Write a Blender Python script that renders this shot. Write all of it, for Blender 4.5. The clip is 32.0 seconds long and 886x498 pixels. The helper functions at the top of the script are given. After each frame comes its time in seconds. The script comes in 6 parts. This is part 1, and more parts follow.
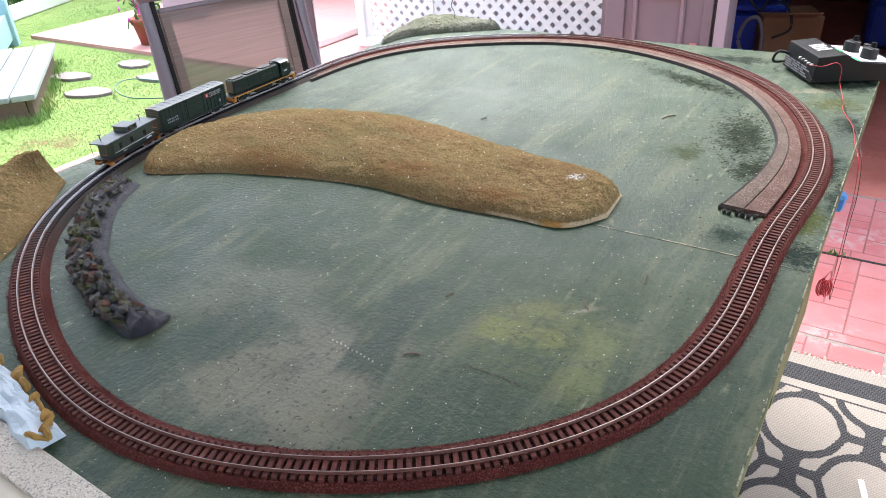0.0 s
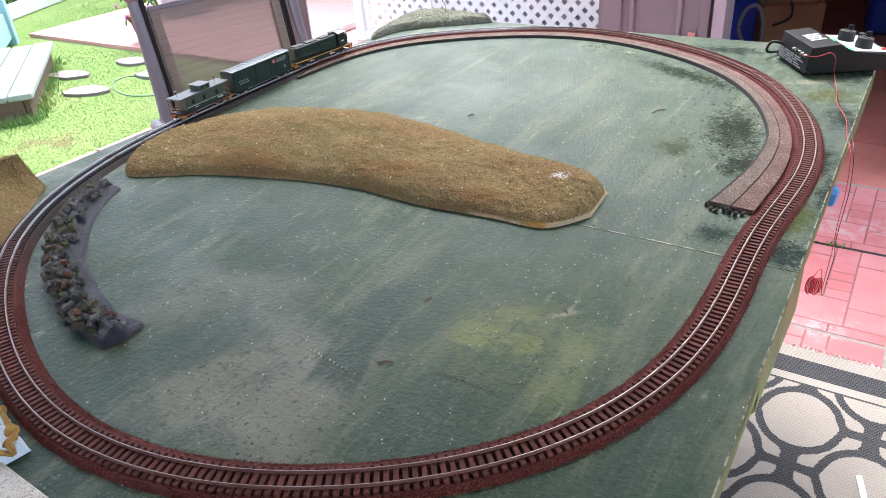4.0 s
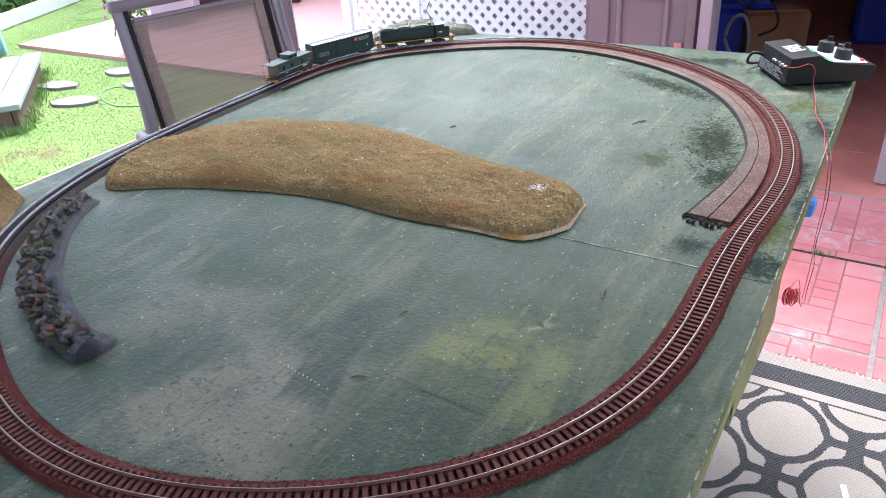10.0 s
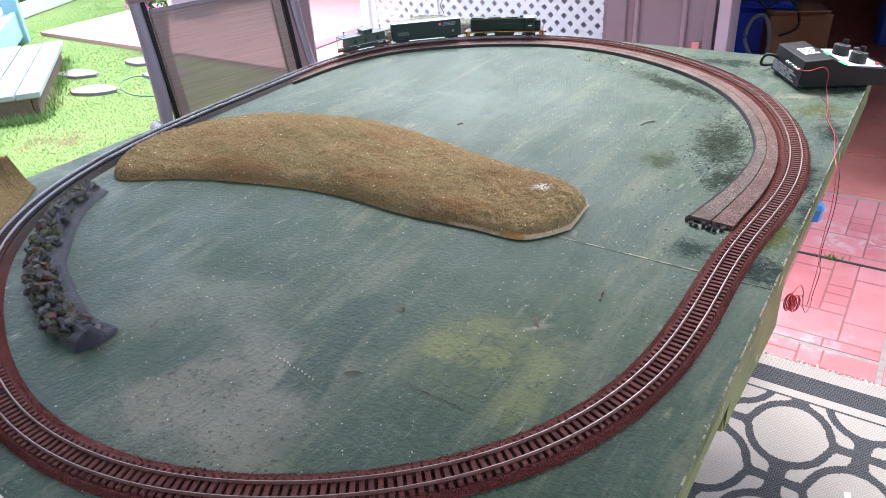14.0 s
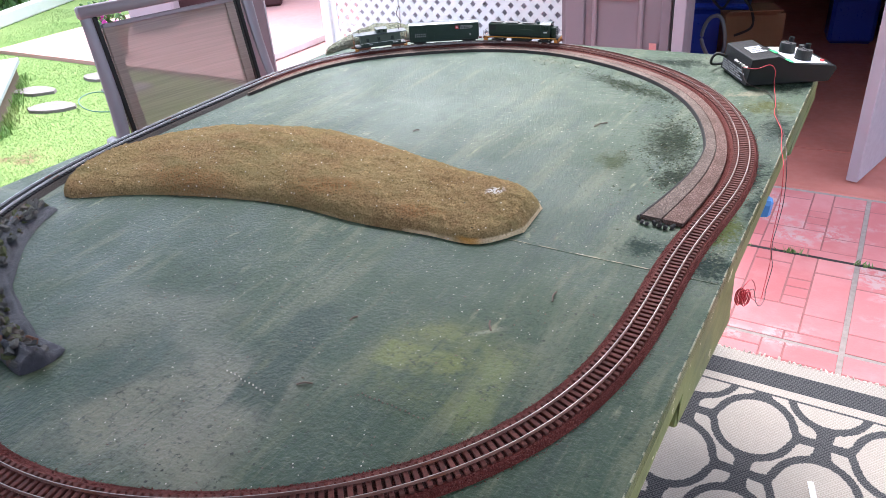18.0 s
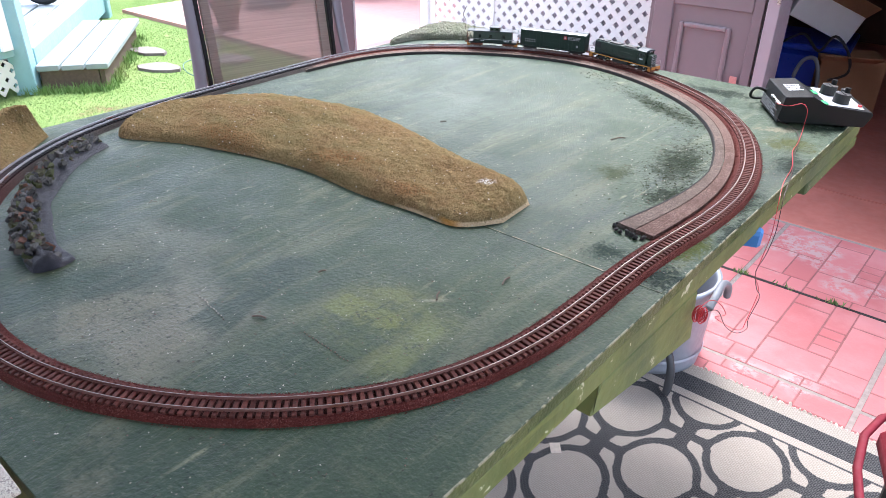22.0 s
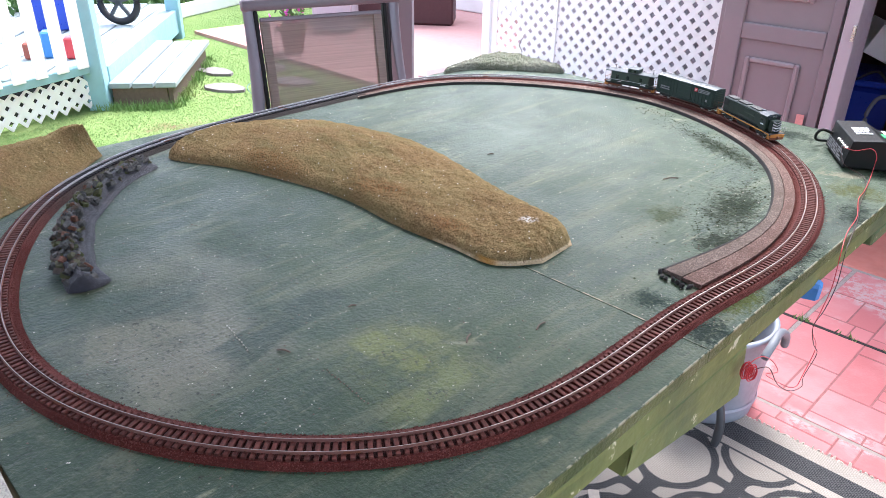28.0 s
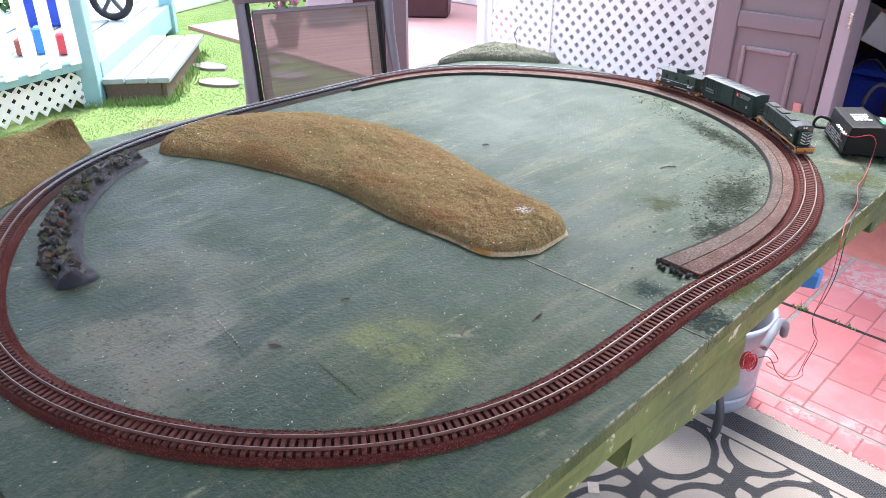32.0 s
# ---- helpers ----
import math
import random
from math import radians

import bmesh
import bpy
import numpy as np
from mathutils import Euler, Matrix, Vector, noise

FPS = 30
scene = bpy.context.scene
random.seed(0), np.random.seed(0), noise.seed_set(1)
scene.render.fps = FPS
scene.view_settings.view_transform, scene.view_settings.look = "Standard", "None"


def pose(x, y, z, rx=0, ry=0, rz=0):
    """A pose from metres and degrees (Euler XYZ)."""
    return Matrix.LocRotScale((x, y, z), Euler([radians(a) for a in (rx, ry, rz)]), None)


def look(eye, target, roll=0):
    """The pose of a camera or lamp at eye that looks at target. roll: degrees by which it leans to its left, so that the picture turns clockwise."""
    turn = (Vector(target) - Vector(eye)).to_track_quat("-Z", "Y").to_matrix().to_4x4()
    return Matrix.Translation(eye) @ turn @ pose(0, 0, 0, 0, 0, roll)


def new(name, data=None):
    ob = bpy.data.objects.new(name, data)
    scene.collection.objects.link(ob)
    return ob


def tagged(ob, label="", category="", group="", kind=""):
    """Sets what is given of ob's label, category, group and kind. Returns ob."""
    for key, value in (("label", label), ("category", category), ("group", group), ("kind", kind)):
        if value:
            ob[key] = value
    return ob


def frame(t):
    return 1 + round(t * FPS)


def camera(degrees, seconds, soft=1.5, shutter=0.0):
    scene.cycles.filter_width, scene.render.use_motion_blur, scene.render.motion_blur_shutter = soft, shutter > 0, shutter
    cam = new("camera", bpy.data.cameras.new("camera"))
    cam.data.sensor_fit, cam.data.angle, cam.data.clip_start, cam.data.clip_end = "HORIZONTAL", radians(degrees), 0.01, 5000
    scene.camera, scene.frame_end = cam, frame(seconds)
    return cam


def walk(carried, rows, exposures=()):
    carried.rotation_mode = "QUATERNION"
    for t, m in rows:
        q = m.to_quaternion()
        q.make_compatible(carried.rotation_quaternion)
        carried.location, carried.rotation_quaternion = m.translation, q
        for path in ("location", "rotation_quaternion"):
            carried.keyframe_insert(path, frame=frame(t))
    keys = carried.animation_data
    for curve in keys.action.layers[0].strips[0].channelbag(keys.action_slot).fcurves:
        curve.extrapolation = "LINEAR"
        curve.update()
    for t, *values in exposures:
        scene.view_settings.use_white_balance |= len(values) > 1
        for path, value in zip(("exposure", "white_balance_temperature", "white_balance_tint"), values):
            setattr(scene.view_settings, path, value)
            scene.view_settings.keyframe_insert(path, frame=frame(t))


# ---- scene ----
cam = camera(63.1, 32.0, soft=0.75)
# Camera path: handheld along the near corner of the table.
METRES, EYE, X0, Y0, TURN = 0.441, 1.206, 0.037, -0.010, 33.9
ROWS = [
    (0.0, 0.0, 0.0, 0.0, -1.73, -29.69, 3.03),
    (0.5, 0.0328, 0.0002, -0.0005, -1.81, -29.98, 3.42),
    (1.0, 0.0513, 0.0061, -0.0034, -1.55, -30.41, 3.78),
    (1.5, 0.068, 0.0198, -0.0023, -1.84, -30.45, 4.14),
    (2.0, 0.0738, 0.0191, -0.0058, -1.91, -30.63, 4.16),
    (2.5, 0.0786, 0.0251, -0.0018, -2.12, -30.3, 3.77),
    (3.0, 0.0761, 0.0352, 0.0013, -1.98, -30.38, 3.46),
    (3.5, 0.074, 0.0427, 0.0011, -1.78, -30.4, 3.71),
    (5.5, 0.0833, 0.0534, 0.0043, -1.64, -30.13, 4.03),
    (6.0, 0.0865, 0.0564, 0.0028, -1.67, -30.11, 3.97),
    (6.5, 0.0863, 0.0584, 0.0009, -1.62, -30.17, 3.92),
    (7.0, 0.0882, 0.0621, -0.0007, -1.77, -30.29, 3.98),
    (7.5, 0.0893, 0.069, 0.0005, -1.87, -30.33, 3.91),
    (8.0, 0.0895, 0.0741, 0.0004, -2.04, -30.36, 3.72),
    (8.5, 0.0957, 0.0751, 0.006, -2.32, -29.77, 3.54),
    (9.0, 0.0989, 0.065, 0.0073, -2.2, -29.85, 3.53),
    (9.5, 0.1116, 0.0551, 0.0066, -2.25, -29.83, 3.88),
    (10.0, 0.1214, 0.0527, 0.0074, -2.27, -29.68, 3.84),
    (10.5, 0.1235, 0.051, 0.0086, -1.96, -29.63, 3.75),
    (11.0, 0.1324, 0.0392, 0.0191, -0.75, -29.75, 3.83),
    (11.5, 0.153, 0.032, 0.0217, 0.21, -30.06, 3.46),
    (12.0, 0.1661, 0.0364, 0.0207, 0.35, -30.05, 3.67),
    (12.5, 0.1721, 0.039, 0.0187, 0.32, -30.03, 3.7),
    (13.0, 0.1703, 0.0479, 0.016, 0.05, -30.04, 3.53),
    (13.5, 0.1668, 0.0518, 0.0144, -0.24, -29.97, 3.44),
    (14.0, 0.1658, 0.051, 0.0152, -0.54, -30.0, 3.32),
    (14.5, 0.1665, 0.0478, 0.0173, -0.77, -30.08, 3.34),
    (16.5, 0.1657, 0.069, 0.0124, -1.62, -30.03, 3.26),
    (17.0, 0.1718, 0.067, 0.0108, -2.08, -30.13, 3.35),
    (17.5, 0.1883, 0.0571, 0.0105, -2.63, -29.92, 3.94),
    (18.0, 0.2228, 0.0502, 0.0094, -3.36, -29.64, 4.02),
    (18.5, 0.2509, 0.0489, 0.0029, -3.47, -29.75, 3.98),
    (19.0, 0.2615, 0.0518, 0.0051, -3.34, -29.48, 3.98),
    (19.5, 0.2641, 0.0582, 0.0042, -2.54, -29.52, 3.54),
    (20.0, 0.2751, 0.0676, 0.0141, -0.18, -29.29, 2.76),
    (20.5, 0.3477, 0.0701, 0.0164, 2.89, -29.22, 1.23),
    (21.0, 0.4599, 0.0412, 0.0146, 5.36, -29.7, 0.8),
    (21.5, 0.4996, -0.0479, 0.002, 5.06, -29.44, -0.05),
    (22.0, 0.5381, -0.1268, 0.0046, 6.5, -28.83, -0.49),
    (22.5, 0.5988, -0.0852, 0.0155, 9.79, -27.27, -1.71),
    (23.0, 0.603, -0.0529, 0.0069, 11.09, -27.71, -1.23),
    (23.5, 0.6036, -0.0508, 0.0085, 11.15, -27.77, -1.04),
    (24.0, 0.611, -0.0564, 0.0105, 10.96, -27.67, -0.83),
    (24.5, 0.6071, -0.0572, 0.0119, 10.96, -27.45, -0.85),
    (25.0, 0.597, -0.0587, 0.0122, 11.27, -27.18, -0.92),
    (25.5, 0.5929, -0.0584, 0.0126, 11.44, -27.21, -0.77),
    (27.5, 0.5835, -0.0546, 0.0128, 11.64, -26.92, -0.84),
    (28.0, 0.5821, -0.0442, 0.0109, 11.56, -26.96, -0.8),
    (28.5, 0.5811, -0.0362, 0.0087, 11.52, -27.19, -0.76),
    (29.0, 0.5832, -0.0312, 0.0054, 11.37, -27.03, -0.85),
    (29.5, 0.5832, -0.0279, 0.0027, 11.48, -27.11, -0.7),
    (30.0, 0.5837, -0.0237, 0.0019, 11.39, -27.14, -0.74),
    (30.5, 0.5833, -0.022, 0.0014, 11.38, -27.24, -0.78),
    (31.0, 0.5843, -0.0204, 0.0013, 11.35, -27.17, -0.75),
    (31.5, 0.5879, -0.0148, -0.0079, 11.13, -27.32, -0.47),
    (32.0, 0.5867, -0.0156, -0.0111, 11.13, -27.44, -0.33),
]
walk(cam, [(t, pose(X0, Y0, EYE, 0, 0, TURN) @ pose(METRES * x, METRES * y, METRES * z, 90 + pitch, roll, yaw)) for t, x, y, z, yaw, pitch, roll in ROWS],
     exposures=[(0.0, 2.95, 6150, 11), (5.0, 2.95, 5950, 12), (12.0, 2.95, 5700, 13), (20.0, 2.96, 5850, 13), (32.0, 2.96, 5850, 13)])

# World: bright overcast day, one soft sun.
world = bpy.data.worlds.new("sky")
scene.world = world
world.use_nodes = True
wn, wl = world.node_tree.nodes, world.node_tree.links
sky = wn.new("ShaderNodeTexSky")
sky.sky_type = "NISHITA"
sky.sun_disc = False
sky.sun_elevation, sky.sun_rotation = radians(55), radians(-25)
sky.air_density, sky.dust_density, sky.ozone_density = 1.0, 4.0, 1.0
wn["Background"].inputs["Strength"].default_value = SKY = 0.15
cloud = wn.new("ShaderNodeMix")  # thin bright overcast over the blue
cloud.data_type = "RGBA"
cloud.inputs[0].default_value = 0.7
cloud.inputs[7].default_value = (1.95, 2.0, 2.06, 1)
wl.new(sky.outputs[0], cloud.inputs[6])
wl.new(cloud.outputs[2], wn["Background"].inputs["Color"])
sun_data = bpy.data.lights.new("sun", "SUN")
sun_data.energy, sun_data.angle, sun_data.color = 1.4, radians(35), (1.0, 0.97, 0.92)
sun = new("sun", sun_data)
sun.matrix_world = look((0, 0, 0), (0.25, -0.55, -0.85))

# ---- materials ----


def mat(name, rough=0.6, metal=0.0, spec=0.5):
    m = bpy.data.materials.new(name)
    m.use_nodes = True
    b = m.node_tree.nodes["Principled BSDF"]
    b.inputs["Roughness"].default_value, b.inputs["Metallic"].default_value = rough, metal
    b.inputs["Specular IOR Level"].default_value = spec
    return m


class Nodes:
    """Small helper to wire node trees."""

    def __init__(self, m):
        self.m, self.n, self.l = m, m.node_tree.nodes, m.node_tree.links
        self.b = self.n["Principled BSDF"]
        self.co = self.n.new("ShaderNodeTexCoord").outputs["Object"]

    def put(self, sock, v):
        if isinstance(v, bpy.types.NodeSocket):
            self.l.new(v, sock)
        elif isinstance(v, (tuple, list)) and len(v) == 3 and sock.type == "RGBA":
            sock.default_value = (*v, 1)
        else:
            sock.default_value = v

    def world_co(self):
        return self.n.new("ShaderNodeNewGeometry").outputs["Position"]

    def noise(self, scale, detail=4, rough=0.55, co=None, dist=0.0):
        t = self.n.new("ShaderNodeTexNoise")
        self.put(t.inputs["Vector"], co or self.co)
        t.inputs["Scale"].default_value, t.inputs["Detail"].default_value = scale, detail
        t.inputs["Roughness"].default_value, t.inputs["Distortion"].default_value = rough, dist
        return t.outputs["Fac"]

    def voronoi(self, scale, co=None, feature="F1", out="Distance"):
        t = self.n.new("ShaderNodeTexVoronoi")
        t.feature = feature
        self.put(t.inputs["Vector"], co or self.co)
        t.inputs["Scale"].default_value = scale
        return t.outputs[out]

    def mapping(self, loc=(0, 0, 0), rot=(0, 0, 0), scale=(1, 1, 1), co=None):
        t = self.n.new("ShaderNodeMapping")
        self.put(t.inputs["Vector"], co or self.co)
        t.inputs["Location"].default_value = loc
        t.inputs["Rotation"].default_value = [radians(a) for a in rot]
        t.inputs["Scale"].default_value = scale
        return t.outputs[0]

    def ramp(self, fac, lo, hi, a=0.0, b=1.0):
        t = self.n.new("ShaderNodeMapRange")
        t.interpolation_type = "SMOOTHSTEP"
        self.put(t.inputs[0], fac)
        for k, v in zip((1, 2, 3, 4), (lo, hi, a, b)):
            t.inputs[k].default_value = v
        return t.outputs[0]

    def mix(self, fac, a, b):
        t = self.n.new("ShaderNodeMix")
        t.data_type = "RGBA"
        self.put(t.inputs[0], fac)
        self.put(t.inputs[6], a)
        self.put(t.inputs[7], b)
        return t.outputs[2]

    def tint(self, col, by):
        t = self.n.new("ShaderNodeMix")
        t.data_type, t.blend_type = "RGBA", "MULTIPLY"
        t.inputs[0].default_value = 1.0
        self.put(t.inputs[6], col)
        self.put(t.inputs[7], by)
        return t.outputs[2]

    def math(self, op, a, b=0.0):
        t = self.n.new("ShaderNodeMath")
        t.operation = op
        self.put(t.inputs[0], a)
        self.put(t.inputs[1], b)
        return t.outputs[0]

    def split(self, co=None):
        t = self.n.new("ShaderNodeSeparateXYZ")
        self.put(t.inputs[0], co or self.co)
        return t.outputs

    def local(self, x, y, rx, ry, turn, co):
        """The plan place in units of rx and ry, along axes turned about (x, y)."""
        t = self.n.new("ShaderNodeMapping")
        t.vector_type = "TEXTURE"
        self.put(t.inputs["Vector"], co)
        t.inputs["Location"].default_value = (x, y, 0)
        t.inputs["Rotation"].default_value = (0, 0, radians(turn))
        t.inputs["Scale"].default_value = (rx, ry, 1e6)
        return t.outputs[0]

    def blob(self, x, y, rx, ry, co, turn=0.0, soft=0.5):
        """1 inside a soft-edged oval at (x, y), 0 outside."""
        t = self.n.new("ShaderNodeVectorMath")
        t.operation = "LENGTH"
        self.put(t.inputs[0], self.local(x, y, rx, ry, turn, co))
        return self.ramp(t.outputs["Value"], 1.0 - soft, 1.0, 1.0, 0.0)

    def rnd(self):
        return self.n.new("ShaderNodeObjectInfo").outputs["Random"]

    def island(self):
        return self.n.new("ShaderNodeNewGeometry").outputs["Random Per Island"]

    def bump(self, height, strength=0.3, dist=0.002, prev=None):
        t = self.n.new("ShaderNodeBump")
        self.put(t.inputs["Height"], height)
        t.inputs["Strength"].default_value, t.inputs["Distance"].default_value = strength, dist
        if prev:
            self.l.new(prev, t.inputs["Normal"])
        self.l.new(t.outputs[0], self.b.inputs["Normal"])
        return t.outputs[0]

    def color(self, v):
        self.put(self.b.inputs["Base Color"], v)

    def rough(self, v):
        self.put(self.b.inputs["Roughness"], v)


def plain(name, col, rough=0.5, metal=0.0, vary=0.12, scale=30.0, bump=0.1, dist=0.001, spec=0.5):
    """A near-plain painted or moulded surface with slight mottling and relief."""
    m = mat(name, rough, metal, spec)
    n = Nodes(m)
    f = n.noise(scale, 5)
    n.color(n.mix(f, tuple(c * (1 - vary) for c in col), tuple(min(1, c * (1 + vary)) for c in col)))
    g = n.noise(scale * 6, 3)
    n.rough(n.ramp(g, 0.3, 0.7, max(0, rough - 0.08), min(1, rough + 0.08)))
    if bump:
        n.bump(g, bump, dist)
    return m


def make_green_paint():
    m = mat("green_painted_plywood", 0.45, spec=0.35)
    n = Nodes(m)
    w = n.world_co()
    broad = n.noise(2.2, 5, 0.6, w)
    strokes = n.noise(1.0, 6, 0.65, n.mapping((0, 0, 0), (0, 0, 8), (26.0, 3.2, 1.0), co=w), 0.4)
    cross = n.noise(1.0, 6, 0.65, n.mapping((0.3, 0, 0), (0, 0, 55), (4.0, 30.0, 1.0), co=w), 0.4)
    fine = n.noise(14.0, 5, 0.65, w)
    grit = n.noise(150.0, 4, 0.7, w)
    base = n.mix(n.ramp(broad, 0.35, 0.65), (0.022, 0.052, 0.030), (0.044, 0.075, 0.039))
    base = n.mix(n.ramp(strokes, 0.52, 0.66, 0.0, 0.75), base, (0.104, 0.123, 0.070))
    base = n.mix(n.math("MULTIPLY", n.ramp(cross, 0.56, 0.70, 0.0, 0.6), n.ramp(broad, 0.42, 0.6)), base, (0.116, 0.126, 0.077))
    base = n.mix(n.ramp(strokes, 0.46, 0.32, 0.0, 0.75), base, (0.013, 0.036, 0.025))
    dabs = n.math("MULTIPLY", n.ramp(n.noise(1.0, 4, 0.6, n.mapping((2, 1, 0), (0, 0, 4), (42.0, 7.0, 1.0), co=w), 0.3), 0.62, 0.72), n.ramp(fine, 0.45, 0.6))
    base = n.mix(n.math("MULTIPLY", dabs, 0.8), base, (0.247, 0.255, 0.153))

    worn = n.math("ADD", n.math("MULTIPLY", fine, 0.5), n.math("ADD", n.math("MULTIPLY", strokes, 0.3), n.math("MULTIPLY", grit, 0.2)))
    wobble = n.math("MULTIPLY", n.math("SUBTRACT", strokes, 0.5), 1.1)
    broken = {}

    def edge(k, lo=0.35, hi=0.6, amount=0.8):
        """A mask broken up by the brush and the grit of the paint."""
        if (lo, hi, amount) not in broken:
            broken[lo, hi, amount] = n.ramp(worn, lo, hi, 0.15 * amount, amount)
        return n.math("MULTIPLY", k, broken[lo, hi, amount])

    brk = n.math("ADD", n.math("MULTIPLY", n.noise(48.0, 7, 0.72, w), 0.5), n.math("MULTIPLY", n.noise(230.0, 4, 0.7, w), 0.5))
    matte = [n.math("MULTIPLY", grit, 0.0)]

    def stain(base, x, y, rx, ry, col, turn=0.0, amount=0.8, soft=0.6, lo=0.38, hi=0.56, dull=0.0):
        k = edge(n.blob(x, y, rx, ry, w, turn, soft), lo, hi, amount)
        if dull:
            k = n.math("MULTIPLY", n.ramp(n.math("ADD", brk, n.math("MULTIPLY", n.math("SUBTRACT", n.blob(x, y, rx * 1.25, ry * 1.25, w, turn, 1.0), 1.0), 0.24)), 0.34, 0.47), amount)
            matte[0] = n.math("MAXIMUM", matte[0], n.math("MULTIPLY", k, dull))
        return n.mix(k, base, col)

    def patch(base, x, y, rx, ry, col, turn=0.0, amount=0.8, soft=0.25, lo=0.36, hi=0.54):
        """A brushed rectangle with uneven ends."""
        t = n.n.new("ShaderNodeVectorMath")
        t.operation = "ABSOLUTE"
        n.put(t.inputs[0], n.local(x, y, rx, ry, turn, w))
        v = n.split(t.outputs[0])
        d = n.math("ADD", n.math("MAXIMUM", v[0], v[1]), wobble)
        return n.mix(edge(n.ramp(d, 1.0 - soft, 1.0 + soft, 1.0, 0.0), lo, hi, amount), base, col)

    def stroke(base, x0, y0, x1, y1, width, col, amount=0.8, soft=0.3, lo=0.38, hi=0.54):
        """One pull of the brush from a point to another."""
        return patch(base, (x0 + x1) / 2, (y0 + y1) / 2, width / 2, math.hypot(x1 - x0, y1 - y0) / 2, col, math.degrees(math.atan2(y1 - y0, x1 - x0)) - 90, amount, soft, lo, hi)

    base = patch(base, -0.415, 0.375, 0.100, 0.088, (0.170, 0.168, 0.118), 5, 0.85, 0.4)
    base = patch(base, -0.560, 0.460, 0.090, 0.060, (0.125, 0.135, 0.092), 10, 0.7, 0.4)
    base = stroke(base, -0.540, 0.350, -0.495, 0.450, 0.075, (0.020, 0.052, 0.036), 0.8)
    base = stroke(base, -0.455, 0.340, -0.300, 0.312, 0.034, (0.185, 0.185, 0.125), 0.55, 0.6)
    base = stroke(base, -0.500, 0.330, -0.430, 0.295, 0.030, (0.175, 0.172, 0.110), 0.7)
    base = stroke(base, -0.560, 0.400, -0.600, 0.330, 0.020, (0.165, 0.172, 0.110), 0.43, 0.8, 0.44, 0.60)
    base = patch(base, -0.215, 0.540, 0.075, 0.064, (0.112, 0.132, 0.036), -8, 0.72, 0.45, 0.42, 0.58)
    base = stroke(base, -0.292, 0.536, -0.190, 0.540, 0.042, (0.150, 0.172, 0.045), 0.75, 0.3, 0.42, 0.54)
    base = stroke(base, -0.285, 0.580, -0.205, 0.600, 0.022, (0.150, 0.168, 0.048), 0.5, 0.8, 0.44, 0.60)
    base = stroke(base, -0.168, 0.585, -0.150, 0.480, 0.036, (0.125, 0.155, 0.050), 0.7, 0.3, 0.42, 0.54)
    base = stroke(base, -0.265, 0.480, -0.225, 0.500, 0.026, (0.150, 0.165, 0.040), 0.5, 0.8, 0.44, 0.60)
    base = stroke(base, -0.350, 0.398, -0.398, 0.580, 0.054, (0.014, 0.040, 0.024), 0.85, 0.16, 0.20, 0.45)
    base = stroke(base, -0.300, 0.420, -0.360, 0.620, 0.024, (0.022, 0.058, 0.026), 0.43, 0.8, 0.44, 0.60)
    base = stroke(base, -0.379, 0.445, -0.396, 0.502, 0.012, (0.135, 0.147, 0.058), 0.59, 0.8, 0.44, 0.60)
    base = stroke(base, -0.450, 0.490, -0.463, 0.580, 0.014, (0.150, 0.154, 0.075), 0.59, 0.8, 0.44, 0.60)
    base = stroke(base, -0.425, 0.500, -0.440, 0.560, 0.010, (0.125, 0.138, 0.065), 0.5, 0.8, 0.44, 0.60)
    base = stroke(base, -0.679, 0.480, -0.684, 0.575, 0.018, (0.160, 0.172, 0.110), 0.5, 0.8, 0.44, 0.60)
    base = stroke(base, -0.611, 0.436, -0.606, 0.496, 0.016, (0.170, 0.180, 0.115), 0.5, 0.8, 0.44, 0.60)
    base = stroke(base, -0.800, 1.252, -0.665, 1.238, 0.022, (0.190, 0.210, 0.150), 0.43, 0.8, 0.44, 0.60)
    base = stroke(base, -0.640, 1.210, -0.520, 1.190, 0.014, (0.175, 0.195, 0.140), 0.37, 0.8, 0.44, 0.60)
    base = stroke(base, -0.312, 0.985, -0.310, 1.060, 0.034, (0.090, 0.110, 0.050), 0.4, 0.8, 0.44, 0.60)
    base = stroke(base, -0.215, 0.596, -0.188, 0.620, 0.006, (0.360, 0.350, 0.260), 0.59, 0.8, 0.44, 0.60)
    base = stroke(base, -0.560, 0.620, -0.430, 0.690, 0.020, (0.105, 0.130, 0.070), 0.37, 0.8, 0.44, 0.60)
    base = stroke(base, -0.760, 0.620, -0.640, 0.690, 0.018, (0.110, 0.130, 0.080), 0.37, 0.8, 0.44, 0.60)
    base = stain(base, -0.62, 1.22, 0.30, 0.16, (0.094, 0.133, 0.100), 15, 0.7, 0.9)
    base = stain(base, -0.165, 1.205, 0.065, 0.16, (0.013, 0.022, 0.010), 14, 0.98, 0.7, 0.40, 0.50, dull=1.0)
    base = stain(base, -0.125, 1.07, 0.040, 0.08, (0.012, 0.019, 0.010), -10, 0.95, 0.7, 0.40, 0.50, dull=1.0)
    base = stain(base, -0.31, 1.46, 0.20, 0.040, (0.013, 0.022, 0.010), -28, 0.95, 0.8, 0.44, 0.53, dull=1.0)
    base = stain(base, -0.23, 1.10, 0.045, 0.06, (0.036, 0.050, 0.017), 0, 0.8, 0.8, 0.42, 0.55, dull=1.0)
    base = stain(base, -0.105, 0.85, 0.045, 0.035, (0.012, 0.027, 0.022), 20, 0.9, 0.5, 0.2, 0.4, dull=1.0)
    base = stain(base, -0.026, 0.93, 0.034, 0.085, (0.063, 0.078, 0.017), 0, 0.95, 0.6, dull=1.0)
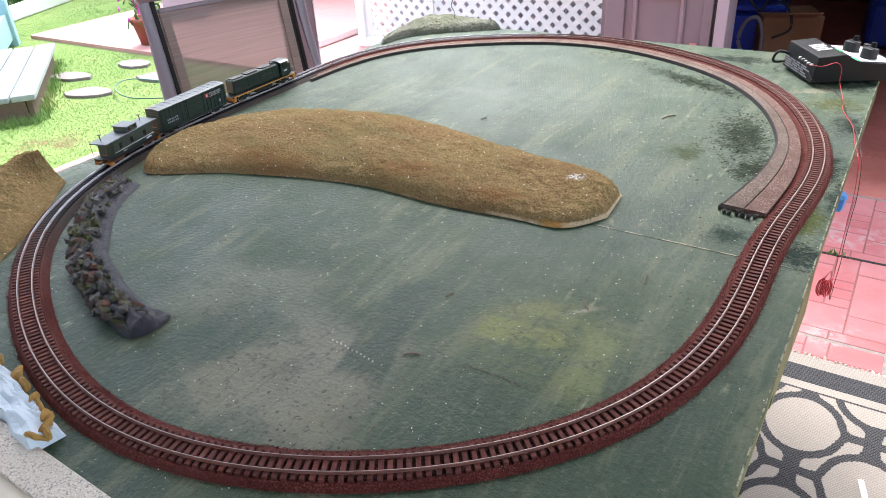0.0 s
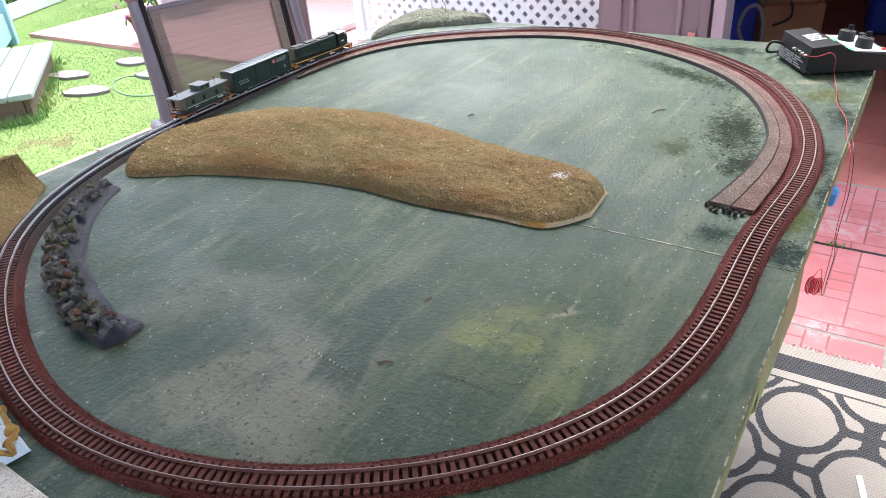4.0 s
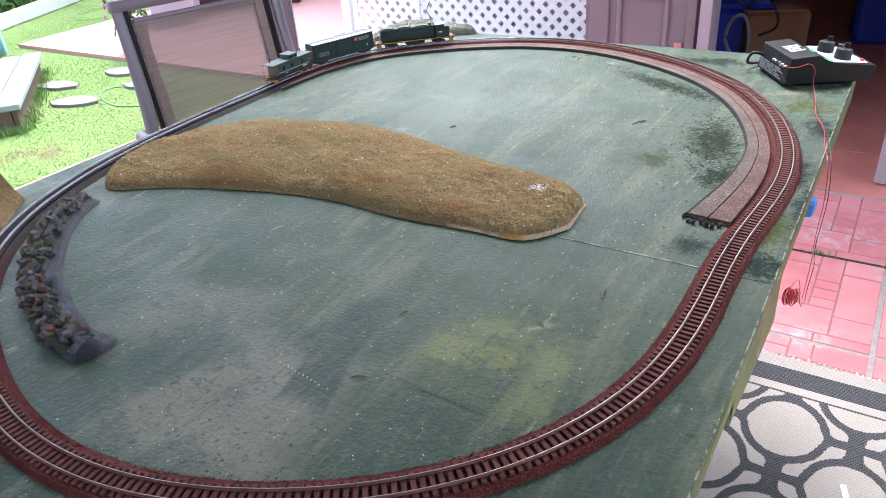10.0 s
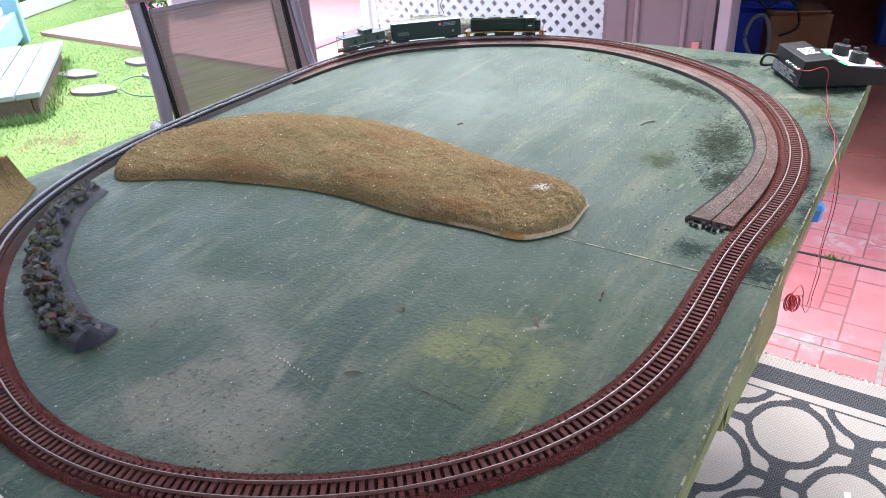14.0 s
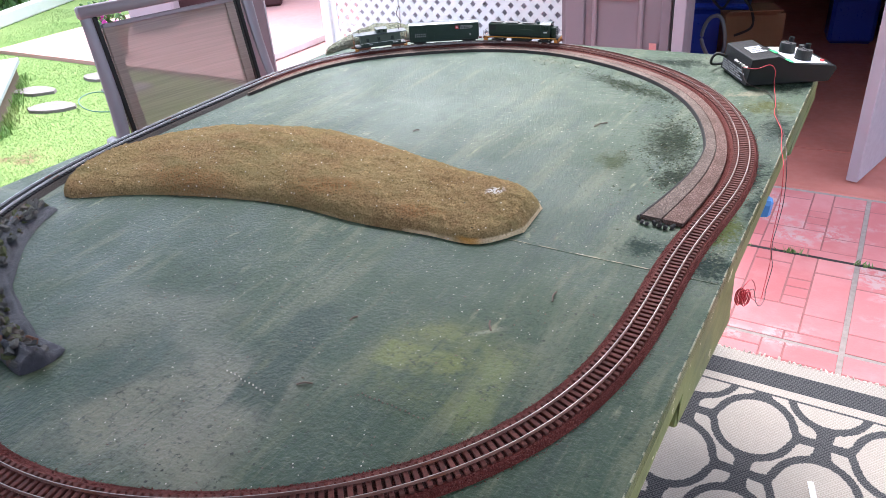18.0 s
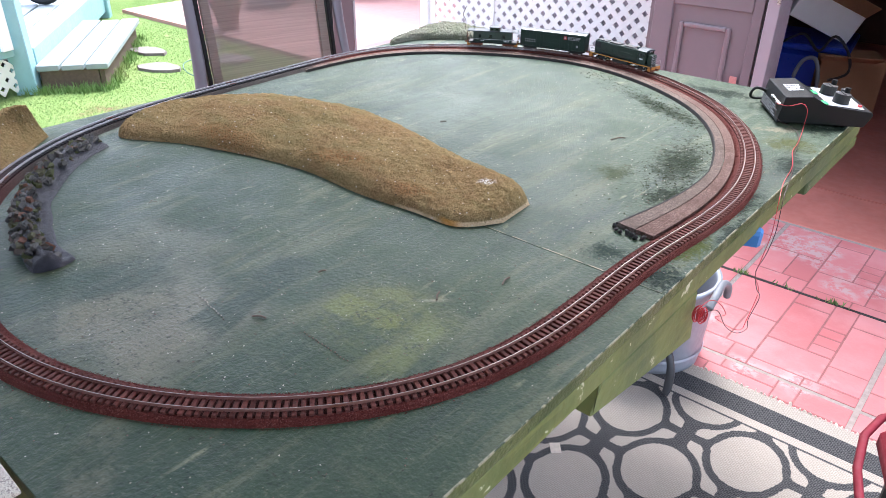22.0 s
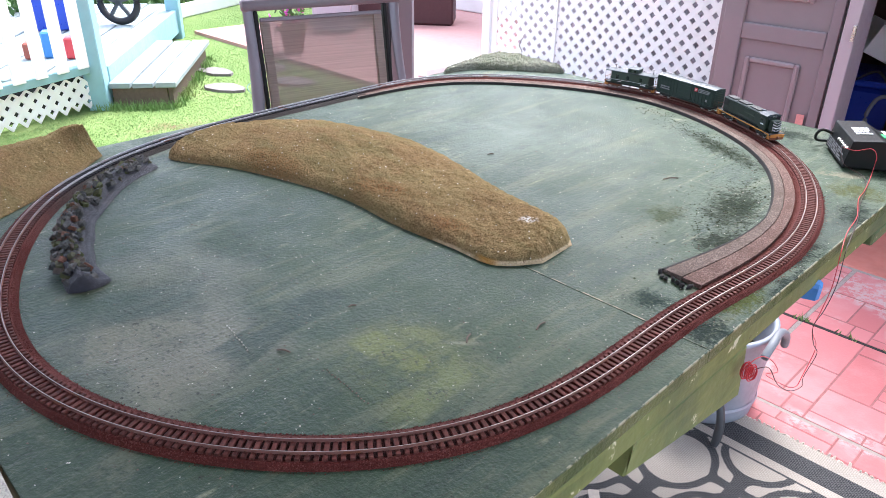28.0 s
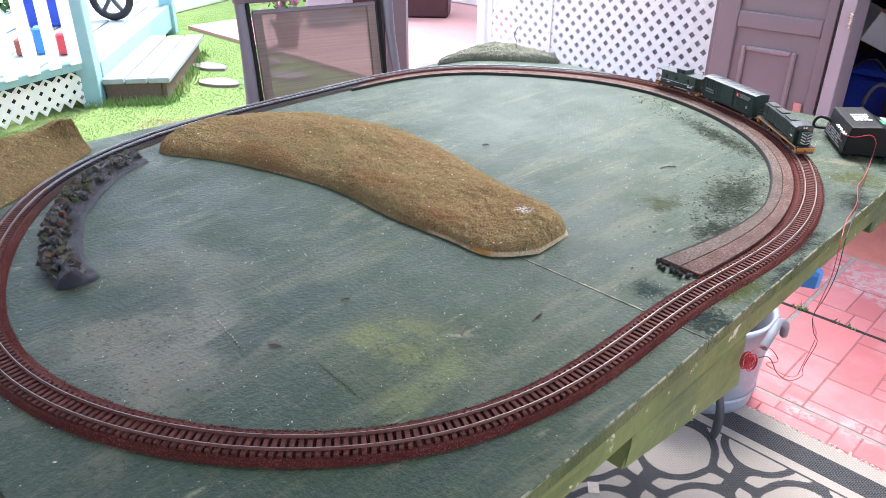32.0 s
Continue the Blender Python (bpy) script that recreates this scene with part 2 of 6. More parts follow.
    base = stain(base, -0.020, 0.835, 0.040, 0.050, (0.010, 0.022, 0.018), 0, 0.95, 0.5, 0.2, 0.4, dull=1.0)
    base = stain(base, 0.0, 1.02, 0.022, 0.10, (0.012, 0.022, 0.016), 0, 0.9, 0.6, 0.3, 0.45, dull=1.0)
    base = stain(base, -0.05, 1.42, 0.07, 0.07, (0.077, 0.085, 0.026), -20, 0.9, 0.7, 0.42, 0.53, dull=1.0)
    base = stain(base, -0.10, 1.49, 0.06, 0.026, (0.26, 0.24, 0.17), 30, 0.8, 0.6, dull=1.0)
    base = stain(base, -0.03, 1.25, 0.05, 0.22, (0.020, 0.041, 0.030), 0, 0.7, 0.8)
    base = stain(base, -0.20, 1.68, 0.12, 0.08, (0.111, 0.135, 0.093), 0, 0.6)
    for sx, sy, rx, ry, tn in ((-0.03, 1.12, 0.05, 0.10, 0), (-0.02, 1.33, 0.05, 0.09, 10), (-0.10, 1.62, 0.10, 0.07, 30), (-0.28, 1.66, 0.14, 0.05, 5), (-0.03, 1.55, 0.05, 0.07, 0)):
        base = stain(base, sx, sy, rx, ry, (0.012, 0.020, 0.015), tn, 0.9, 0.9, 0.47, 0.53, dull=1.0)
    far_corner = n.math("MULTIPLY", n.blob(-0.08, 1.50, 0.45, 0.36, w, 0, 0.7), n.ramp(n.noise(26.0, 6, 0.7, w), 0.50, 0.64, 0, 0.5))
    base = n.mix(far_corner, base, (0.143, 0.174, 0.131))
    base = stain(base, -0.25, 0.23, 0.10, 0.03, (0.121, 0.130, 0.082), -40, 0.7)
    # bare wood along the joint and where the edge is rubbed
    base = n.mix(n.math("MULTIPLY", n.blob(-0.14, 0.8022, 0.16, 0.0011, w, 0, 0.3), n.ramp(n.noise(40.0, 4, 0.6, w), 0.44, 0.52)), base, (0.42, 0.36, 0.24))
    wz = n.split(w)[2]
    side = n.ramp(wz, 0.7478, 0.7490, 1.0, 0.0)
    base = n.mix(side, base, n.mix(n.ramp(fine, 0.35, 0.65), (0.066, 0.093, 0.033), (0.126, 0.152, 0.055)))
    rub = n.math("MULTIPLY", n.ramp(n.split(w)[0], -0.0020, -0.0008), n.math("MULTIPLY", n.ramp(wz, 0.7470, 0.7482), n.ramp(n.noise(46.0, 6, 0.75, w), 0.47, 0.52)))
    base = n.mix(rub, base, (0.36, 0.35, 0.24))
    chip = n.voronoi(95.0, w)
    base = n.mix(n.math("MULTIPLY", n.ramp(chip, 0.05, 0.12, 0.9, 0.0), n.ramp(n.noise(5.0, 3, 0.5, w), 0.44, 0.60)), base, (0.27, 0.27, 0.19))
    spot = n.voronoi(60.0, n.mapping((0.4, 0.2, 0), co=w))
    base = n.mix(n.math("MULTIPLY", n.ramp(spot, 0.07, 0.13, 0.85, 0.0), n.ramp(n.noise(6.0, 3, 0.5, w), 0.5, 0.6)), base, (0.010, 0.014, 0.010))
    base = n.mix(n.ramp(grit, 0.54, 0.70, 0, 0.55), base, (0.111, 0.135, 0.082))
    base = n.mix(n.ramp(grit, 0.46, 0.32, 0, 0.55), base, (0.009, 0.021, 0.015))
    # brushed streaks that run through all the coats
    comb = n.noise(1.0, 5, 0.7, n.mapping((1, 2, 0), (0, 0, 14), (170.0, 14.0, 1.0), co=w), 0.3)
    base = n.mix(n.ramp(comb, 0.54, 0.72, 0, 0.38), base, (0.115, 0.140, 0.085))
    base = n.mix(n.ramp(comb, 0.46, 0.30, 0, 0.35), base, (0.010, 0.026, 0.014))
    n.color(n.tint(base, (0.94, 0.92, 0.93)))
    n.rough(n.ramp(n.noise(9.0, 5, 0.6, w), 0.3, 0.7, 0.36, 0.58))
    n.put(n.b.inputs["Specular IOR Level"], n.ramp(matte[0], 0.0, 1.0, 0.24, 0.04))
    peel = n.noise(200.0, 4, 0.62, w)
    grain = n.noise(1.0, 4, 0.6, n.mapping((0, 0, 0), (0, 0, 8), (110.0, 22.0, 10.0), co=w))
    n.bump(n.math("ADD", peel, n.math("MULTIPLY", grain, 0.35)), 1.0, 0.0022)
    return m


def make_edge_paint():
    m = mat("green_painted_timber_edge", 0.55)
    n = Nodes(m)
    w = n.world_co()
    f = n.noise(7.0, 6, 0.65, w)
    base = n.mix(n.ramp(f, 0.35, 0.65), (0.085, 0.112, 0.030), (0.150, 0.178, 0.055))
    streak = n.noise(1.0, 5, 0.65, n.mapping((0, 0, 0), (35, 0, 0), (10, 8, 60), co=w))
    base = n.mix(n.ramp(streak, 0.48, 0.66, 0, 0.7), base, (0.19, 0.21, 0.06))
    base = n.mix(n.ramp(n.noise(3.0, 4, 0.6, w), 0.5, 0.7, 0, 0.7), base, (0.050, 0.085, 0.045))
    base = n.mix(n.ramp(n.noise(28.0, 5, 0.7, w), 0.63, 0.66, 0, 0.95), base, (0.58, 0.57, 0.42))
    base = n.mix(n.ramp(n.noise(34.0, 4, 0.7, n.mapping((3, 1, 2), co=w)), 0.69, 0.71, 0, 0.95), base, (0.012, 0.012, 0.010))
    n.color(base)
    n.bump(n.noise(60.0, 5, 0.6, w), 0.4, 0.003)
    return m


def make_flock(name, dark, mid, warm, edge):
    m = mat(name, 0.95, spec=0.08)
    n = Nodes(m)
    w = n.world_co()
    grit = n.noise(330.0, 2, 0.6, w)
    b = n.noise(8.0, 6, 0.7, w)
    sweep_ = n.noise(1.0, 6, 0.65, n.mapping((0, 0, 0), (0, 0, 12), (5.0, 16.0, 6.0), co=w), 0.5)
    col = n.mix(n.ramp(grit, 0.32, 0.68), dark, mid)
    col = n.mix(n.ramp(b, 0.42, 0.62, 0, 0.8), col, n.mix(n.ramp(grit, 0.35, 0.65), tuple(k * 0.6 for k in warm), warm))
    olive = tuple(k * f for k, f in zip(dark, (0.85, 0.98, 0.9)))
    col = n.mix(n.ramp(sweep_, 0.50, 0.68, 0, 0.55), col, olive)
    col = n.mix(n.math("MULTIPLY", n.ramp(n.noise(40.0, 4, 0.7, w), 0.55, 0.68, 0, 0.7), n.ramp(grit, 0.4, 0.6)), col, tuple(k * 1.35 for k in mid))
    crumbs = n.voronoi(240.0, w)
    col = n.mix(n.ramp(crumbs, 0.12, 0.24, 0.45, 0.0), col, tuple(k * 0.4 for k in dark))
    p = n.split(w)
    low = n.math("MULTIPLY", n.ramp(p[2], 0.7525, 0.7570, 1.0, 0.0), n.ramp(n.noise(14.0, 4, 0.6, w), 0.40, 0.55))
    low = n.math("MULTIPLY", low, n.ramp(p[0], -0.46, -0.36, 0.12, 1.0))
    end = n.math("MULTIPLY", n.ramp(p[0], -0.315, -0.295), n.ramp(p[2], 0.7555, 0.7585, 1.0, 0.0))
    col = n.mix(n.math("MAXIMUM", low, n.math("MULTIPLY", end, n.ramp(grit, 0.30, 0.42))), col, edge)
    col = n.mix(n.math("MULTIPLY", n.blob(-0.310, 0.772, 0.024, 0.012, w, 0, 0.8), n.ramp(p[2], 0.756, 0.760, 0.75, 0.0)), col, (0.50, 0.24, 0.04))
    for bx, by, rx, ry in ((-0.80, 0.745, 0.13, 0.035), (-0.56, 0.80, 0.10, 0.03), (-0.40, 0.79, 0.06, 0.02)):
        col = n.mix(n.math("MULTIPLY", n.blob(bx, by, rx, ry, w, 12, 0.8), n.ramp(grit, 0.42, 0.58, 0.1, 0.75)), col, tuple(k * f for k, f in zip(warm, (0.85, 0.62, 0.5))))
    col = n.mix(n.ramp(n.voronoi(75.0, w), 0.06, 0.11, 0.9, 0.0), col, (0.66, 0.60, 0.50))
    col = n.mix(n.ramp(n.voronoi(58.0, n.mapping((0.3, 0.7, 0), co=w)), 0.05, 0.09, 0.9, 0.0), col, (0.05, 0.045, 0.03))
    scuff = n.math("MULTIPLY", n.blob(-0.319, 0.868, 0.018, 0.012, w, 30, 0.8), n.ramp(grit, 0.40, 0.55))
    col = n.mix(scuff, col, (0.62, 0.60, 0.58))
    n.color(col)
    relief = n.math("ADD", grit, n.math("MULTIPLY", n.noise(90.0, 5, 0.7, w), 2.2))
    n.bump(n.math("ADD", relief, n.math("MULTIPLY", n.noise(22.0, 4, 0.6, w), 3.0)), 1.0, 0.0034)
    return m


def make_ballast(name, cols, scale=900.0, black_side=False):
    m = mat(name, 0.9, spec=0.15)
    n = Nodes(m)
    w = n.world_co()
    c = n.voronoi(scale, w, out="Color")
    k = n.split(c)[0]
    col = n.mix(n.ramp(k, 0.2, 0.8), cols[0], cols[1])
    col = n.mix(n.ramp(n.split(c)[1], 0.8, 0.9), col, cols[2])
    col = n.mix(n.ramp(n.noise(12.0, 4, 0.6, w), 0.4, 0.7, 0, 0.6), col, cols[0])
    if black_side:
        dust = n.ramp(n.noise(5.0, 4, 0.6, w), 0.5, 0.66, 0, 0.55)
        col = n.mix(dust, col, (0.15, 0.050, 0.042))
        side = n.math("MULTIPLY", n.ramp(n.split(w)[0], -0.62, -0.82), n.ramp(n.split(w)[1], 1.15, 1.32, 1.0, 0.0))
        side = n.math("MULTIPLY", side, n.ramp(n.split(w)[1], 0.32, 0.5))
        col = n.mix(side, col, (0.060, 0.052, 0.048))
    n.color(col)
    n.bump(n.voronoi(scale * 0.8, w), 0.8, 0.0012)
    return m


def make_tie():
    m = mat("weathered_plastic_ties", 0.75, spec=0.25)
    n = Nodes(m)
    w = n.world_co()
    col = n.mix(n.rnd(), (0.090, 0.026, 0.020), (0.145, 0.044, 0.033))
    col = n.mix(n.ramp(n.noise(300.0, 3, 0.6, w), 0.4, 0.7, 0, 0.5), col, (0.030, 0.016, 0.014))
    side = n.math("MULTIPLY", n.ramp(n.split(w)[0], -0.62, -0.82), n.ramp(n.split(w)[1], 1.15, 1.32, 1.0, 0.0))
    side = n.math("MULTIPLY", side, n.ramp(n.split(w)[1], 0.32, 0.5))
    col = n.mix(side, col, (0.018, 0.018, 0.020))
    n.color(col)
    n.bump(n.noise(500.0, 3, 0.6, w), 0.4, 0.0005)
    return m


def make_rail():
    m = mat("rail_metal", 0.32, 0.85)
    n = Nodes(m)
    w = n.world_co()
    nz = n.n.new("ShaderNodeNewGeometry").outputs["Normal"]
    up = n.math("MULTIPLY", n.ramp(n.split(nz)[2], 0.55, 0.8), n.ramp(n.split(w)[2], 0.7608, 0.7612))
    rust = n.mix(n.noise(120.0, 4, 0.6, w), (0.12, 0.045, 0.034), (0.22, 0.105, 0.082))
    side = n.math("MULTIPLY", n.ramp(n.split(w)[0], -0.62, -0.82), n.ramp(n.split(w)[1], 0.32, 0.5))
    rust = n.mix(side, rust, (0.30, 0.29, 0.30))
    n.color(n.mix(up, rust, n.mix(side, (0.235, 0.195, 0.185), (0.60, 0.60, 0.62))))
    n.rough(n.ramp(up, 0.0, 1.0, 0.8, 0.45))
    n.put(n.b.inputs["Metallic"], n.ramp(up, 0.0, 1.0, 0.1, 0.9))
    return m


def make_paver():
    m = mat("red_stamped_paver", 0.75, spec=0.3)
    n = Nodes(m)
    w = n.world_co()
    col = n.mix(n.rnd(), (0.54, 0.165, 0.165), (0.63, 0.225, 0.225))
    col = n.mix(n.ramp(n.noise(3.5, 6, 0.65, w), 0.45, 0.7, 0, 0.45), col, (0.68, 0.34, 0.33))
    worn = n.math("MULTIPLY", n.ramp(n.noise(2.6, 4, 0.6, w), 0.52, 0.62), n.ramp(n.noise(30.0, 6, 0.75, w), 0.45, 0.54))
    col = n.mix(n.math("MULTIPLY", worn, 0.7), col, (0.56, 0.44, 0.42))
    n.color(col)
    n.bump(n.noise(130.0, 5, 0.6, w), 0.35, 0.003)
    return m


def make_grass():
    m = mat("lawn_grass", 0.75, spec=0.2)
    n = Nodes(m)
    w = n.world_co()
    col = n.mix(n.island(), (0.165, 0.275, 0.085), (0.190, 0.298, 0.100))
    col = n.mix(n.ramp(n.noise(2.0, 4, 0.6, w), 0.5, 0.7, 0, 0.6), col, (0.33, 0.36, 0.16))
    n.color(col)
    n.put(n.b.inputs["Subsurface Weight"], 0.0)
    return m


def make_soil():
    m = mat("lawn_soil", 0.95, spec=0.1)
    n = Nodes(m)
    w = n.world_co()
    col = n.mix(n.ramp(n.noise(1.2, 6, 0.65, w), 0.35, 0.6), (0.165, 0.250, 0.075), (0.235, 0.310, 0.11))
    col = n.mix(n.ramp(n.noise(2.4, 5, 0.6, w), 0.62, 0.72), col, (0.22, 0.15, 0.09))
    col = n.mix(n.ramp(n.noise(60.0, 4, 0.7, w), 0.4, 0.7, 0, 0.5), col, (0.13, 0.22, 0.05))
    n.color(col)
    n.bump(n.noise(45.0, 5, 0.7, w), 0.8, 0.02)
    return m


def make_sling():
    m = mat("woven_sling_mesh", 0.7)
    n = Nodes(m)
    w = n.co
    n.color(n.mix(n.noise(1.0, 3, 0.5, n.mapping(scale=(4, 4, 260), co=w)), (0.15, 0.118, 0.100), (0.33, 0.270, 0.238)))
    clear = n.n.new("ShaderNodeBsdfTransparent")
    mixer = n.n.new("ShaderNodeMixShader")
    wave = n.noise(1.0, 2, 0.5, n.mapping(scale=(12, 12, 700), co=w))
    n.put(mixer.inputs[0], n.ramp(wave, 0.35, 0.65, 0.86, 0.92))
    n.l.new(clear.outputs[0], mixer.inputs[1])
    n.l.new(n.b.outputs[0], mixer.inputs[2])
    n.l.new(mixer.outputs[0], n.n["Material Output"].inputs["Surface"])
    return m


def make_rug(name):
    """Woven outdoor cloth: charcoal lantern trellis on a beige ground, a band near the end."""
    m = mat(name, 0.85, spec=0.15)
    n = Nodes(m)
    w = n.world_co()
    weave = n.n.new("ShaderNodeTexBrick")
    n.put(weave.inputs["Vector"], w)
    weave.inputs["Scale"].default_value = 55.0
    weave.inputs["Mortar Size"].default_value = 0.045
    weave.inputs["Brick Width"].default_value, weave.inputs["Row Height"].default_value = 0.5, 0.28
    weave.inputs["Color1"].default_value, weave.inputs["Color2"].default_value = (1, 1, 1, 1), (0.85, 0.85, 0.85, 1)
    weave.inputs["Mortar"].default_value = (0.5, 0.5, 0.5, 1)
    tone = n.split(weave.outputs["Color"])[0]
    light = n.mix(tone, (0.20, 0.170, 0.140), (0.47, 0.415, 0.355))
    light = n.mix(n.ramp(n.noise(5.0, 4, 0.6, w), 0.4, 0.7, 0, 0.3), light, (0.46, 0.40, 0.35))
    dark = n.mix(tone, (0.19, 0.185, 0.18), (0.030, 0.030, 0.034))
    fray = n.math("MULTIPLY", n.math("SUBTRACT", n.noise(1.0, 3, 0.7, n.mapping(scale=(240, 90, 1), co=w)), 0.5), 0.010)
    p = n.split(w)
    near = None
    for hx, hy in ((0.0, 0.0), (0.5, 0.5)):
        ux = n.math("SUBTRACT", n.math("FLOORED_MODULO", n.math("ADD", p[0], 40.5 * RUG_PX - RUG_X - hx * RUG_PX), RUG_PX), RUG_PX / 2)
        uy = n.math("SUBTRACT", n.math("FLOORED_MODULO", n.math("ADD", p[1], 40.5 * RUG_PY - RUG_Y - hy * RUG_PY), RUG_PY), RUG_PY / 2)
        ax, ay = n.math("ABSOLUTE", ux), n.math("ABSOLUTE", uy)
        # a rounded lantern, tied to its neighbours on four sides with smooth necks
        vec = n.n.new("ShaderNodeCombineXYZ")
        n.put(vec.inputs[0], ux)
        n.put(vec.inputs[1], uy)
        ln = n.n.new("ShaderNodeVectorMath")
        ln.operation = "LENGTH"
        n.put(ln.inputs[0], n.mapping(scale=(1 / 0.083, 1 / 0.101, 0), co=vec.outputs[0]))
        ring = n.math("MULTIPLY", n.math("ABSOLUTE", n.math("SUBTRACT", ln.outputs["Value"], 1.0)), 0.09)
        inside = n.ramp(ln.outputs["Value"], 0.99, 1.0, 1.0, 0.0)
        tie_x = n.math("ADD", n.math("MAXIMUM", n.math("SUBTRACT", ay, 0.0035), 0.0), inside)
        tie_y = n.math("ADD", n.math("MAXIMUM", n.math("SUBTRACT", ax, 0.0075), 0.0), inside)
        d = n.math("SMOOTH_MIN", ring, n.math("MINIMUM", tie_x, tie_y))
        d.node.inputs[2].default_value = 0.026
        notch = n.math("MULTIPLY", n.ramp(ax, 0.055, 0.083, 0.0, 1.0), n.ramp(ay, 0.030, 0.0, 0.0, 0.006))
        d = n.math("ADD", d, n.math("MULTIPLY", notch, inside))
        near = d if near is None else n.math("MINIMUM", near, d)
    mask = n.ramp(n.math("ADD", near, fray), 0.0085, 0.0105, 1.0, 0.0)
    mask = n.math("MULTIPLY", mask, n.math("LESS_THAN", p[1], RUG_END - 0.144))
    band = n.math("MULTIPLY", n.math("GREATER_THAN", p[1], RUG_END - 0.112), n.math("LESS_THAN", p[1], RUG_END - 0.047))
    thin = n.math("MULTIPLY", n.math("GREATER_THAN", p[1], RUG_END - 0.145), n.math("LESS_THAN", p[1], RUG_END - 0.139))
    mask = n.math("MAXIMUM", mask, n.math("MAXIMUM", band, thin))
    n.color(n.mix(mask, light, dark))
    n.bump(weave.outputs["Fac"], 0.8, -0.004)
    return m


RUG_PX, RUG_PY, RUG_X, RUG_Y, RUG_END = 0.285, 0.306, 0.020, 1.434, 1.70
GREEN = make_green_paint()
EDGE = make_edge_paint()
FLOCK = make_flock("tan_flocked_hill", (0.190, 0.138, 0.062), (0.292, 0.210, 0.096), (0.278, 0.176, 0.082), (0.62, 0.47, 0.29))
FLOCK_GREY = make_flock("grey_green_flocked_hill", (0.13, 0.135, 0.10), (0.34, 0.335, 0.27), (0.20, 0.21, 0.14), (0.26, 0.25, 0.20))
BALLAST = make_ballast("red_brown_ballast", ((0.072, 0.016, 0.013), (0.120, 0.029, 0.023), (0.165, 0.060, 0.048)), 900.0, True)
SPUR = make_ballast("pinkish_grey_gravel_roadbed", ((0.085, 0.062, 0.050), (0.180, 0.135, 0.112), (0.28, 0.22, 0.19)), 820.0)
SPUR_RED = make_ballast("red_dusted_gravel_roadbed", ((0.090, 0.052, 0.042), (0.185, 0.115, 0.094), (0.28, 0.20, 0.17)), 820.0)
# shade between the ties, put into a darker ballast colour
DARKBED = make_ballast("shaded_ballast", ((0.026, 0.010, 0.009), (0.048, 0.018, 0.015), (0.080, 0.030, 0.025)), 800.0)
CORKSIDE = plain("dark_roadbed_side", (0.030, 0.026, 0.024), 0.9, vary=0.5, scale=90)
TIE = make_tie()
RAIL = make_rail()
PAVER = make_paver()
GROUT = plain("sandy_joint", (0.36, 0.30, 0.265), 0.95, vary=0.35, scale=60, bump=0.6, dist=0.004)
# darker pink carries the shade that the shallow grooves lack
GROOVE = plain("pink_groove_shade", (0.34, 0.135, 0.130), 0.9, vary=0.4, scale=40, bump=0.4)
GRASS = make_grass()
SOIL = make_soil()
SLING = make_sling()
RUG = make_rug("beige_and_charcoal_woven_rug")
FRINGE = plain("beige_rug_fringe", (0.62, 0.54, 0.46), 0.9, vary=0.3, scale=80, bump=0.4)
WHITE = plain("white_painted_wood", (0.86, 0.85, 0.85), 0.55, vary=0.06, scale=8)
PALE_BLUE = plain("worn_pale_blue_paint", (0.27, 0.47, 0.52), 0.6, vary=0.18, scale=9)
DECK_WHITE = plain("worn_whitish_deck_paint", (0.285, 0.335, 0.345), 0.65, vary=0.22, scale=7, bump=0.3, dist=0.003)
CONCRETE_PINK = plain("pink_painted_concrete", (0.52, 0.275, 0.255), 0.8, vary=0.12, scale=3, bump=0.3, dist=0.004)
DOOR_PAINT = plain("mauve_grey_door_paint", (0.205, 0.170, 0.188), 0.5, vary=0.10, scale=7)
# door mauve made lighter to carry the light on the moulding edges
DOOR_LIT = plain("lit_moulding_mauve", (0.25, 0.198, 0.216), 0.42, vary=0.1, scale=9)
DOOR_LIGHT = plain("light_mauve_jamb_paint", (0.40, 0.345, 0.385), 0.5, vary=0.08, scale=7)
CHAIR_BAND = plain("pale_lilac_powder_coat", (0.175, 0.163, 0.192), 0.38, 0.1, vary=0.08, scale=30, spec=0.6)
ALU = plain("mauve_grey_powder_coat", (0.17, 0.145, 0.165), 0.42, 0.1, vary=0.06, scale=40, spec=0.6)
BLACKISH = plain("black_plastic", (0.007, 0.007, 0.008), 0.5, vary=0.2, scale=120, spec=0.2)
BLACK_MATT = plain("matt_black_plastic", (0.012, 0.012, 0.013), 0.6, vary=0.2, scale=200)
LABEL_WHITE = plain("white_print", (0.72, 0.72, 0.74), 0.5, vary=0.03, bump=0)
LABEL_GREY = plain("worn_grey_print", (0.28, 0.28, 0.29), 0.5, vary=0.3, scale=300, bump=0)
LABEL_GREEN = plain("green_print", (0.05, 0.55, 0.16), 0.5, vary=0.05, bump=0)
LABEL_RED = plain("red_print", (0.60, 0.05, 0.06), 0.45, vary=0.05, bump=0)
LABEL_PINK = plain("faded_pink_paper", (0.62, 0.26, 0.24), 0.7, vary=0.25, scale=120, bump=0)
LABEL_BLUE = plain("blue_print", (0.06, 0.22, 0.55), 0.45, vary=0.08, bump=0)
RED_WIRE = plain("red_wire", (0.55, 0.04, 0.05), 0.4, vary=0.1, bump=0)
DARK_WIRE = plain("dark_wire", (0.045, 0.020, 0.020), 0.45, vary=0.1, bump=0)
ZINC = plain("galvanised_steel", (0.33, 0.35, 0.40), 0.45, 0.25, vary=0.2, scale=14, bump=0.08)
GRAPHITE = plain("grey_metal_leg", (0.055, 0.058, 0.064), 0.4, 0.3, vary=0.15, scale=30)
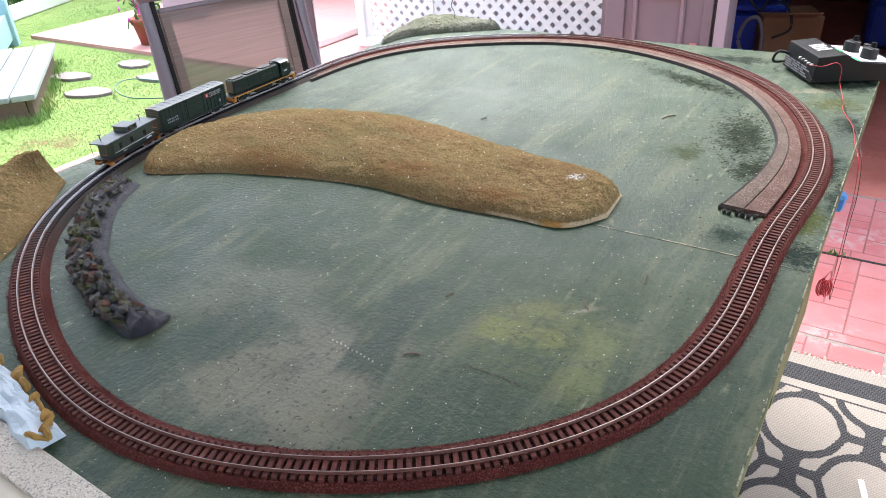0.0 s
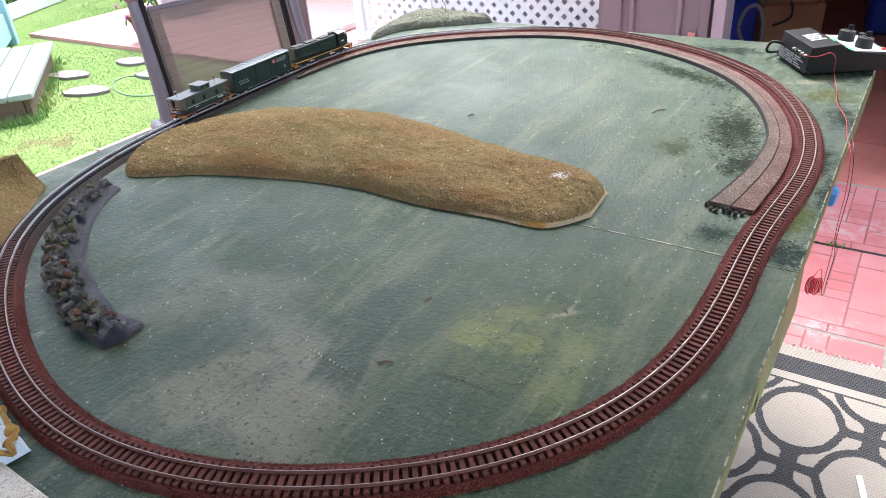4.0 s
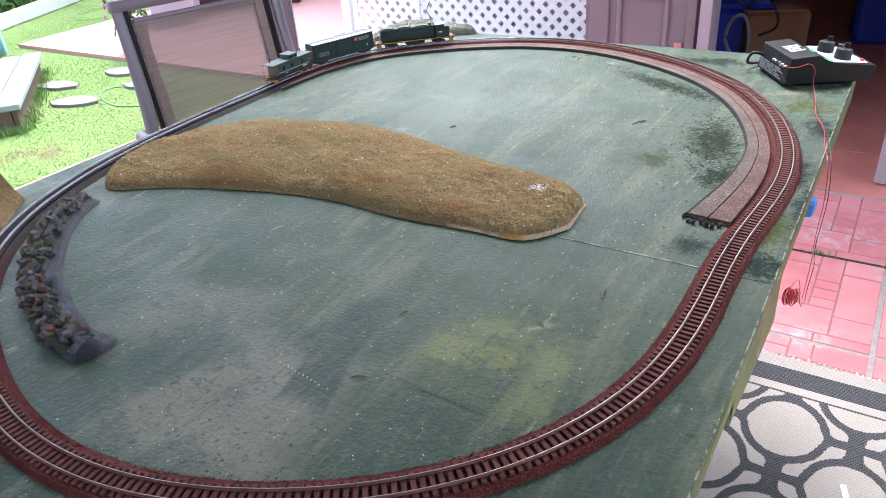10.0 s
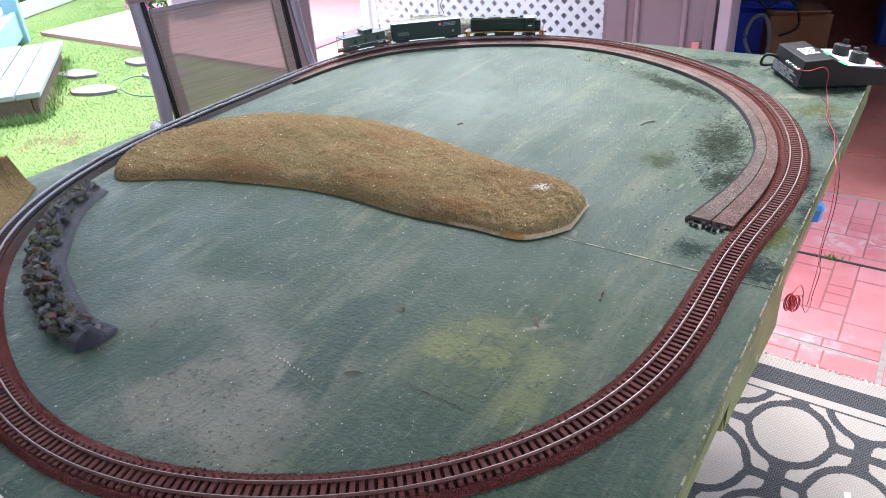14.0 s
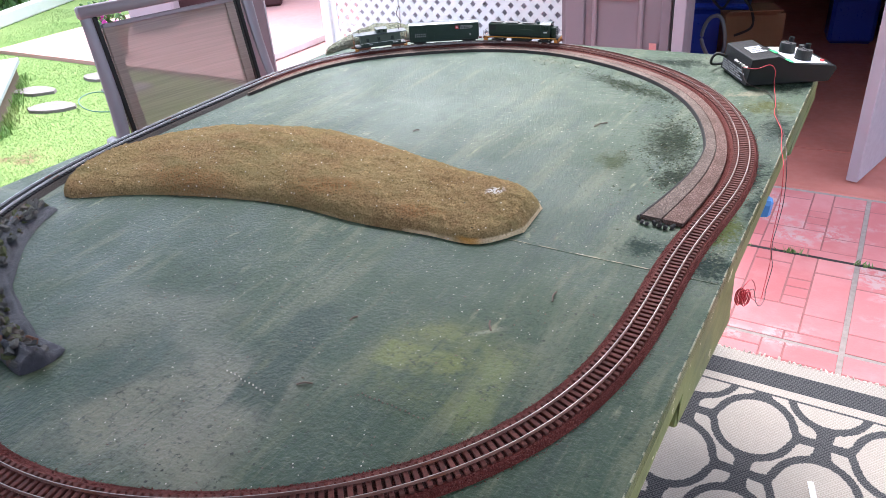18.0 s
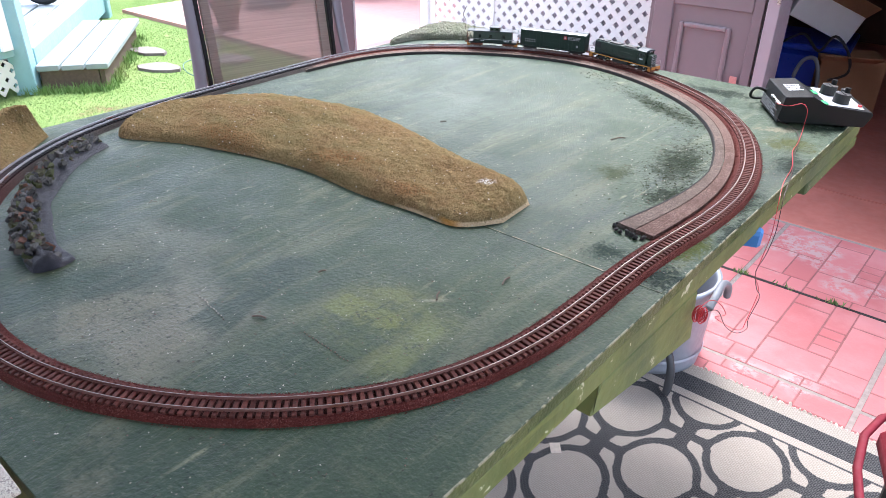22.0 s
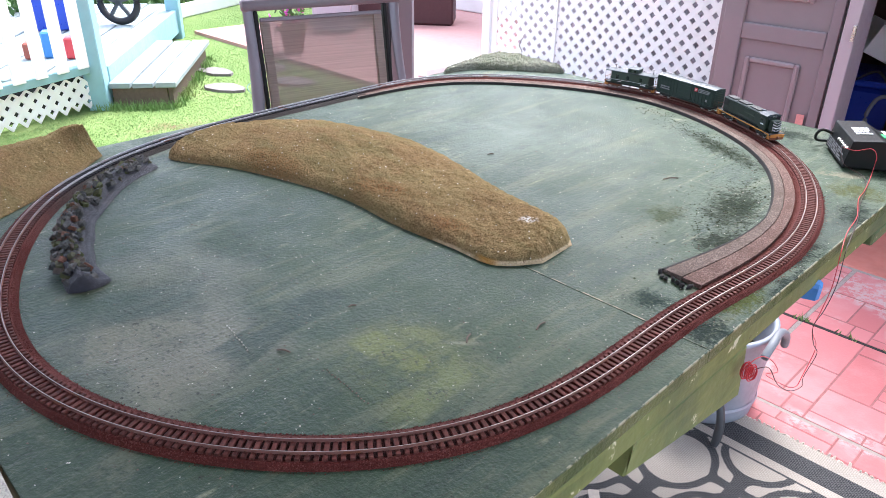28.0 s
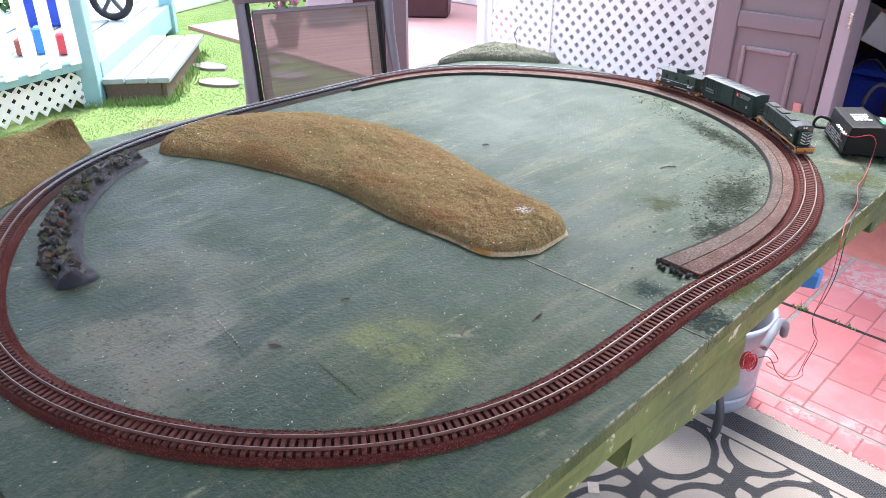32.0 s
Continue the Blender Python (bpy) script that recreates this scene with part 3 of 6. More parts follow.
MAROON = plain("dark_maroon_wood", (0.055, 0.018, 0.022), 0.5, vary=0.2, scale=9)
LILAC = plain("grey_lilac_panel", (0.36, 0.33, 0.37), 0.6, vary=0.08, scale=9)
BLUE_PLASTIC = plain("blue_plastic", (0.018, 0.055, 0.42), 0.35, vary=0.12, scale=9)
CARD = plain("brown_cardboard", (0.34, 0.19, 0.105), 0.85, vary=0.12, scale=20)
TERRACOTTA = plain("terracotta", (0.30, 0.08, 0.055), 0.75, vary=0.15, scale=20)
# grey for the added roof and wall that block light
BLOCK_GREY = plain("grey_light_block_boards", (0.20, 0.19, 0.19), 0.7, vary=0.12, scale=4)
SHED_WALL = plain("dark_shed_boards", (0.11, 0.055, 0.042), 0.8, vary=0.3, scale=6)
SHED_FLOOR = plain("worn_dark_red_floor_paint", (0.54, 0.19, 0.15), 0.5, vary=0.30, scale=5, bump=0.2)
STONE = plain("pale_flagstone", (0.175, 0.150, 0.145), 0.85, vary=0.15, scale=14, bump=0.5, dist=0.006)
CREAM = plain("cream_board", (0.66, 0.60, 0.48), 0.7, vary=0.12, scale=12)
FOAM = plain("pale_blue_foam", (0.55, 0.64, 0.70), 0.8, vary=0.12, scale=30, bump=0.4)
OCHRE = plain("ochre_flock", (0.36, 0.21, 0.055), 0.95, vary=0.4, scale=160, bump=0.8)
SPECKLE = make_ballast("speckled_sandy_edge", ((0.56, 0.52, 0.44), (0.66, 0.62, 0.53), (0.32, 0.28, 0.26)), 700.0)
LEAF = plain("hedge_leaf", (0.060, 0.130, 0.028), 0.6, vary=0.5, scale=20, bump=0)
PETAL = plain("magenta_petal", (0.50, 0.06, 0.36), 0.6, vary=0.2, bump=0)
TWIG = plain("dry_twig", (0.14, 0.10, 0.075), 0.9, vary=0.3, scale=60)
CUSHION = plain("crimson_cushion_fabric", (0.22, 0.008, 0.025), 0.75, vary=0.18, scale=14, bump=0.2)
HOSE = plain("green_hose", (0.04, 0.13, 0.095), 0.5, vary=0.15)
GREYHOSE = plain("grey_ribbed_hose", (0.20, 0.21, 0.23), 0.5, vary=0.2)
LOCO_GREEN = plain("dark_green_loco_paint", (0.011, 0.024, 0.017), 0.42, vary=0.12, scale=200, bump=0)
CAR_GREEN = plain("mid_green_car_paint", (0.012, 0.029, 0.023), 0.5, vary=0.12, scale=200, bump=0)
CABOOSE_GREEN = plain("olive_green_paint", (0.046, 0.064, 0.050), 0.5, vary=0.12, scale=200, bump=0)
ROOF_DARK = plain("blue_black_roof", (0.040, 0.052, 0.062), 0.42, vary=0.15, scale=200, bump=0)
YELLOW = plain("orange_yellow_stripe", (0.55, 0.25, 0.03), 0.5, vary=0.08, bump=0)
ORANGE = plain("orange_rust_end", (0.46, 0.18, 0.030), 0.55, vary=0.15, scale=300, bump=0)
RUSTY = plain("rusty_brown", (0.16, 0.050, 0.025), 0.7, vary=0.2, scale=300, bump=0)
STEEL = plain("bright_wheel_steel", (0.62, 0.60, 0.58), 0.28, 0.9, vary=0.1, bump=0)
GLASS_DARK = plain("dark_window", (0.010, 0.012, 0.014), 0.12, vary=0.05, bump=0, spec=0.8)
ROCKS = []
for nm, c in (("slate_grey_rock", (0.064, 0.064, 0.062)), ("olive_rock", (0.092, 0.090, 0.050)), ("brown_rock", (0.090, 0.070, 0.056)), ("rust_rock", (0.150, 0.070, 0.046)), ("grey_rock", (0.125, 0.118, 0.110)), ("mossy_rock", (0.060, 0.068, 0.022))):
    ROCKS.append(plain(nm, c, 0.8, vary=0.65, scale=150, bump=1.0, dist=0.003, spec=0.3))
ROCK_BASE = plain("dark_plaster_base", (0.040, 0.040, 0.052), 0.5, vary=0.7, scale=110, bump=0.9, dist=0.005, spec=0.4)

# ---- building helpers ----


def finish(bm, name, material, smooth=False):
    me = bpy.data.meshes.new(name)
    bmesh.ops.recalc_face_normals(bm, faces=bm.faces)
    bm.to_mesh(me)
    bm.free()
    for mm in material if isinstance(material, (list, tuple)) else (material,):
        me.materials.append(mm)
    if smooth:
        for p in me.polygons:
            p.use_smooth = True
    return me


def part(name, bm, material, parent, label="", smooth=False):
    """Links a bmesh as one mesh object under a thing or a part."""
    ob = new(name, finish(bm, name, material, smooth))
    ob.parent = parent
    return tagged(ob, label)


def thing(name, m, label, category, group="", kind=""):
    """An Empty at the base of a thing, to carry its parts."""
    ob = new(name)
    ob.empty_display_size = 0.02
    ob.matrix_basis = m
    return tagged(ob, label, category, group, kind)


def solid(name, bm, material, label, category, m=None, kind="", group="", smooth=False):
    ob = new(name, finish(bm, name, material, smooth))
    if m is not None:
        ob.matrix_basis = m
    return tagged(ob, label, category, group, kind)


def box(bm, x0, y0, z0, x1, y1, z1, m=None, bevel=0.0, mi=0):
    mt = Matrix.Translation(((x0 + x1) / 2, (y0 + y1) / 2, (z0 + z1) / 2)) @ Matrix.Diagonal((x1 - x0, y1 - y0, z1 - z0, 1))
    r = bmesh.ops.create_cube(bm, size=1.0, matrix=(m @ mt) if m is not None else mt)
    fs = {f for v in r["verts"] for f in v.link_faces}
    if bevel:
        es = list({e for f in fs for e in f.edges})
        b = bmesh.ops.bevel(bm, geom=es, offset=bevel, segments=1, affect="EDGES", profile=0.5)
        fs = {f for v in b["verts"] for f in v.link_faces} | {f for f in fs if f.is_valid}
    for f in fs:
        f.material_index = mi
    return bm


def boxed(x0, y0, z0, x1, y1, z1, m=None, bevel=0.0):
    return box(bmesh.new(), x0, y0, z0, x1, y1, z1, m, bevel)


def cyl(bm, r0, r1, h, m=None, seg=16):
    mt = Matrix.Translation((0, 0, h / 2))
    bmesh.ops.create_cone(bm, cap_ends=True, segments=seg, radius1=r0, radius2=r1, depth=h, matrix=(m @ mt) if m is not None else mt)
    return bm


def tube(points, radius, seg=6, closed=False, bm=None, flat=1.0):
    """A round (or flattened) tube along a smooth line through the points."""
    bm = bm or bmesh.new()
    pts = [Vector(p) for p in points]
    n = len(pts)
    line = []
    for i in range(n if closed else n - 1):
        p0, p1, p2, p3 = (pts[(i + k) % n] if closed else pts[min(max(i + k, 0), n - 1)] for k in (-1, 0, 1, 2))
        for k in range(6):
            t = k / 6
            line.append(0.5 * (2 * p1 + (p2 - p0) * t + (2 * p0 - 5 * p1 + 4 * p2 - p3) * t * t + (3 * p1 - p0 - 3 * p2 + p3) * t ** 3))
    if not closed:
        line.append(pts[-1])
    rings = []
    up = Vector((0, 0, 1))
    for i, p in enumerate(line):
        a, b = line[i - 1] if i or closed else p, line[(i + 1) % len(line)] if i + 1 < len(line) or closed else p
        d = (b - a).normalized()
        s = d.cross(up)
        s = s.normalized() if s.length > 0.05 else Vector((1, 0, 0))
        q = s.cross(d)
        rings.append([bm.verts.new(p + radius * (math.cos(2 * math.pi * k / seg) * s + flat * math.sin(2 * math.pi * k / seg) * q)) for k in range(seg)])
    m = len(rings)
    for i in range(m if closed else m - 1):
        for k in range(seg):
            bm.faces.new((rings[i][k], rings[(i + 1) % m][k], rings[(i + 1) % m][(k + 1) % seg], rings[i][(k + 1) % seg]))
    if not closed:
        bm.faces.new(rings[0])
        bm.faces.new(rings[-1])
    return bm


def lathe(profile, seg=24, bm=None):
    bm = bm or bmesh.new()
    rings = [[bm.verts.new((r * math.cos(2 * math.pi * k / seg), r * math.sin(2 * math.pi * k / seg), z)) for k in range(seg)] for r, z in profile]
    for a, b in zip(rings, rings[1:]):
        for k in range(seg):
            bm.faces.new((a[k], a[(k + 1) % seg], b[(k + 1) % seg], b[k]))
    return bm


def grid_mesh(bm, f, nu, nv, close_u=False):
    vs = [[bm.verts.new(f(i / nu, j / nv)) for j in range(nv + 1)] for i in range(nu + (0 if close_u else 1))]
    for i in range(nu):
        for j in range(nv):
            a, b = vs[i], vs[(i + 1) % len(vs)]
            bm.faces.new((a[j], b[j], b[j + 1], a[j + 1]))
    return bm


def spline(points, u):
    n = len(points) - 1
    i = min(int(u * n), n - 1)
    t = u * n - i
    p0, p1, p2, p3 = (Vector(points[min(max(i + k, 0), n)]) for k in (-1, 0, 1, 2))
    return 0.5 * (2 * p1 + (p2 - p0) * t + (2 * p0 - 5 * p1 + 4 * p2 - p3) * t * t + (3 * p1 - p0 - 3 * p2 + p3) * t ** 3)


def lump(bm, centre, size, rng, seg=1):
    """A rough stone: a jittered small icosphere."""
    r = bmesh.ops.create_icosphere(bm, subdivisions=seg, radius=1.0)
    e = Euler([rng.uniform(0, 6.28) for _ in range(3)]).to_matrix()
    for v in r["verts"]:
        p = v.co * rng.uniform(0.72, 1.12)
        v.co = Vector(centre) + e @ Vector((p.x * size[0], p.y * size[1], p.z * size[2]))
    return bm


# ---- plan numbers ----
TOP = 0.75
TX0, TX1, TY0, TY1, JOINT = -1.136, 0.0, 0.180, 1.745, 0.80

# The closed line of the track, as a rounded oval about its middle: radius by angle.
OVAL_MID = (-0.59, 0.965)
OVAL = [0.6364, 0.019, 0.0074, -0.0988, -0.0277, -0.002, 0.0034, -0.0113, 0.0109, 0.0013, 0.0026, -0.0003, 0.0034, -0.001, -0.0001, 0.0027, 0.002, 0.0001, 0.0006, -0.0002, -0.0008]
_a = math.pi - np.linspace(0, 2 * math.pi, 2881)
_r = np.full_like(_a, OVAL[0])
for _k in range(1, (len(OVAL) - 1) // 2 + 1):
    _r = _r + OVAL[2 * _k - 1] * np.cos(_k * _a) + OVAL[2 * _k] * np.sin(_k * _a)
LINE = np.column_stack([OVAL_MID[0] + _r * np.cos(_a), OVAL_MID[1] + _r * np.sin(_a)])
RUN = np.concatenate([[0], np.cumsum(np.hypot(*np.diff(LINE, axis=0).T))])
LOOP = float(RUN[-1])


def track_at(s, off=0.0):
    """The place on the track s metres along it clockwise from its left middle, off metres to the inside, and its heading."""
    s = s % LOOP
    x, y = float(np.interp(s, RUN, LINE[:, 0])), float(np.interp(s, RUN, LINE[:, 1]))
    a, b = (s - 0.004) % LOOP, (s + 0.004) % LOOP
    dx = float(np.interp(b, RUN, LINE[:, 0]) - np.interp(a, RUN, LINE[:, 0]))
    dy = float(np.interp(b, RUN, LINE[:, 1]) - np.interp(a, RUN, LINE[:, 1]))
    d = math.hypot(dx, dy)
    return x + off * dy / d, y - off * dx / d, math.atan2(dy, dx)


def sweep(profile, s0, s1, n, closed=False, offset=None, bm=None):
    """A strip with that cross-section (inward offset, height) along the track."""
    bm = bm or bmesh.new()
    rings = []
    for i in range(n if closed else n + 1):
        s = s0 + (s1 - s0) * i / n
        k = offset(i / n) if offset else None
        rings.append([bm.verts.new((*track_at(s, k(o) if k else o)[:2], z)) for o, z in profile])
    m = len(rings)
    for i in range(m if closed else m - 1):
        a, b = rings[i], rings[(i + 1) % m]
        for j in range(len(profile) - 1):
            bm.faces.new((a[j], a[j + 1], b[j + 1], b[j]))
    if not closed:
        bm.faces.new(rings[0])
        bm.faces.new(rings[-1])
    return bm


# ---- ground, patio, lawn ----
rng = random.Random(7)


def build_ground():
    bm = bmesh.new()
    for x0, x1 in ((-250, -40), (-40, -3.1), (-3.1, 4), (4, 250)):
        for y0, y1 in ((-250, -20), (-20, 3.19), (3.19, 30), (30, 250)):
            vs = [bm.verts.new(p) for p in ((x0, y0, -0.03), (x1, y0, -0.03), (x1, y1, -0.03), (x0, y1, -0.03))]
            bm.faces.new(vs)
    bmesh.ops.remove_doubles(bm, verts=bm.verts, dist=0.001)
    solid("ground", bm, SOIL, "green lawn ground with bare earth patches", "ground", kind="structure")
    slab = solid("patio", boxed(-3.06, -3.0, -0.2, 3.5, 9.0, -0.0022), GROUT, "red stamped paver patio with sandy joints", "patio", kind="structure")
    solid("patio_path", boxed(-6.0, 3.19, -0.2, -3.064, 9.0, -0.002), CONCRETE_PINK, "sunlit pink concrete patio beside the lawn", "patio", kind="structure")
    solid("expansion_joint", boxed(-3.05, 2.2735, -0.006, 3.4, 2.2865, -0.0008), CORKSIDE, "dark weedy gap between the patio slabs", "joint", kind="structure")
    return slab


PATIO = build_ground()


def build_lawn():
    """Blades of grass as short crossed strips over the part of the lawn in view."""
    r = random.Random(3)
    verts, faces = [], []
    for _ in range(330000):
        x, y = r.uniform(-8.5, -3.07), r.uniform(-0.6, 4.6)
        if x > -6.1 and y > 3.17:
            continue
        d = math.hypot(x, y)
        if r.random() > 4.5 / d:
            continue
        if noise.noise(Vector((x * 1.3, y * 1.3, 3.0))) > 0.42:
            continue
        h, w, a = r.uniform(0.005, 0.011), r.uniform(0.0012, 0.0024), r.uniform(0, 6.28)
        lx, ly = r.uniform(-0.014, 0.014), r.uniform(-0.014, 0.014)
        c, s = math.cos(a) * w, math.sin(a) * w
        k = len(verts)
        verts += [(x - c, y - s, -0.03), (x + c, y + s, -0.03), (x + lx, y + ly, -0.03 + h)]
        faces.append((k, k + 1, k + 2))
    ax, ay = Vector((-0.8, 0.6, 0)), Vector((-0.6, -0.8, 0))
    for _ in range(1100):
        if r.random() < 0.5:
            p = Vector((-4.16, 1.69, 0)) + ax * r.uniform(-0.03, 1.3) + ay * (-0.375 - abs(r.gauss(0, 0.03)))
        else:
            p = Vector((-4.16, 1.69, 0)) + ax * (-0.02 - abs(r.gauss(0, 0.03))) + ay * r.uniform(-0.40, 0.08)
        h, a = r.uniform(0.02, 0.065), r.uniform(0, 6.28)
        c, s = math.cos(a) * 0.003, math.sin(a) * 0.004
        k = len(verts)
        verts += [(p.x - c, p.y - s, -0.03), (p.x + c, p.y + s, -0.03), (p.x + r.uniform(-0.03, 0.03), p.y + r.uniform(-0.03, 0.03), -0.03 + h)]
        faces.append((k, k + 1, k + 2))
    me = bpy.data.meshes.new("grass")
    me.from_pydata(verts, [], faces)
    me.materials.append(GRASS)
    tagged(new("grass", me), "short bright green lawn grass", "grass", kind="stuff")


build_lawn()


def flagstone(x, y, rx, ry, turn):
    bm = bmesh.new()
    r = random.Random(int(x * 100))
    n = 11
    low, high = [], []
    for i in range(n):
        a = 2 * math.pi * i / n
        q = r.uniform(0.85, 1.12)
        low.append(bm.verts.new((rx * q * math.cos(a), ry * q * math.sin(a), -0.03)))
        high.append(bm.verts.new((rx * q * 0.95 * math.cos(a), ry * q * 0.95 * math.sin(a), 0.0)))
    bm.faces.new(high)
    bm.faces.new(low)
    for i in range(n):
        bm.faces.new((low[i], low[(i + 1) % n], high[(i + 1) % n], high[i]))
    solid("stepping_stone", bm, STONE, "pale flat stepping stone set in the lawn", "stone", pose(x, y, -0.012, 0, 0, turn), group="stepping stones across the lawn")


for x, y, rx, ry, tr in ((-4.10, 2.42, 0.15, 0.10, 20), (-4.55, 2.60, 0.15, 0.09, 10), (-3.95, 2.85, 0.17, 0.11, 40), (-4.40, 2.98, 0.15, 0.09, 0)):
    flagstone(x, y, rx, ry, tr)

def build_weeds():
    r = random.Random(19)
    verts, faces = [], []
    for x0, n in ((-0.30, 26), (-0.02, 30), (0.18, 18), (-0.17, 8), (0.42, 14)):
        for _ in range(n):
            x, y, a, h = x0 + r.gauss(0, 0.018), 2.281 + r.gauss(0, 0.006), r.uniform(0, 6.28), r.uniform(0.006, 0.022)
            c, s = 0.003 * math.cos(a), 0.003 * math.sin(a)
            k = len(verts)
            verts += [(x - c, y - s, -0.002), (x + c, y + s, -0.002), (x + r.uniform(-0.012, 0.012), y + r.uniform(-0.012, 0.012), h)]
            faces.append((k, k + 1, k + 2))
    me = bpy.data.meshes.new("weeds")
    me.from_pydata(verts, [], faces)
    me.materials.append(GRASS)
    tagged(new("weeds", me), "small green weeds in the patio gap", "weeds", kind="stuff")


build_weeds()
# Low white edging beam along the planting bed, and the hedge behind it.
beam_dir = math.degrees(math.atan2(0.90, -0.44))
bed = pose(-7.02, 3.80, -0.03, 0, 0, beam_dir)
solid("edging_beam", boxed(-3.2, -0.05, 0, 4.5, 0.05, 0.12, bevel=0.01), WHITE, "long white timber edging of a planting bed", "edging", bed)


def build_hedge():
    r = random.Random(11)
    verts, faces = [], []
    for _ in range(9000):
        u, v = r.uniform(-3.4, 4.5), 0.25 + abs(r.gauss(0, 0.7))
        z = r.uniform(0.0, 0.9) * (0.6 + 0.4 * math.sin(u * 3.1) * math.cos(u * 1.3))
        p = bed @ Vector((u, v + 0.1 * math.sin(u * 5), max(z, 0.02)))
        e = Euler((r.uniform(0, 6), r.uniform(0, 6), r.uniform(0, 6))).to_matrix()
        k = len(verts)
        q = r.uniform(0.03, 0.07)
        verts += [p + e @ Vector(w) for w in ((-q, 0, 0), (0, -q * 0.5, 0), (q, 0, 0), (0, q * 0.5, 0.01))]
        faces.append((k, k + 1, k + 2, k + 3))
    me = bpy.data.meshes.new("hedge")
    me.from_pydata(verts, [], faces)
    me.materials.append(LEAF)
    tagged(new("hedge", me), "leafy dark green bed plants behind the edging", "plants", kind="stuff")


build_hedge()
# Far hedge line that closes the garden.
bm = bmesh.new()
for i in range(60):
    a = radians(60 + i * 3.2)
    lump(bm, (22 * math.cos(a), 22 * math.sin(a), 0.8), (1.4, 1.4, 1.8), rng)
solid("far_hedge", bm, LEAF, "distant green garden hedge", "hedge", kind="structure")

# ---- deck with pickets and step ----
DECK = pose(-4.19, 1.65, 0, 0, 0, math.degrees(math.atan2(0.6, -0.8)))  # local x runs away along the step side, local y to the house side


SKIRT = pose(-4.19, 1.65, 0, 0, 0, math.degrees(math.atan2(-0.366, -0.93)))  # local y runs along the picket side


def build_deck():
    d = thing("deck", DECK, "low deck painted pale blue with white pickets and lattice skirt", "deck")
    H = 0.20
    rel = DECK.inverted() @ SKIRT
    for i in range(12):
        part("deck_board", boxed(-0.05 - 0.05 * i, -0.02 + i * 0.145, H - 0.03, 2.6, 0.110 + i * 0.145, H - 0.003 * (i % 2), bevel=0.004), DECK_WHITE, d)
    part("fascia", boxed(0.06, -0.060, 0.02, 2.3, -0.024, H + 0.01, bevel=0.004), PALE_BLUE, d)
    for m, h in ((Matrix(), 1.5), (Matrix.Translation((2.2, -0.03, 0)), 1.5), (rel @ Matrix.Translation((0, 0.80, 0)), 1.5), (rel @ Matrix.Translation((0, 1.55, 0)), 1.5)):
        part("post", boxed(-0.055, -0.055, -0.05, 0.055, 0.055, h, m, 0.006), PALE_BLUE, d)
    for y0, y1 in ((0.058, 0.742), (0.858, 1.492)):
        part("lower_rail", boxed(-0.03, y0, 0.195, 0.03, y1, 0.245, rel, 0.004), PALE_BLUE, d)
        n = 5
        for i in range(n):
            y = y0 + 0.012 + i * (y1 - y0 - 0.08) / (n - 0.6)
            part("picket", boxed(-0.05, y, 0.235, -0.032, y + 0.072, 1.25, rel, 0.003), WHITE, d)
        bm = lattice_bm(0.0, y0 - 0.02, 0.0, y1 + 0.02, -0.01, 0.19, 0.085, 0.036, True)
        bmesh.ops.transform(bm, matrix=rel, verts=bm.verts)
        part("lattice_skirt", bm, WHITE, d, "white diamond lattice panel")
    # black sheet in place of the shade below the boards
    part("skirt_shade_sheet", boxed(0.10, 0.0, 0.0, 0.12, 1.55, 0.165, rel), BLACK_MATT, d, "black sheet standing in for the shade under the deck")


def lattice_bm(x, y0, z_off, y1, z0, z1, pitch, strip, along_y):
    """Crossed diagonal strips as one sheet with square holes, set on their corners."""
    bm = bmesh.new()
    w, h, p = y1 - y0, z1 - z0, pitch / 2
    q = p - strip / math.sqrt(2)
    keep = {}

    def at(a, b, d):
        key = (round(a, 5), round(b, 5), d)
        if key not in keep:
            a, b = min(max(a, 0), w), min(max(b, 0), h)
            keep[key] = bm.verts.new((x + d, y0 + a, z0 + b) if along_y else (y0 + a, x + d, z0 + b))
        return keep[key]
    for j in range(int(h / p) + 1):
        for i in range(int(w / p) + 1):
            if (i + j) % 2 or not (0 <= i * p <= w and 0 <= j * p <= h):
                continue
            a, b = i * p, j * p
            out = [(a - p, b), (a, b - p), (a + p, b), (a, b + p)]
            hole = [(a - q, b), (a, b - q), (a + q, b), (a, b + q)]
            inner = q < a < w - q and q < b < h - q
            for k in range(4):
                m = (k + 1) % 4
                for d in (0.0, 0.008):
                    ring = [at(*out[k], d), at(*out[m], d), at(*hole[m], d), at(*hole[k], d)]
                    if len(set(ring)) == 4 and inner:
                        bm.faces.new(ring)
                if inner:
                    bm.faces.new((at(*hole[k], 0.0), at(*hole[m], 0.0), at(*hole[m], 0.008), at(*hole[k], 0.008)))
    return bm


build_deck()


def build_step():
    # a low platform of boards at the deck's side
    s = thing("deck_step", pose(-4.16, 1.69, 0, 0, 0, 143), "low worn whitish plank step beside the deck", "step")
    for i in range(3):
        part("plank", boxed(0.0, -0.395 + i * 0.132, 0.085, 1.30 - 0.012 * (i % 2), -0.274 + i * 0.132, 0.12 - 0.002 * (i % 2), bevel=0.005), DECK_WHITE, s)
    part("riser", boxed(0.03, -0.365, -0.03, 1.26, -0.34, 0.083), TWIG, s, "weathered brown riser board")
    part("riser", boxed(0.02, -0.335, -0.03, 0.045, -0.02, 0.083), TWIG, s)
    part("riser", boxed(1.25, -0.335, -0.03, 1.275, -0.02, 0.083), TWIG, s)


build_step()

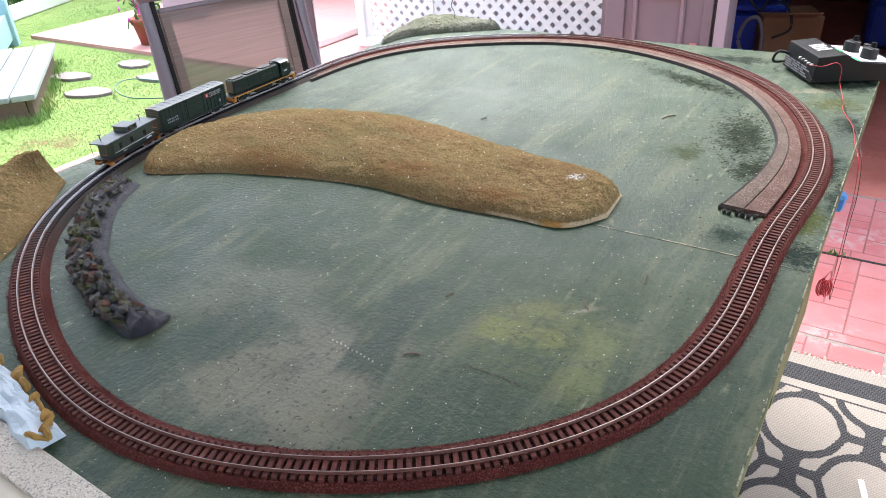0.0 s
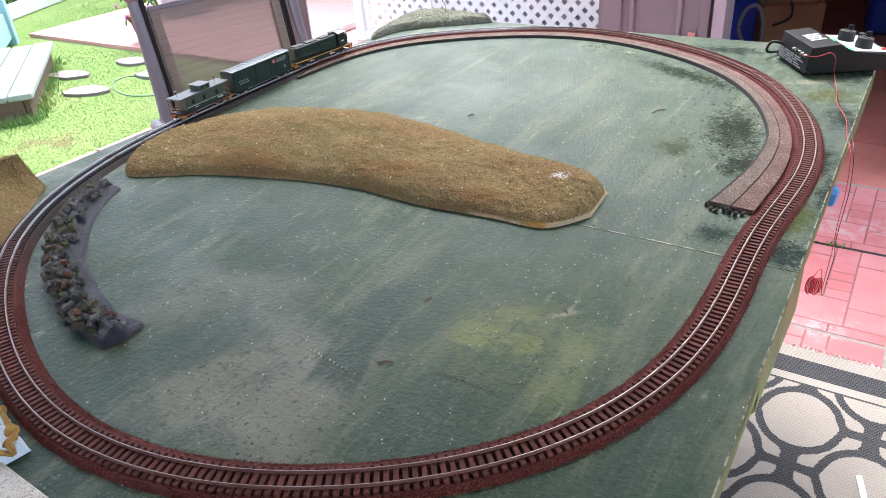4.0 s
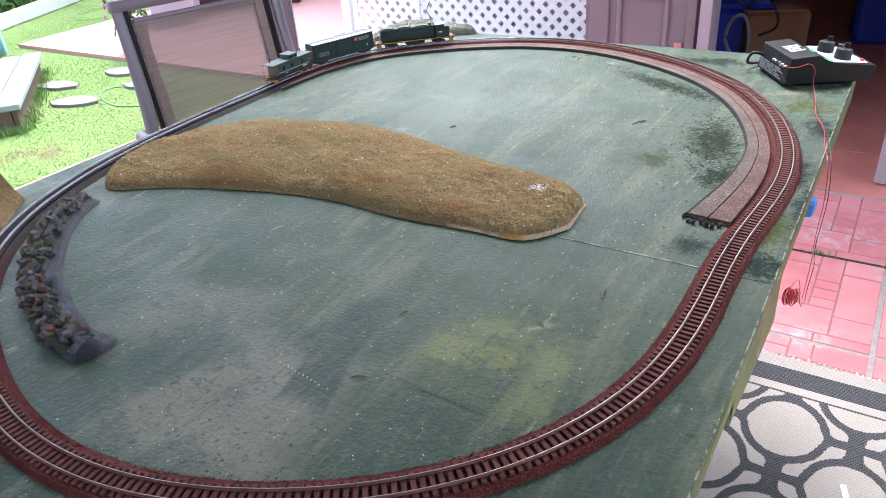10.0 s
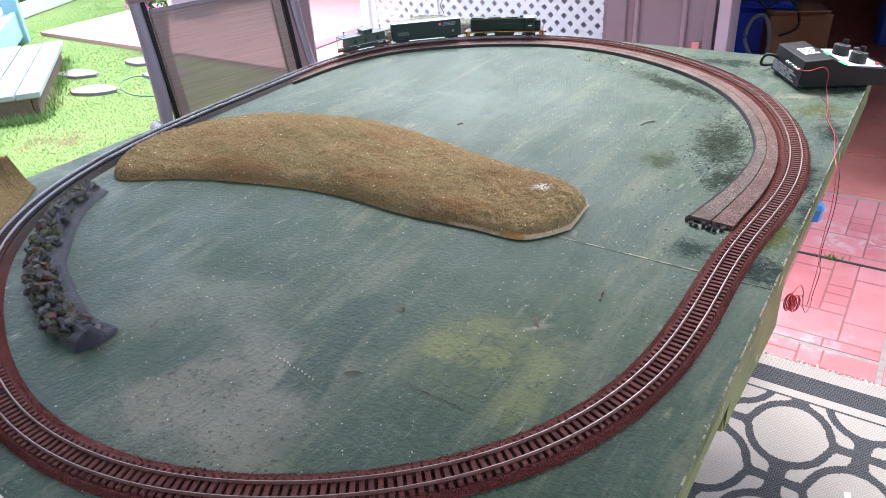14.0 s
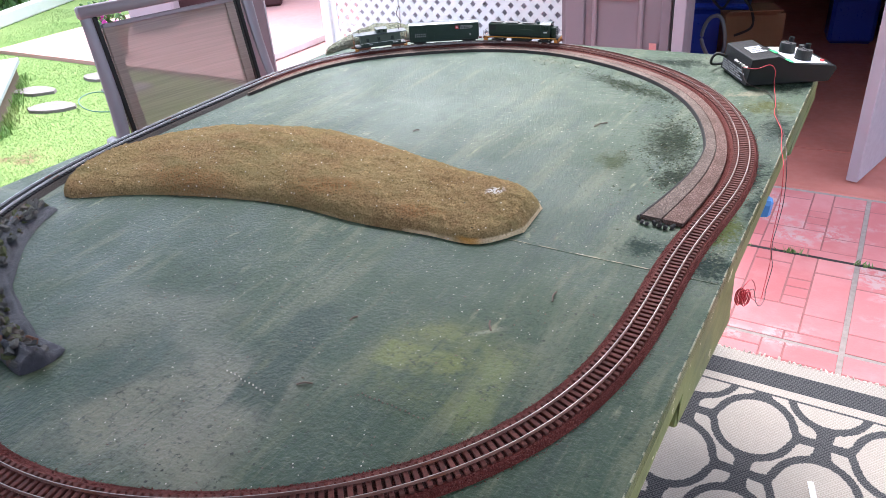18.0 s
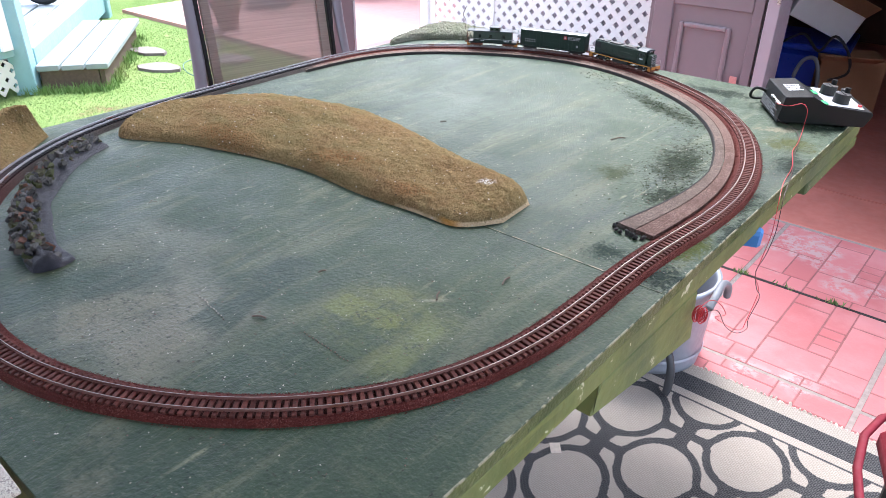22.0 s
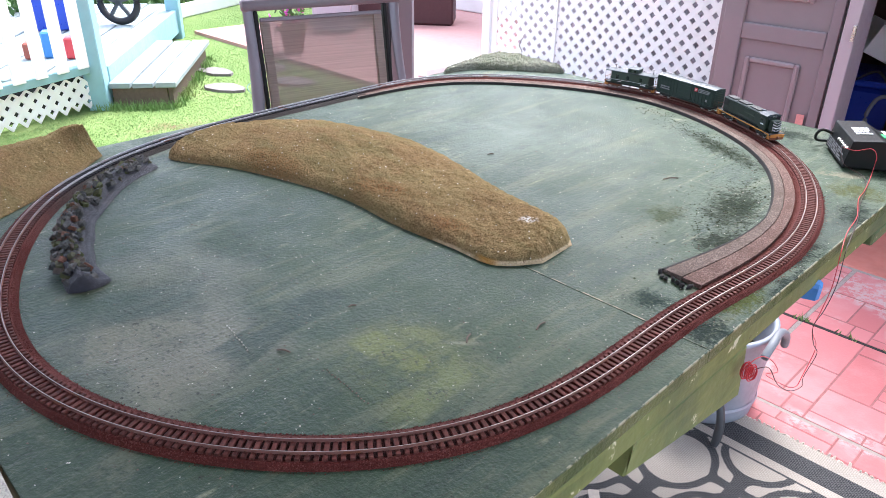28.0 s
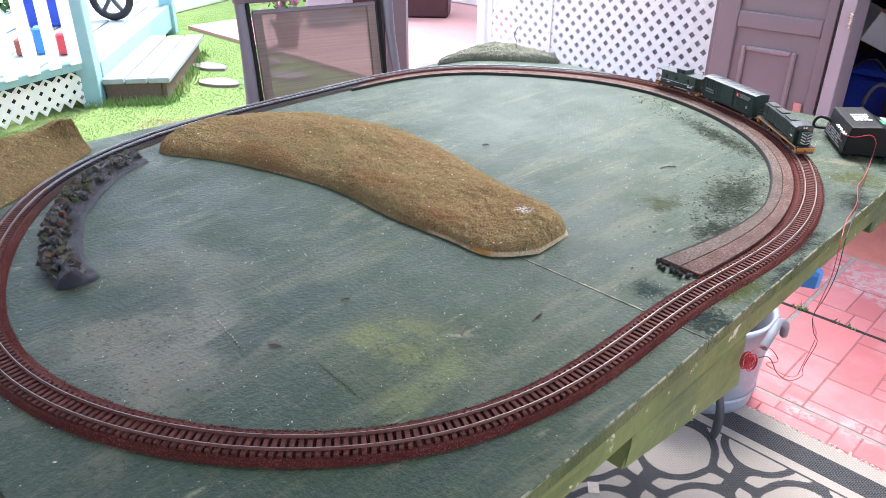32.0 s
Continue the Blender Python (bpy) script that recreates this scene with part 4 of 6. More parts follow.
# things on the deck behind the pickets
w = thing("cart_wheel", DECK @ pose(1.52, 0.22, 0.20, 0, 0, 82), "black spoked rubber cart wheel standing on the deck", "wheel")
bm = bmesh.new()
tube([(0.14 * math.cos(a), 0, 0.165 + 0.14 * math.sin(a)) for a in [k * math.pi / 6 for k in range(12)]], 0.027, 8, True, bm)
part("tyre", bm, BLACK_MATT, w, "black rubber tyre", True)
bm = bmesh.new()
for k in range(5):
    a = k * 2 * math.pi / 5
    box(bm, -0.012, -0.012, 0, 0.012, 0.012, 0.125, Matrix.Translation((0, 0, 0.165)) @ Matrix.Rotation(a, 4, "Y"))
part("spokes", bm, GRAPHITE, w)
for x, y, c, q, lab in ((1.40, 0.62, BLUE_PLASTIC, (0.25, 0.30, 0.32), "deep blue plastic tub on the deck"), (0.35, 0.22, LABEL_RED, (0.10, 0.07, 0.13), "red carton on the deck behind the pickets"), (0.38, 0.36, LABEL_BLUE, (0.10, 0.07, 0.16), "blue carton on the deck behind the pickets"), (0.35, 0.47, TERRACOTTA, (0.10, 0.06, 0.10), "brown pot-like carton on the deck")):
    solid("deck_box", boxed(-q[0] / 2, -q[1] / 2, 0, q[0] / 2, q[1] / 2, q[2], bevel=0.01), c, lab, "box", DECK @ pose(x, y, 0.20, 0, 0, 12))

# flower pot on the pink patio edge
p = thing("flower_pot", pose(-4.72, 3.38, 0, 0, 0, 0), "terracotta pot with magenta flowers on the pink patio", "flower pot")
part("pot", lathe([(0.001, 0), (0.075, 0), (0.105, 0.16), (0.118, 0.16), (0.118, 0.19), (0.10, 0.19), (0.09, 0.15), (0.001, 0.15)], 18), TERRACOTTA, p, "", True)
bm, bp = bmesh.new(), bmesh.new()
for _ in range(110):
    a, rr, z = rng.uniform(0, 6.28), rng.uniform(0, 0.17), rng.uniform(0.16, 0.38)
    lump(bm if rng.random() < 0.7 else bp, (rr * math.cos(a), rr * math.sin(a), z), (0.03, 0.018, 0.008), rng)
tagged(part("leaves", bm, LEAF, p), "small green leaves", kind="stuff")
tagged(part("petals", bp, PETAL, p), "magenta petals", kind="stuff")

# garden hose lying on the lawn
solid("garden_hose", tube([(-3.45, 2.55, -0.005), (-3.7, 2.42, 0.0), (-3.95, 2.5, 0.01), (-4.0, 2.66, 0.01), (-3.7, 2.75, 0.0), (-3.45, 2.9, 0.0)], 0.0035), HOSE, "thin green garden hose lying on the grass", "hose", smooth=True)
# ---- lattice screen, house corner, shed ----
LAT_Y = 3.90


def build_lattice_screen():
    s = thing("lattice_screen", pose(-3.16, LAT_Y, 0, 0, 0, 0), "tall white diamond lattice screen beside the shed", "lattice")
    part("lattice_panel", lattice_bm(0.0, 0.07, 0.0, 2.35, 0.03, 2.30, 0.082, 0.031, False), WHITE, s)
    part("edge_batten", boxed(0.07, -0.006, 0.06, 0.115, -0.001, 2.30), WHITE, s)
    part("post", boxed(0.0, -0.03, -0.005, 0.07, 0.05, 2.40, bevel=0.004), WHITE, s)
    part("seam_batten", boxed(0.60, -0.012, 0.02, 0.612, -0.002, 2.30), WHITE, s)
    part("bottom_rail", boxed(0.07, -0.03, 0.0, 1.9, 0.03, 0.06, bevel=0.004), WHITE, s)
    solid("wall_behind_lattice", boxed(-3.3, LAT_Y + 0.55, 0, -1.19, LAT_Y + 0.70, 2.6), LILAC, "grey shaded wall behind the lattice", "wall", kind="structure")
    solid("sill_beam", boxed(-3.46, 3.55, 0.0, -3.38, 4.5, 0.05, bevel=0.006), WHITE, "white sill strip on the patio", "sill", kind="structure")


build_lattice_screen()

SY = 3.20  # shed front


def build_shed():
    solid("wall_shed_front_left", boxed(-1.178, SY, 0, -1.156, SY + 0.10, 2.5), DOOR_PAINT, "mauve-grey painted shed front", "wall", kind="structure")
    solid("wall_shed_front_right", boxed(0.30, SY + 0.10, 0, 3.2, SY + 0.20, 2.5), DOOR_PAINT, "mauve-grey painted shed front", "wall", kind="structure")
    solid("wall_shed_lintel", boxed(-1.156, SY, 2.06, 0.30, SY + 0.10, 2.5), DOOR_PAINT, "mauve-grey painted lintel", "wall", kind="structure")
    solid("wall_shed_side", boxed(-1.178, SY + 0.101, 0, -1.10, 6.2, 2.5), SHED_WALL, "dark shed side wall", "wall", kind="structure")
    solid("wall_shed_east", boxed(3.1, SY + 0.20, 0, 3.2, 6.2, 2.5), SHED_WALL, "dark shed side wall", "wall", kind="structure")
    solid("wall_shed_back", boxed(-1.178, 6.201, 0, 3.2, 6.3, 2.5), SHED_WALL, "dark shed back wall", "wall", kind="structure")
    solid("ceiling_shed", boxed(-1.2, SY - 0.05, 2.5, 3.3, 6.4, 2.6), SHED_WALL, "dark shed roof underside", "ceiling", kind="structure")
    solid("floor_shed", boxed(-1.099, SY - 0.02, -0.05, 3.1, 6.2, 0.004), SHED_FLOOR, "worn dark red shed floor", "floor", kind="structure")
    solid("threshold_slab", boxed(-1.6, 2.772, -0.05, 3.1, SY - 0.021, 0.002, bevel=0.003), SHED_FLOOR, "worn red painted slab before the shed", "floor", kind="structure")
    # closed left leaf: framed recess with an inner moulding
    d = thing("shed_door", pose(-1.153, SY - 0.01, 0.012, 0, 0, 0), "closed mauve-grey panelled shed door leaf", "door")
    part("leaf", boxed(0.0, 0.0, 0.0, 0.468, 0.04, 2.03, bevel=0.003), DOOR_PAINT, d)
    for nm, x0, z0, x1, z1 in (("stile", 0.0, 0.0, 0.088, 2.03), ("stile", 0.425, 0.0, 0.468, 2.03), ("rail", 0.0885, 0.0, 0.4245, 0.12), ("rail", 0.0885, 0.635, 0.4245, 0.70), ("rail", 0.0885, 1.28, 0.4245, 1.36), ("rail", 0.0885, 1.93, 0.4245, 2.03)):
        part(nm, boxed(x0, -0.014, z0, x1, 0.0, z1, bevel=0.004), DOOR_PAINT, d)
    for z0, z1 in ((0.17, 0.565), (0.80, 1.20), (1.45, 1.86)):
        bm = bmesh.new()
        x0, x1, t = 0.124, 0.350, 0.020
        for q in ((x0, z0, x0 + t, z1), (x1 - t, z0, x1, z1), (x0 + t, z0, x1 - t, z0 + t), (x0 + t, z1 - t, x1 - t, z1)):
            box(bm, q[0], -0.016, q[1], q[2], 0.0, q[3], bevel=0.005)
        part("moulding", bm, DOOR_LIT, d)
    part("stuck_label", boxed(0.385, -0.0165, 0.29, 0.415, -0.0142, 0.375), LABEL_PINK, d, "faded pink paper scrap")
    # jamb beside the opening
    j = thing("door_jamb", pose(-0.680, SY - 0.06, 0, 0, 0, 0), "light mauve door post beside the opening", "door frame", kind="structure")
    # solid black strip for the shade in the gap by the leaf
    part("post", boxed(0.0, 0.03, 0, 0.012, 0.14, 2.06, bevel=0.002), BLACK_MATT, j, "black strip standing in for the shaded door gap")
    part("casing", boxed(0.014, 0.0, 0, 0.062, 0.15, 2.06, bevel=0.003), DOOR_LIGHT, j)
    part("latch", boxed(0.050, -0.012, 0.70, 0.062, -0.001, 0.76, bevel=0.002), STEEL, j, "small steel latch")
    # right leaf, swung open towards the patio
    r = thing("shed_door", pose(0.076, 2.878, 0.012, 0, 0, math.degrees(math.atan2(0.35, 0.094))), "open light mauve shed door leaf", "door")
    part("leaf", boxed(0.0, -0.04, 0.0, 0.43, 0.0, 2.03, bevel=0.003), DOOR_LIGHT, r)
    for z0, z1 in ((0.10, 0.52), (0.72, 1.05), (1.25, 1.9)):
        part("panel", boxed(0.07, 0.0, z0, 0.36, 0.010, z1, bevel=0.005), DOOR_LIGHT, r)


build_shed()


def build_shed_things():
    s = thing("storage_tub", pose(-0.90, 4.45, 0.004, 0, 0, 8), "deep blue plastic storage tub in the shed", "tub")
    part("body", boxed(-0.30, -0.22, 0, 0.30, 0.22, 0.30, bevel=0.025), BLUE_PLASTIC, s)
    part("rim", boxed(-0.32, -0.24, 0.302, 0.32, 0.24, 0.335, bevel=0.01), BLUE_PLASTIC, s)
    c = thing("cardboard_box", pose(-0.80, 4.40, 0.41, 0, 24, 28), "pale cardboard box lying on the blue tub", "box")
    part("carton", boxed(-0.17, -0.13, 0, 0.17, 0.13, 0.16, bevel=0.004), WHITE, c)
    part("flap", boxed(-0.17, -0.004, 0, 0.17, 0.0, 0.12, Matrix.Translation((0, -0.131, 0.155)) @ Matrix.Rotation(radians(55), 4, "X")), CARD, c, "raised flap")
    c = thing("cardboard_box", pose(-0.56, 4.32, 0.004, 0, 0, 22), "open brown cardboard box with a raised flap", "box")
    part("carton", boxed(-0.15, -0.14, 0, 0.15, 0.14, 0.30, bevel=0.004), CARD, c)
    part("flap", boxed(-0.13, -0.004, 0, 0.13, 0.0, 0.14, Matrix.Translation((-0.03, -0.141, 0.298)) @ Matrix.Rotation(radians(70), 4, "X")), CARD, c, "raised flap")
    solid("vacuum_hose", tube([(-0.69, 4.04, 0.10), (-0.735, 4.03, 0.20), (-0.71, 4.03, 0.30), (-0.655, 4.03, 0.32), (-0.62, 4.02, 0.24), (-0.62, 4.02, 0.14), (-0.66, 4.02, 0.06), (-0.60, 4.0, 0.022)], 0.010, 10), GREYHOSE, "grey ribbed vacuum hose leaning in the shed", "hose", smooth=True)
    solid("cable_tangle", tube([(-0.85, 4.10, 0.36), (-0.75, 4.09, 0.42), (-0.66, 4.08, 0.35), (-0.60, 4.08, 0.43), (-0.52, 4.07, 0.36), (-0.50, 4.06, 0.27), (-0.58, 4.06, 0.22)], 0.007, 6), BLACK_MATT, "tangled black cable over the boxes", "cable", smooth=True)
    b = thing("plastic_bin", pose(-0.10, 5.0, 0.004, 0, 0, 10), "blue plastic bin further back in the shed", "bin")
    part("body", boxed(-0.12, -0.12, 0, 0.12, 0.12, 0.26, bevel=0.02), BLUE_PLASTIC, b)
    part("rim", boxed(-0.13, -0.13, 0.262, 0.13, 0.13, 0.28, bevel=0.008), BLUE_PLASTIC, b)
    k = thing("shelf_unit", pose(0.9, 5.9, 0.004), "dark shelf unit at the back of the shed", "shelf")
    for z in (0.3, 0.8, 1.3):
        part("shelf", boxed(-0.8, -0.2, z, 0.8, 0.2, z + 0.03), SHED_WALL, k)
    for x in (-0.835, 0.805):
        part("upright", boxed(x, -0.2, 0, x + 0.03, 0.2, 1.8), SHED_WALL, k)
    t = thing("rubber_tyre", pose(0.35, 5.3, 0.004), "black rubber tyre lying in the shed", "tyre")
    part("ring", tube([(0.25 * math.cos(q), 0.25 * math.sin(q), 0.08) for q in [g * math.pi / 5 for g in range(10)]], 0.08, 8, True), BLACK_MATT, t, "", True)


build_shed_things()

# house front far off beside the pink patio
hs = thing("house", pose(-5.6, 6.2, 0, 0, 0, 0), "white house front with a door sill", "house")
part("wall", boxed(-3.0, 0.0, 0.22, 3.9, 0.2, 3.2), WHITE, hs)
part("foundation", boxed(-3.0, -0.05, 0, 3.9, 0.2, 0.216), STONE, hs, "grey foundation strip")
part("door_sill", boxed(0.2, -0.35, 0.0, 1.4, -0.054, 0.14, bevel=0.01), WHITE, hs, "white door sill")

# ---- sling armchair and things behind it ----


def build_chair(m, label):
    c = thing("patio_armchair", m, label, "chair")
    back = Matrix.Translation((0, 0, 0.36)) @ Matrix.Rotation(radians(-10), 4, "X")
    # local x across; the sitter faces -y, the back leans to +y
    part("sling", grid_mesh(bmesh.new(), lambda u, v: back @ Vector(((u - 0.5) * 0.425, 0.012 * math.sin(math.pi * u), 0.02 + 0.435 * v)), 8, 10), SLING, c, "sheer grey-brown woven mesh back", True)
    part("seat_sling", grid_mesh(bmesh.new(), lambda u, v: Vector(((u - 0.5) * 0.425, -0.45 + 0.46 * v, 0.36 - 0.02 * math.sin(math.pi * u))), 8, 8), SLING, c, "woven mesh seat", True)
    part("top_hem", boxed(-0.212, -0.006, 0.449, 0.212, 0.010, 0.463, back, 0.003), ALU, c, "dark sling hem")
    for s, top in ((-1, 0.243), (1, 0.260)):
        part("sling_rail", boxed(s * 0.224 - 0.007, -0.010, 0, s * 0.224 + 0.007, 0.012, 0.485, back, 0.003), BLACKISH, c, "dark sling rail")
        part("side_band", boxed(s * 0.196 - 0.014, -0.004, 0.02, s * 0.196 + 0.014, 0.016, 0.45, back), SLING, c, "doubled mesh hem")
        bm = tube([back @ Vector(p) for p in ((s * top, 0.0, 0.505), (s * top, 0.0, 0.42), (s * (top + 0.003), 0.0, 0.32), (s * (top + 0.011), -0.005, 0.20), (s * (top + 0.026), -0.015, 0.08), (s * (top + 0.038), -0.02, -0.05), (s * 0.285, 0.03, -0.36))], 0.020, 10, flat=0.35)
        part("back_post", bm, CHAIR_BAND, c, "broad pale lilac back post", True)
        part("arm", tube([(s * 0.30, 0.0, 0.50), (s * 0.325, -0.2, 0.515), (s * 0.32, -0.42, 0.50), (s * 0.315, -0.46, 0.38), (s * 0.31, -0.45, 0.0)], 0.020, 8), ALU, c, "", True)
        part("seat_rail", boxed(s * 0.22 - 0.012, -0.46, 0.35, s * 0.22 + 0.012, 0.02, 0.38, bevel=0.003), BLACKISH, c)
    part("top_rail", boxed(-0.266, -0.012, 0.484, 0.284, 0.014, 0.520, back, 0.006), ALU, c, "", True)
    return c


build_chair(pose(-1.712, 1.558, 0, 0, 0, 74), "mauve-grey metal armchair with a sheer mesh sling back")
q = thing("tall_post", pose(-1.875, 2.005, 0, 0, 0, 40), "tall dark mauve-grey patio post", "post")
part("core", boxed(-0.035, -0.035, 0, 0.045, 0.035, 2.4, bevel=0.004), ALU, q)
# the post's shaded left side, built as a darker strip
part("shaded_side", boxed(-0.075, -0.02, 0, -0.037, 0.02, 2.4, bevel=0.004), GRAPHITE, q)
part("base_plate", boxed(-0.11, -0.09, 0.0005, 0.09, 0.09, 0.012, bevel=0.002), GRAPHITE, q)
solid("garden_bench", boxed(-0.55, -0.18, 0, 0.55, 0.18, 0.45, bevel=0.02), MAROON, "dark maroon garden storage bench on the pink patio", "bench", pose(-5.2, 4.9, 0, 0, 0, 40))
solid("planter_box", boxed(-0.18, -0.15, 0, 0.18, 0.15, 0.35, bevel=0.015), LILAC, "grey-lilac planter box on the pink patio", "planter", pose(-5.25, 4.2, 0, 0, 0, 40))

# unseen roof above and wall behind the viewer, added to block sky light
rf = thing("light_block_roof", pose(0, 0, 0), "unseen grey boarded roof added to shade the table", "roof", kind="structure")
part("deck", boxed(-1.93, -1.6, 2.42, 1.2, 2.1, 2.46), BLOCK_GREY, rf)
for i in range(8):
    part("rafter", boxed(-1.93, -1.5 + i * 0.44, 2.30, 1.2, -1.45 + i * 0.44, 2.418), BLOCK_GREY, rf)
hw = thing("wall_light_block", pose(0, -1.6, 0), "unseen grey board wall added to block light behind the viewer", "wall", kind="structure")
for i in range(16):
    part("clapboard", boxed(-1.9, -0.02, i * 0.15, 1.4, 0.006, i * 0.15 + 0.148, bevel=0.003), BLOCK_GREY, hw)

# ---- layout table ----


def build_table():
    t = thing("layout_table", pose(0, 0, 0), "green-painted plywood model railway table, chipped at the edges", "table")
    part("near_board", boxed(TX0, TY0, TOP - 0.018, TX1, JOINT - 0.0003, TOP, bevel=0.0007), GREEN, t, "near plywood board")
    part("far_board", boxed(TX0, JOINT + 0.0003, TOP - 0.018, TX1, TY1, TOP, bevel=0.0007), GREEN, t, "far plywood board")
    for x0, y0, x1, y1, z0 in ((TX1 - 0.040, TY0 + 0.01, TX1 - 0.0015, TY1 - 0.01, 0.698), (TX0 + 0.004, TY0 + 0.01, TX0 + 0.04, TY1 - 0.01, 0.655), (TX0 + 0.045, TY0 + 0.004, TX1 - 0.045, TY0 + 0.04, 0.655), (TX0 + 0.045, TY1 - 0.04, TX1 - 0.045, TY1 - 0.004, 0.655)):
        part("apron", boxed(x0, y0, z0, x1, y1, TOP - 0.0185, bevel=0.003), EDGE, t)
    # a second, lower apron board screwed on the outside
    bm = bmesh.new()
    ends = [[bm.verts.new((x, y, z)) for y, z in ((0.652, 0.657), (0.800, 0.634), (0.938, 0.610), (0.926, 0.697), (0.668, 0.697), (0.662, 0.676))] for x in (TX1 - 0.042, TX1 - 0.003)]
    for row in ends:
        bm.faces.new(row)
    for k in range(6):
        bm.faces.new((ends[0][k], ends[0][(k + 1) % 6], ends[1][(k + 1) % 6], ends[1][k]))
    bmesh.ops.bevel(bm, geom=list(bm.edges), offset=0.0025, segments=1, affect="EDGES", profile=0.5)
    part("splice_board", bm, EDGE, t, "mossy green splice board with a broken end")
    part("splice_board", boxed(TX1 - 0.042, 1.40, 0.672, TX1 - 0.002, TY1 - 0.012, 0.6965, bevel=0.003), EDGE, t, "chipped green splice board")
    part("bracket", boxed(TX1 - 0.078, 0.600, 0.625, TX1 - 0.045, 0.655, 0.697, bevel=0.006), STONE, t, "pale mottled bracket behind the apron")
    for x, y in ((-0.45, 0.66), (-0.62, 1.50), (TX0 + 0.15, 0.40), (TX0 + 0.15, 1.55)):
        part("leg", boxed(x - 0.02, y - 0.045, 0.008, x + 0.02, y + 0.045, TOP - 0.0185, bevel=0.004), WHITE, t, "white timber leg")
    return t


TABLE = build_table()


def scatter(name, label, cat, n, material, place, size, seed):
    r = random.Random(seed)
    verts, faces = [], []
    base = [(1, 0, -0.6), (-0.6, 0.9, -0.6), (-0.6, -0.9, -0.6), (0, 0, 0.8)]
    for _ in range(n):
        p = place(r)
        if p is None:
            continue
        q = r.uniform(*size)
        a = r.uniform(0, 6.28)
        c, s = math.cos(a) * q, math.sin(a) * q
        k = len(verts)
        st = r.uniform(0.6, 1.8)
        for vx, vy, vz in base:
            verts.append((p[0] + c * vx * st - s * vy, p[1] + s * vx * st + c * vy, p[2] + q * (vz + 0.6) * 0.7))
        faces += [(k, k + 1, k + 2), (k, k + 1, k + 3), (k + 1, k + 2, k + 3), (k + 2, k, k + 3)]
    me = bpy.data.meshes.new(name)
    me.from_pydata(verts, [], faces)
    me.materials.append(material)
    return tagged(new(name, me), label, cat, kind="stuff")


def inside_oval(x, y, margin=0.0):
    a = math.atan2(y - OVAL_MID[1], x - OVAL_MID[0])
    r = OVAL[0] + sum(OVAL[2 * k - 1] * math.cos(k * a) + OVAL[2 * k] * math.sin(k * a) for k in range(1, (len(OVAL) - 1) // 2 + 1))
    return math.hypot(x - OVAL_MID[0], y - OVAL_MID[1]) < r - margin


def on_table(r):
    x, y = r.uniform(TX0, TX1), r.uniform(TY0, TY1)
    return (x, y, TOP) if inside_oval(x, y, 0.03) or r.random() < 0.3 else None


# ---- track ----
ROAD, TIE_TOP, RAIL_TOP = TOP + 0.0055, TOP + 0.0087, TOP + 0.0117


def build_track():
    t = thing("railway_track", pose(0, 0, 0), "oval of model railway track on a red-brown ballasted roadbed", "railway track")
    z = TOP
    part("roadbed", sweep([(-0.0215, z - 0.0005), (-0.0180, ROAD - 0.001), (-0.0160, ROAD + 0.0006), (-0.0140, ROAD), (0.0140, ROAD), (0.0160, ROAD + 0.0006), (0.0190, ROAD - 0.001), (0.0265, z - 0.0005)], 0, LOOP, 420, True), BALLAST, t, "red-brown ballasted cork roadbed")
    part("centre_ballast", sweep([(-0.0136, ROAD - 0.0004), (-0.0130, ROAD + 0.0005), (0.0130, ROAD + 0.0005), (0.0136, ROAD - 0.0004)], 0, LOOP, 420, True), DARKBED, t, "ballast darkened for the shade between the ties")
    s_joint = float(RUN[int(np.argmin(np.hypot(LINE[:, 0] + 0.388, LINE[:, 1] - 0.255)))])
    for i in range(14):
        for o in (-0.0081, 0.0081):
            x, y, a = track_at(s_joint + LOOP * i / 14, o)
            m = Matrix.Translation((x, y, 0)) @ Matrix.Rotation(a, 4, "Z")
            part("rail_joiner", boxed(-0.0075, -0.0015, TIE_TOP + 0.0002, 0.0075, 0.0015, TIE_TOP + 0.0016, m, 0.0003), RUSTY, t, "rusty rail joiner")
    for o, lab in ((-0.0081, "outer_rail"), (0.0081, "inner_rail")):
        prof = [(-0.0011, TIE_TOP), (-0.0011, TIE_TOP + 0.0005), (-0.0003, TIE_TOP + 0.0008), (-0.0003, RAIL_TOP - 0.0009), (-0.0004, RAIL_TOP - 0.0006), (-0.0004, RAIL_TOP), (0.0004, RAIL_TOP), (0.0004, RAIL_TOP - 0.0006), (0.0003, RAIL_TOP - 0.0009), (0.0003, TIE_TOP + 0.0008), (0.0011, TIE_TOP + 0.0005), (0.0011, TIE_TOP)]
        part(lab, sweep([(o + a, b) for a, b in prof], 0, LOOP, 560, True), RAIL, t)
    return t


TRACK = build_track()
GRAINS = 21000


def grain_place(r):
    s = r.uniform(0, LOOP)
    inside = r.random() < 0.5
    o = r.uniform(0.0150, 0.0255) + abs(r.gauss(0, 0.0014)) if inside else -(r.uniform(0.0150, 0.0210) + abs(r.gauss(0, 0.0024)))
    x, y, _ = track_at(s, o)
    k = abs(o)
    if inside:
        zz = ROAD - 0.0006 if k < 0.0195 else max(TOP, ROAD - 0.0012 - (k - 0.0195) * 0.53)
    else:
        zz = ROAD - 0.0006 if k < 0.0185 else max(TOP, ROAD - 0.0006 - (k - 0.0182) * 1.0)
    return (x, y, zz)


scatter("ballast_grains", "loose red-brown ballast grains along the roadbed", "ballast", GRAINS, BALLAST, grain_place, (0.0003, 0.0008), 5)
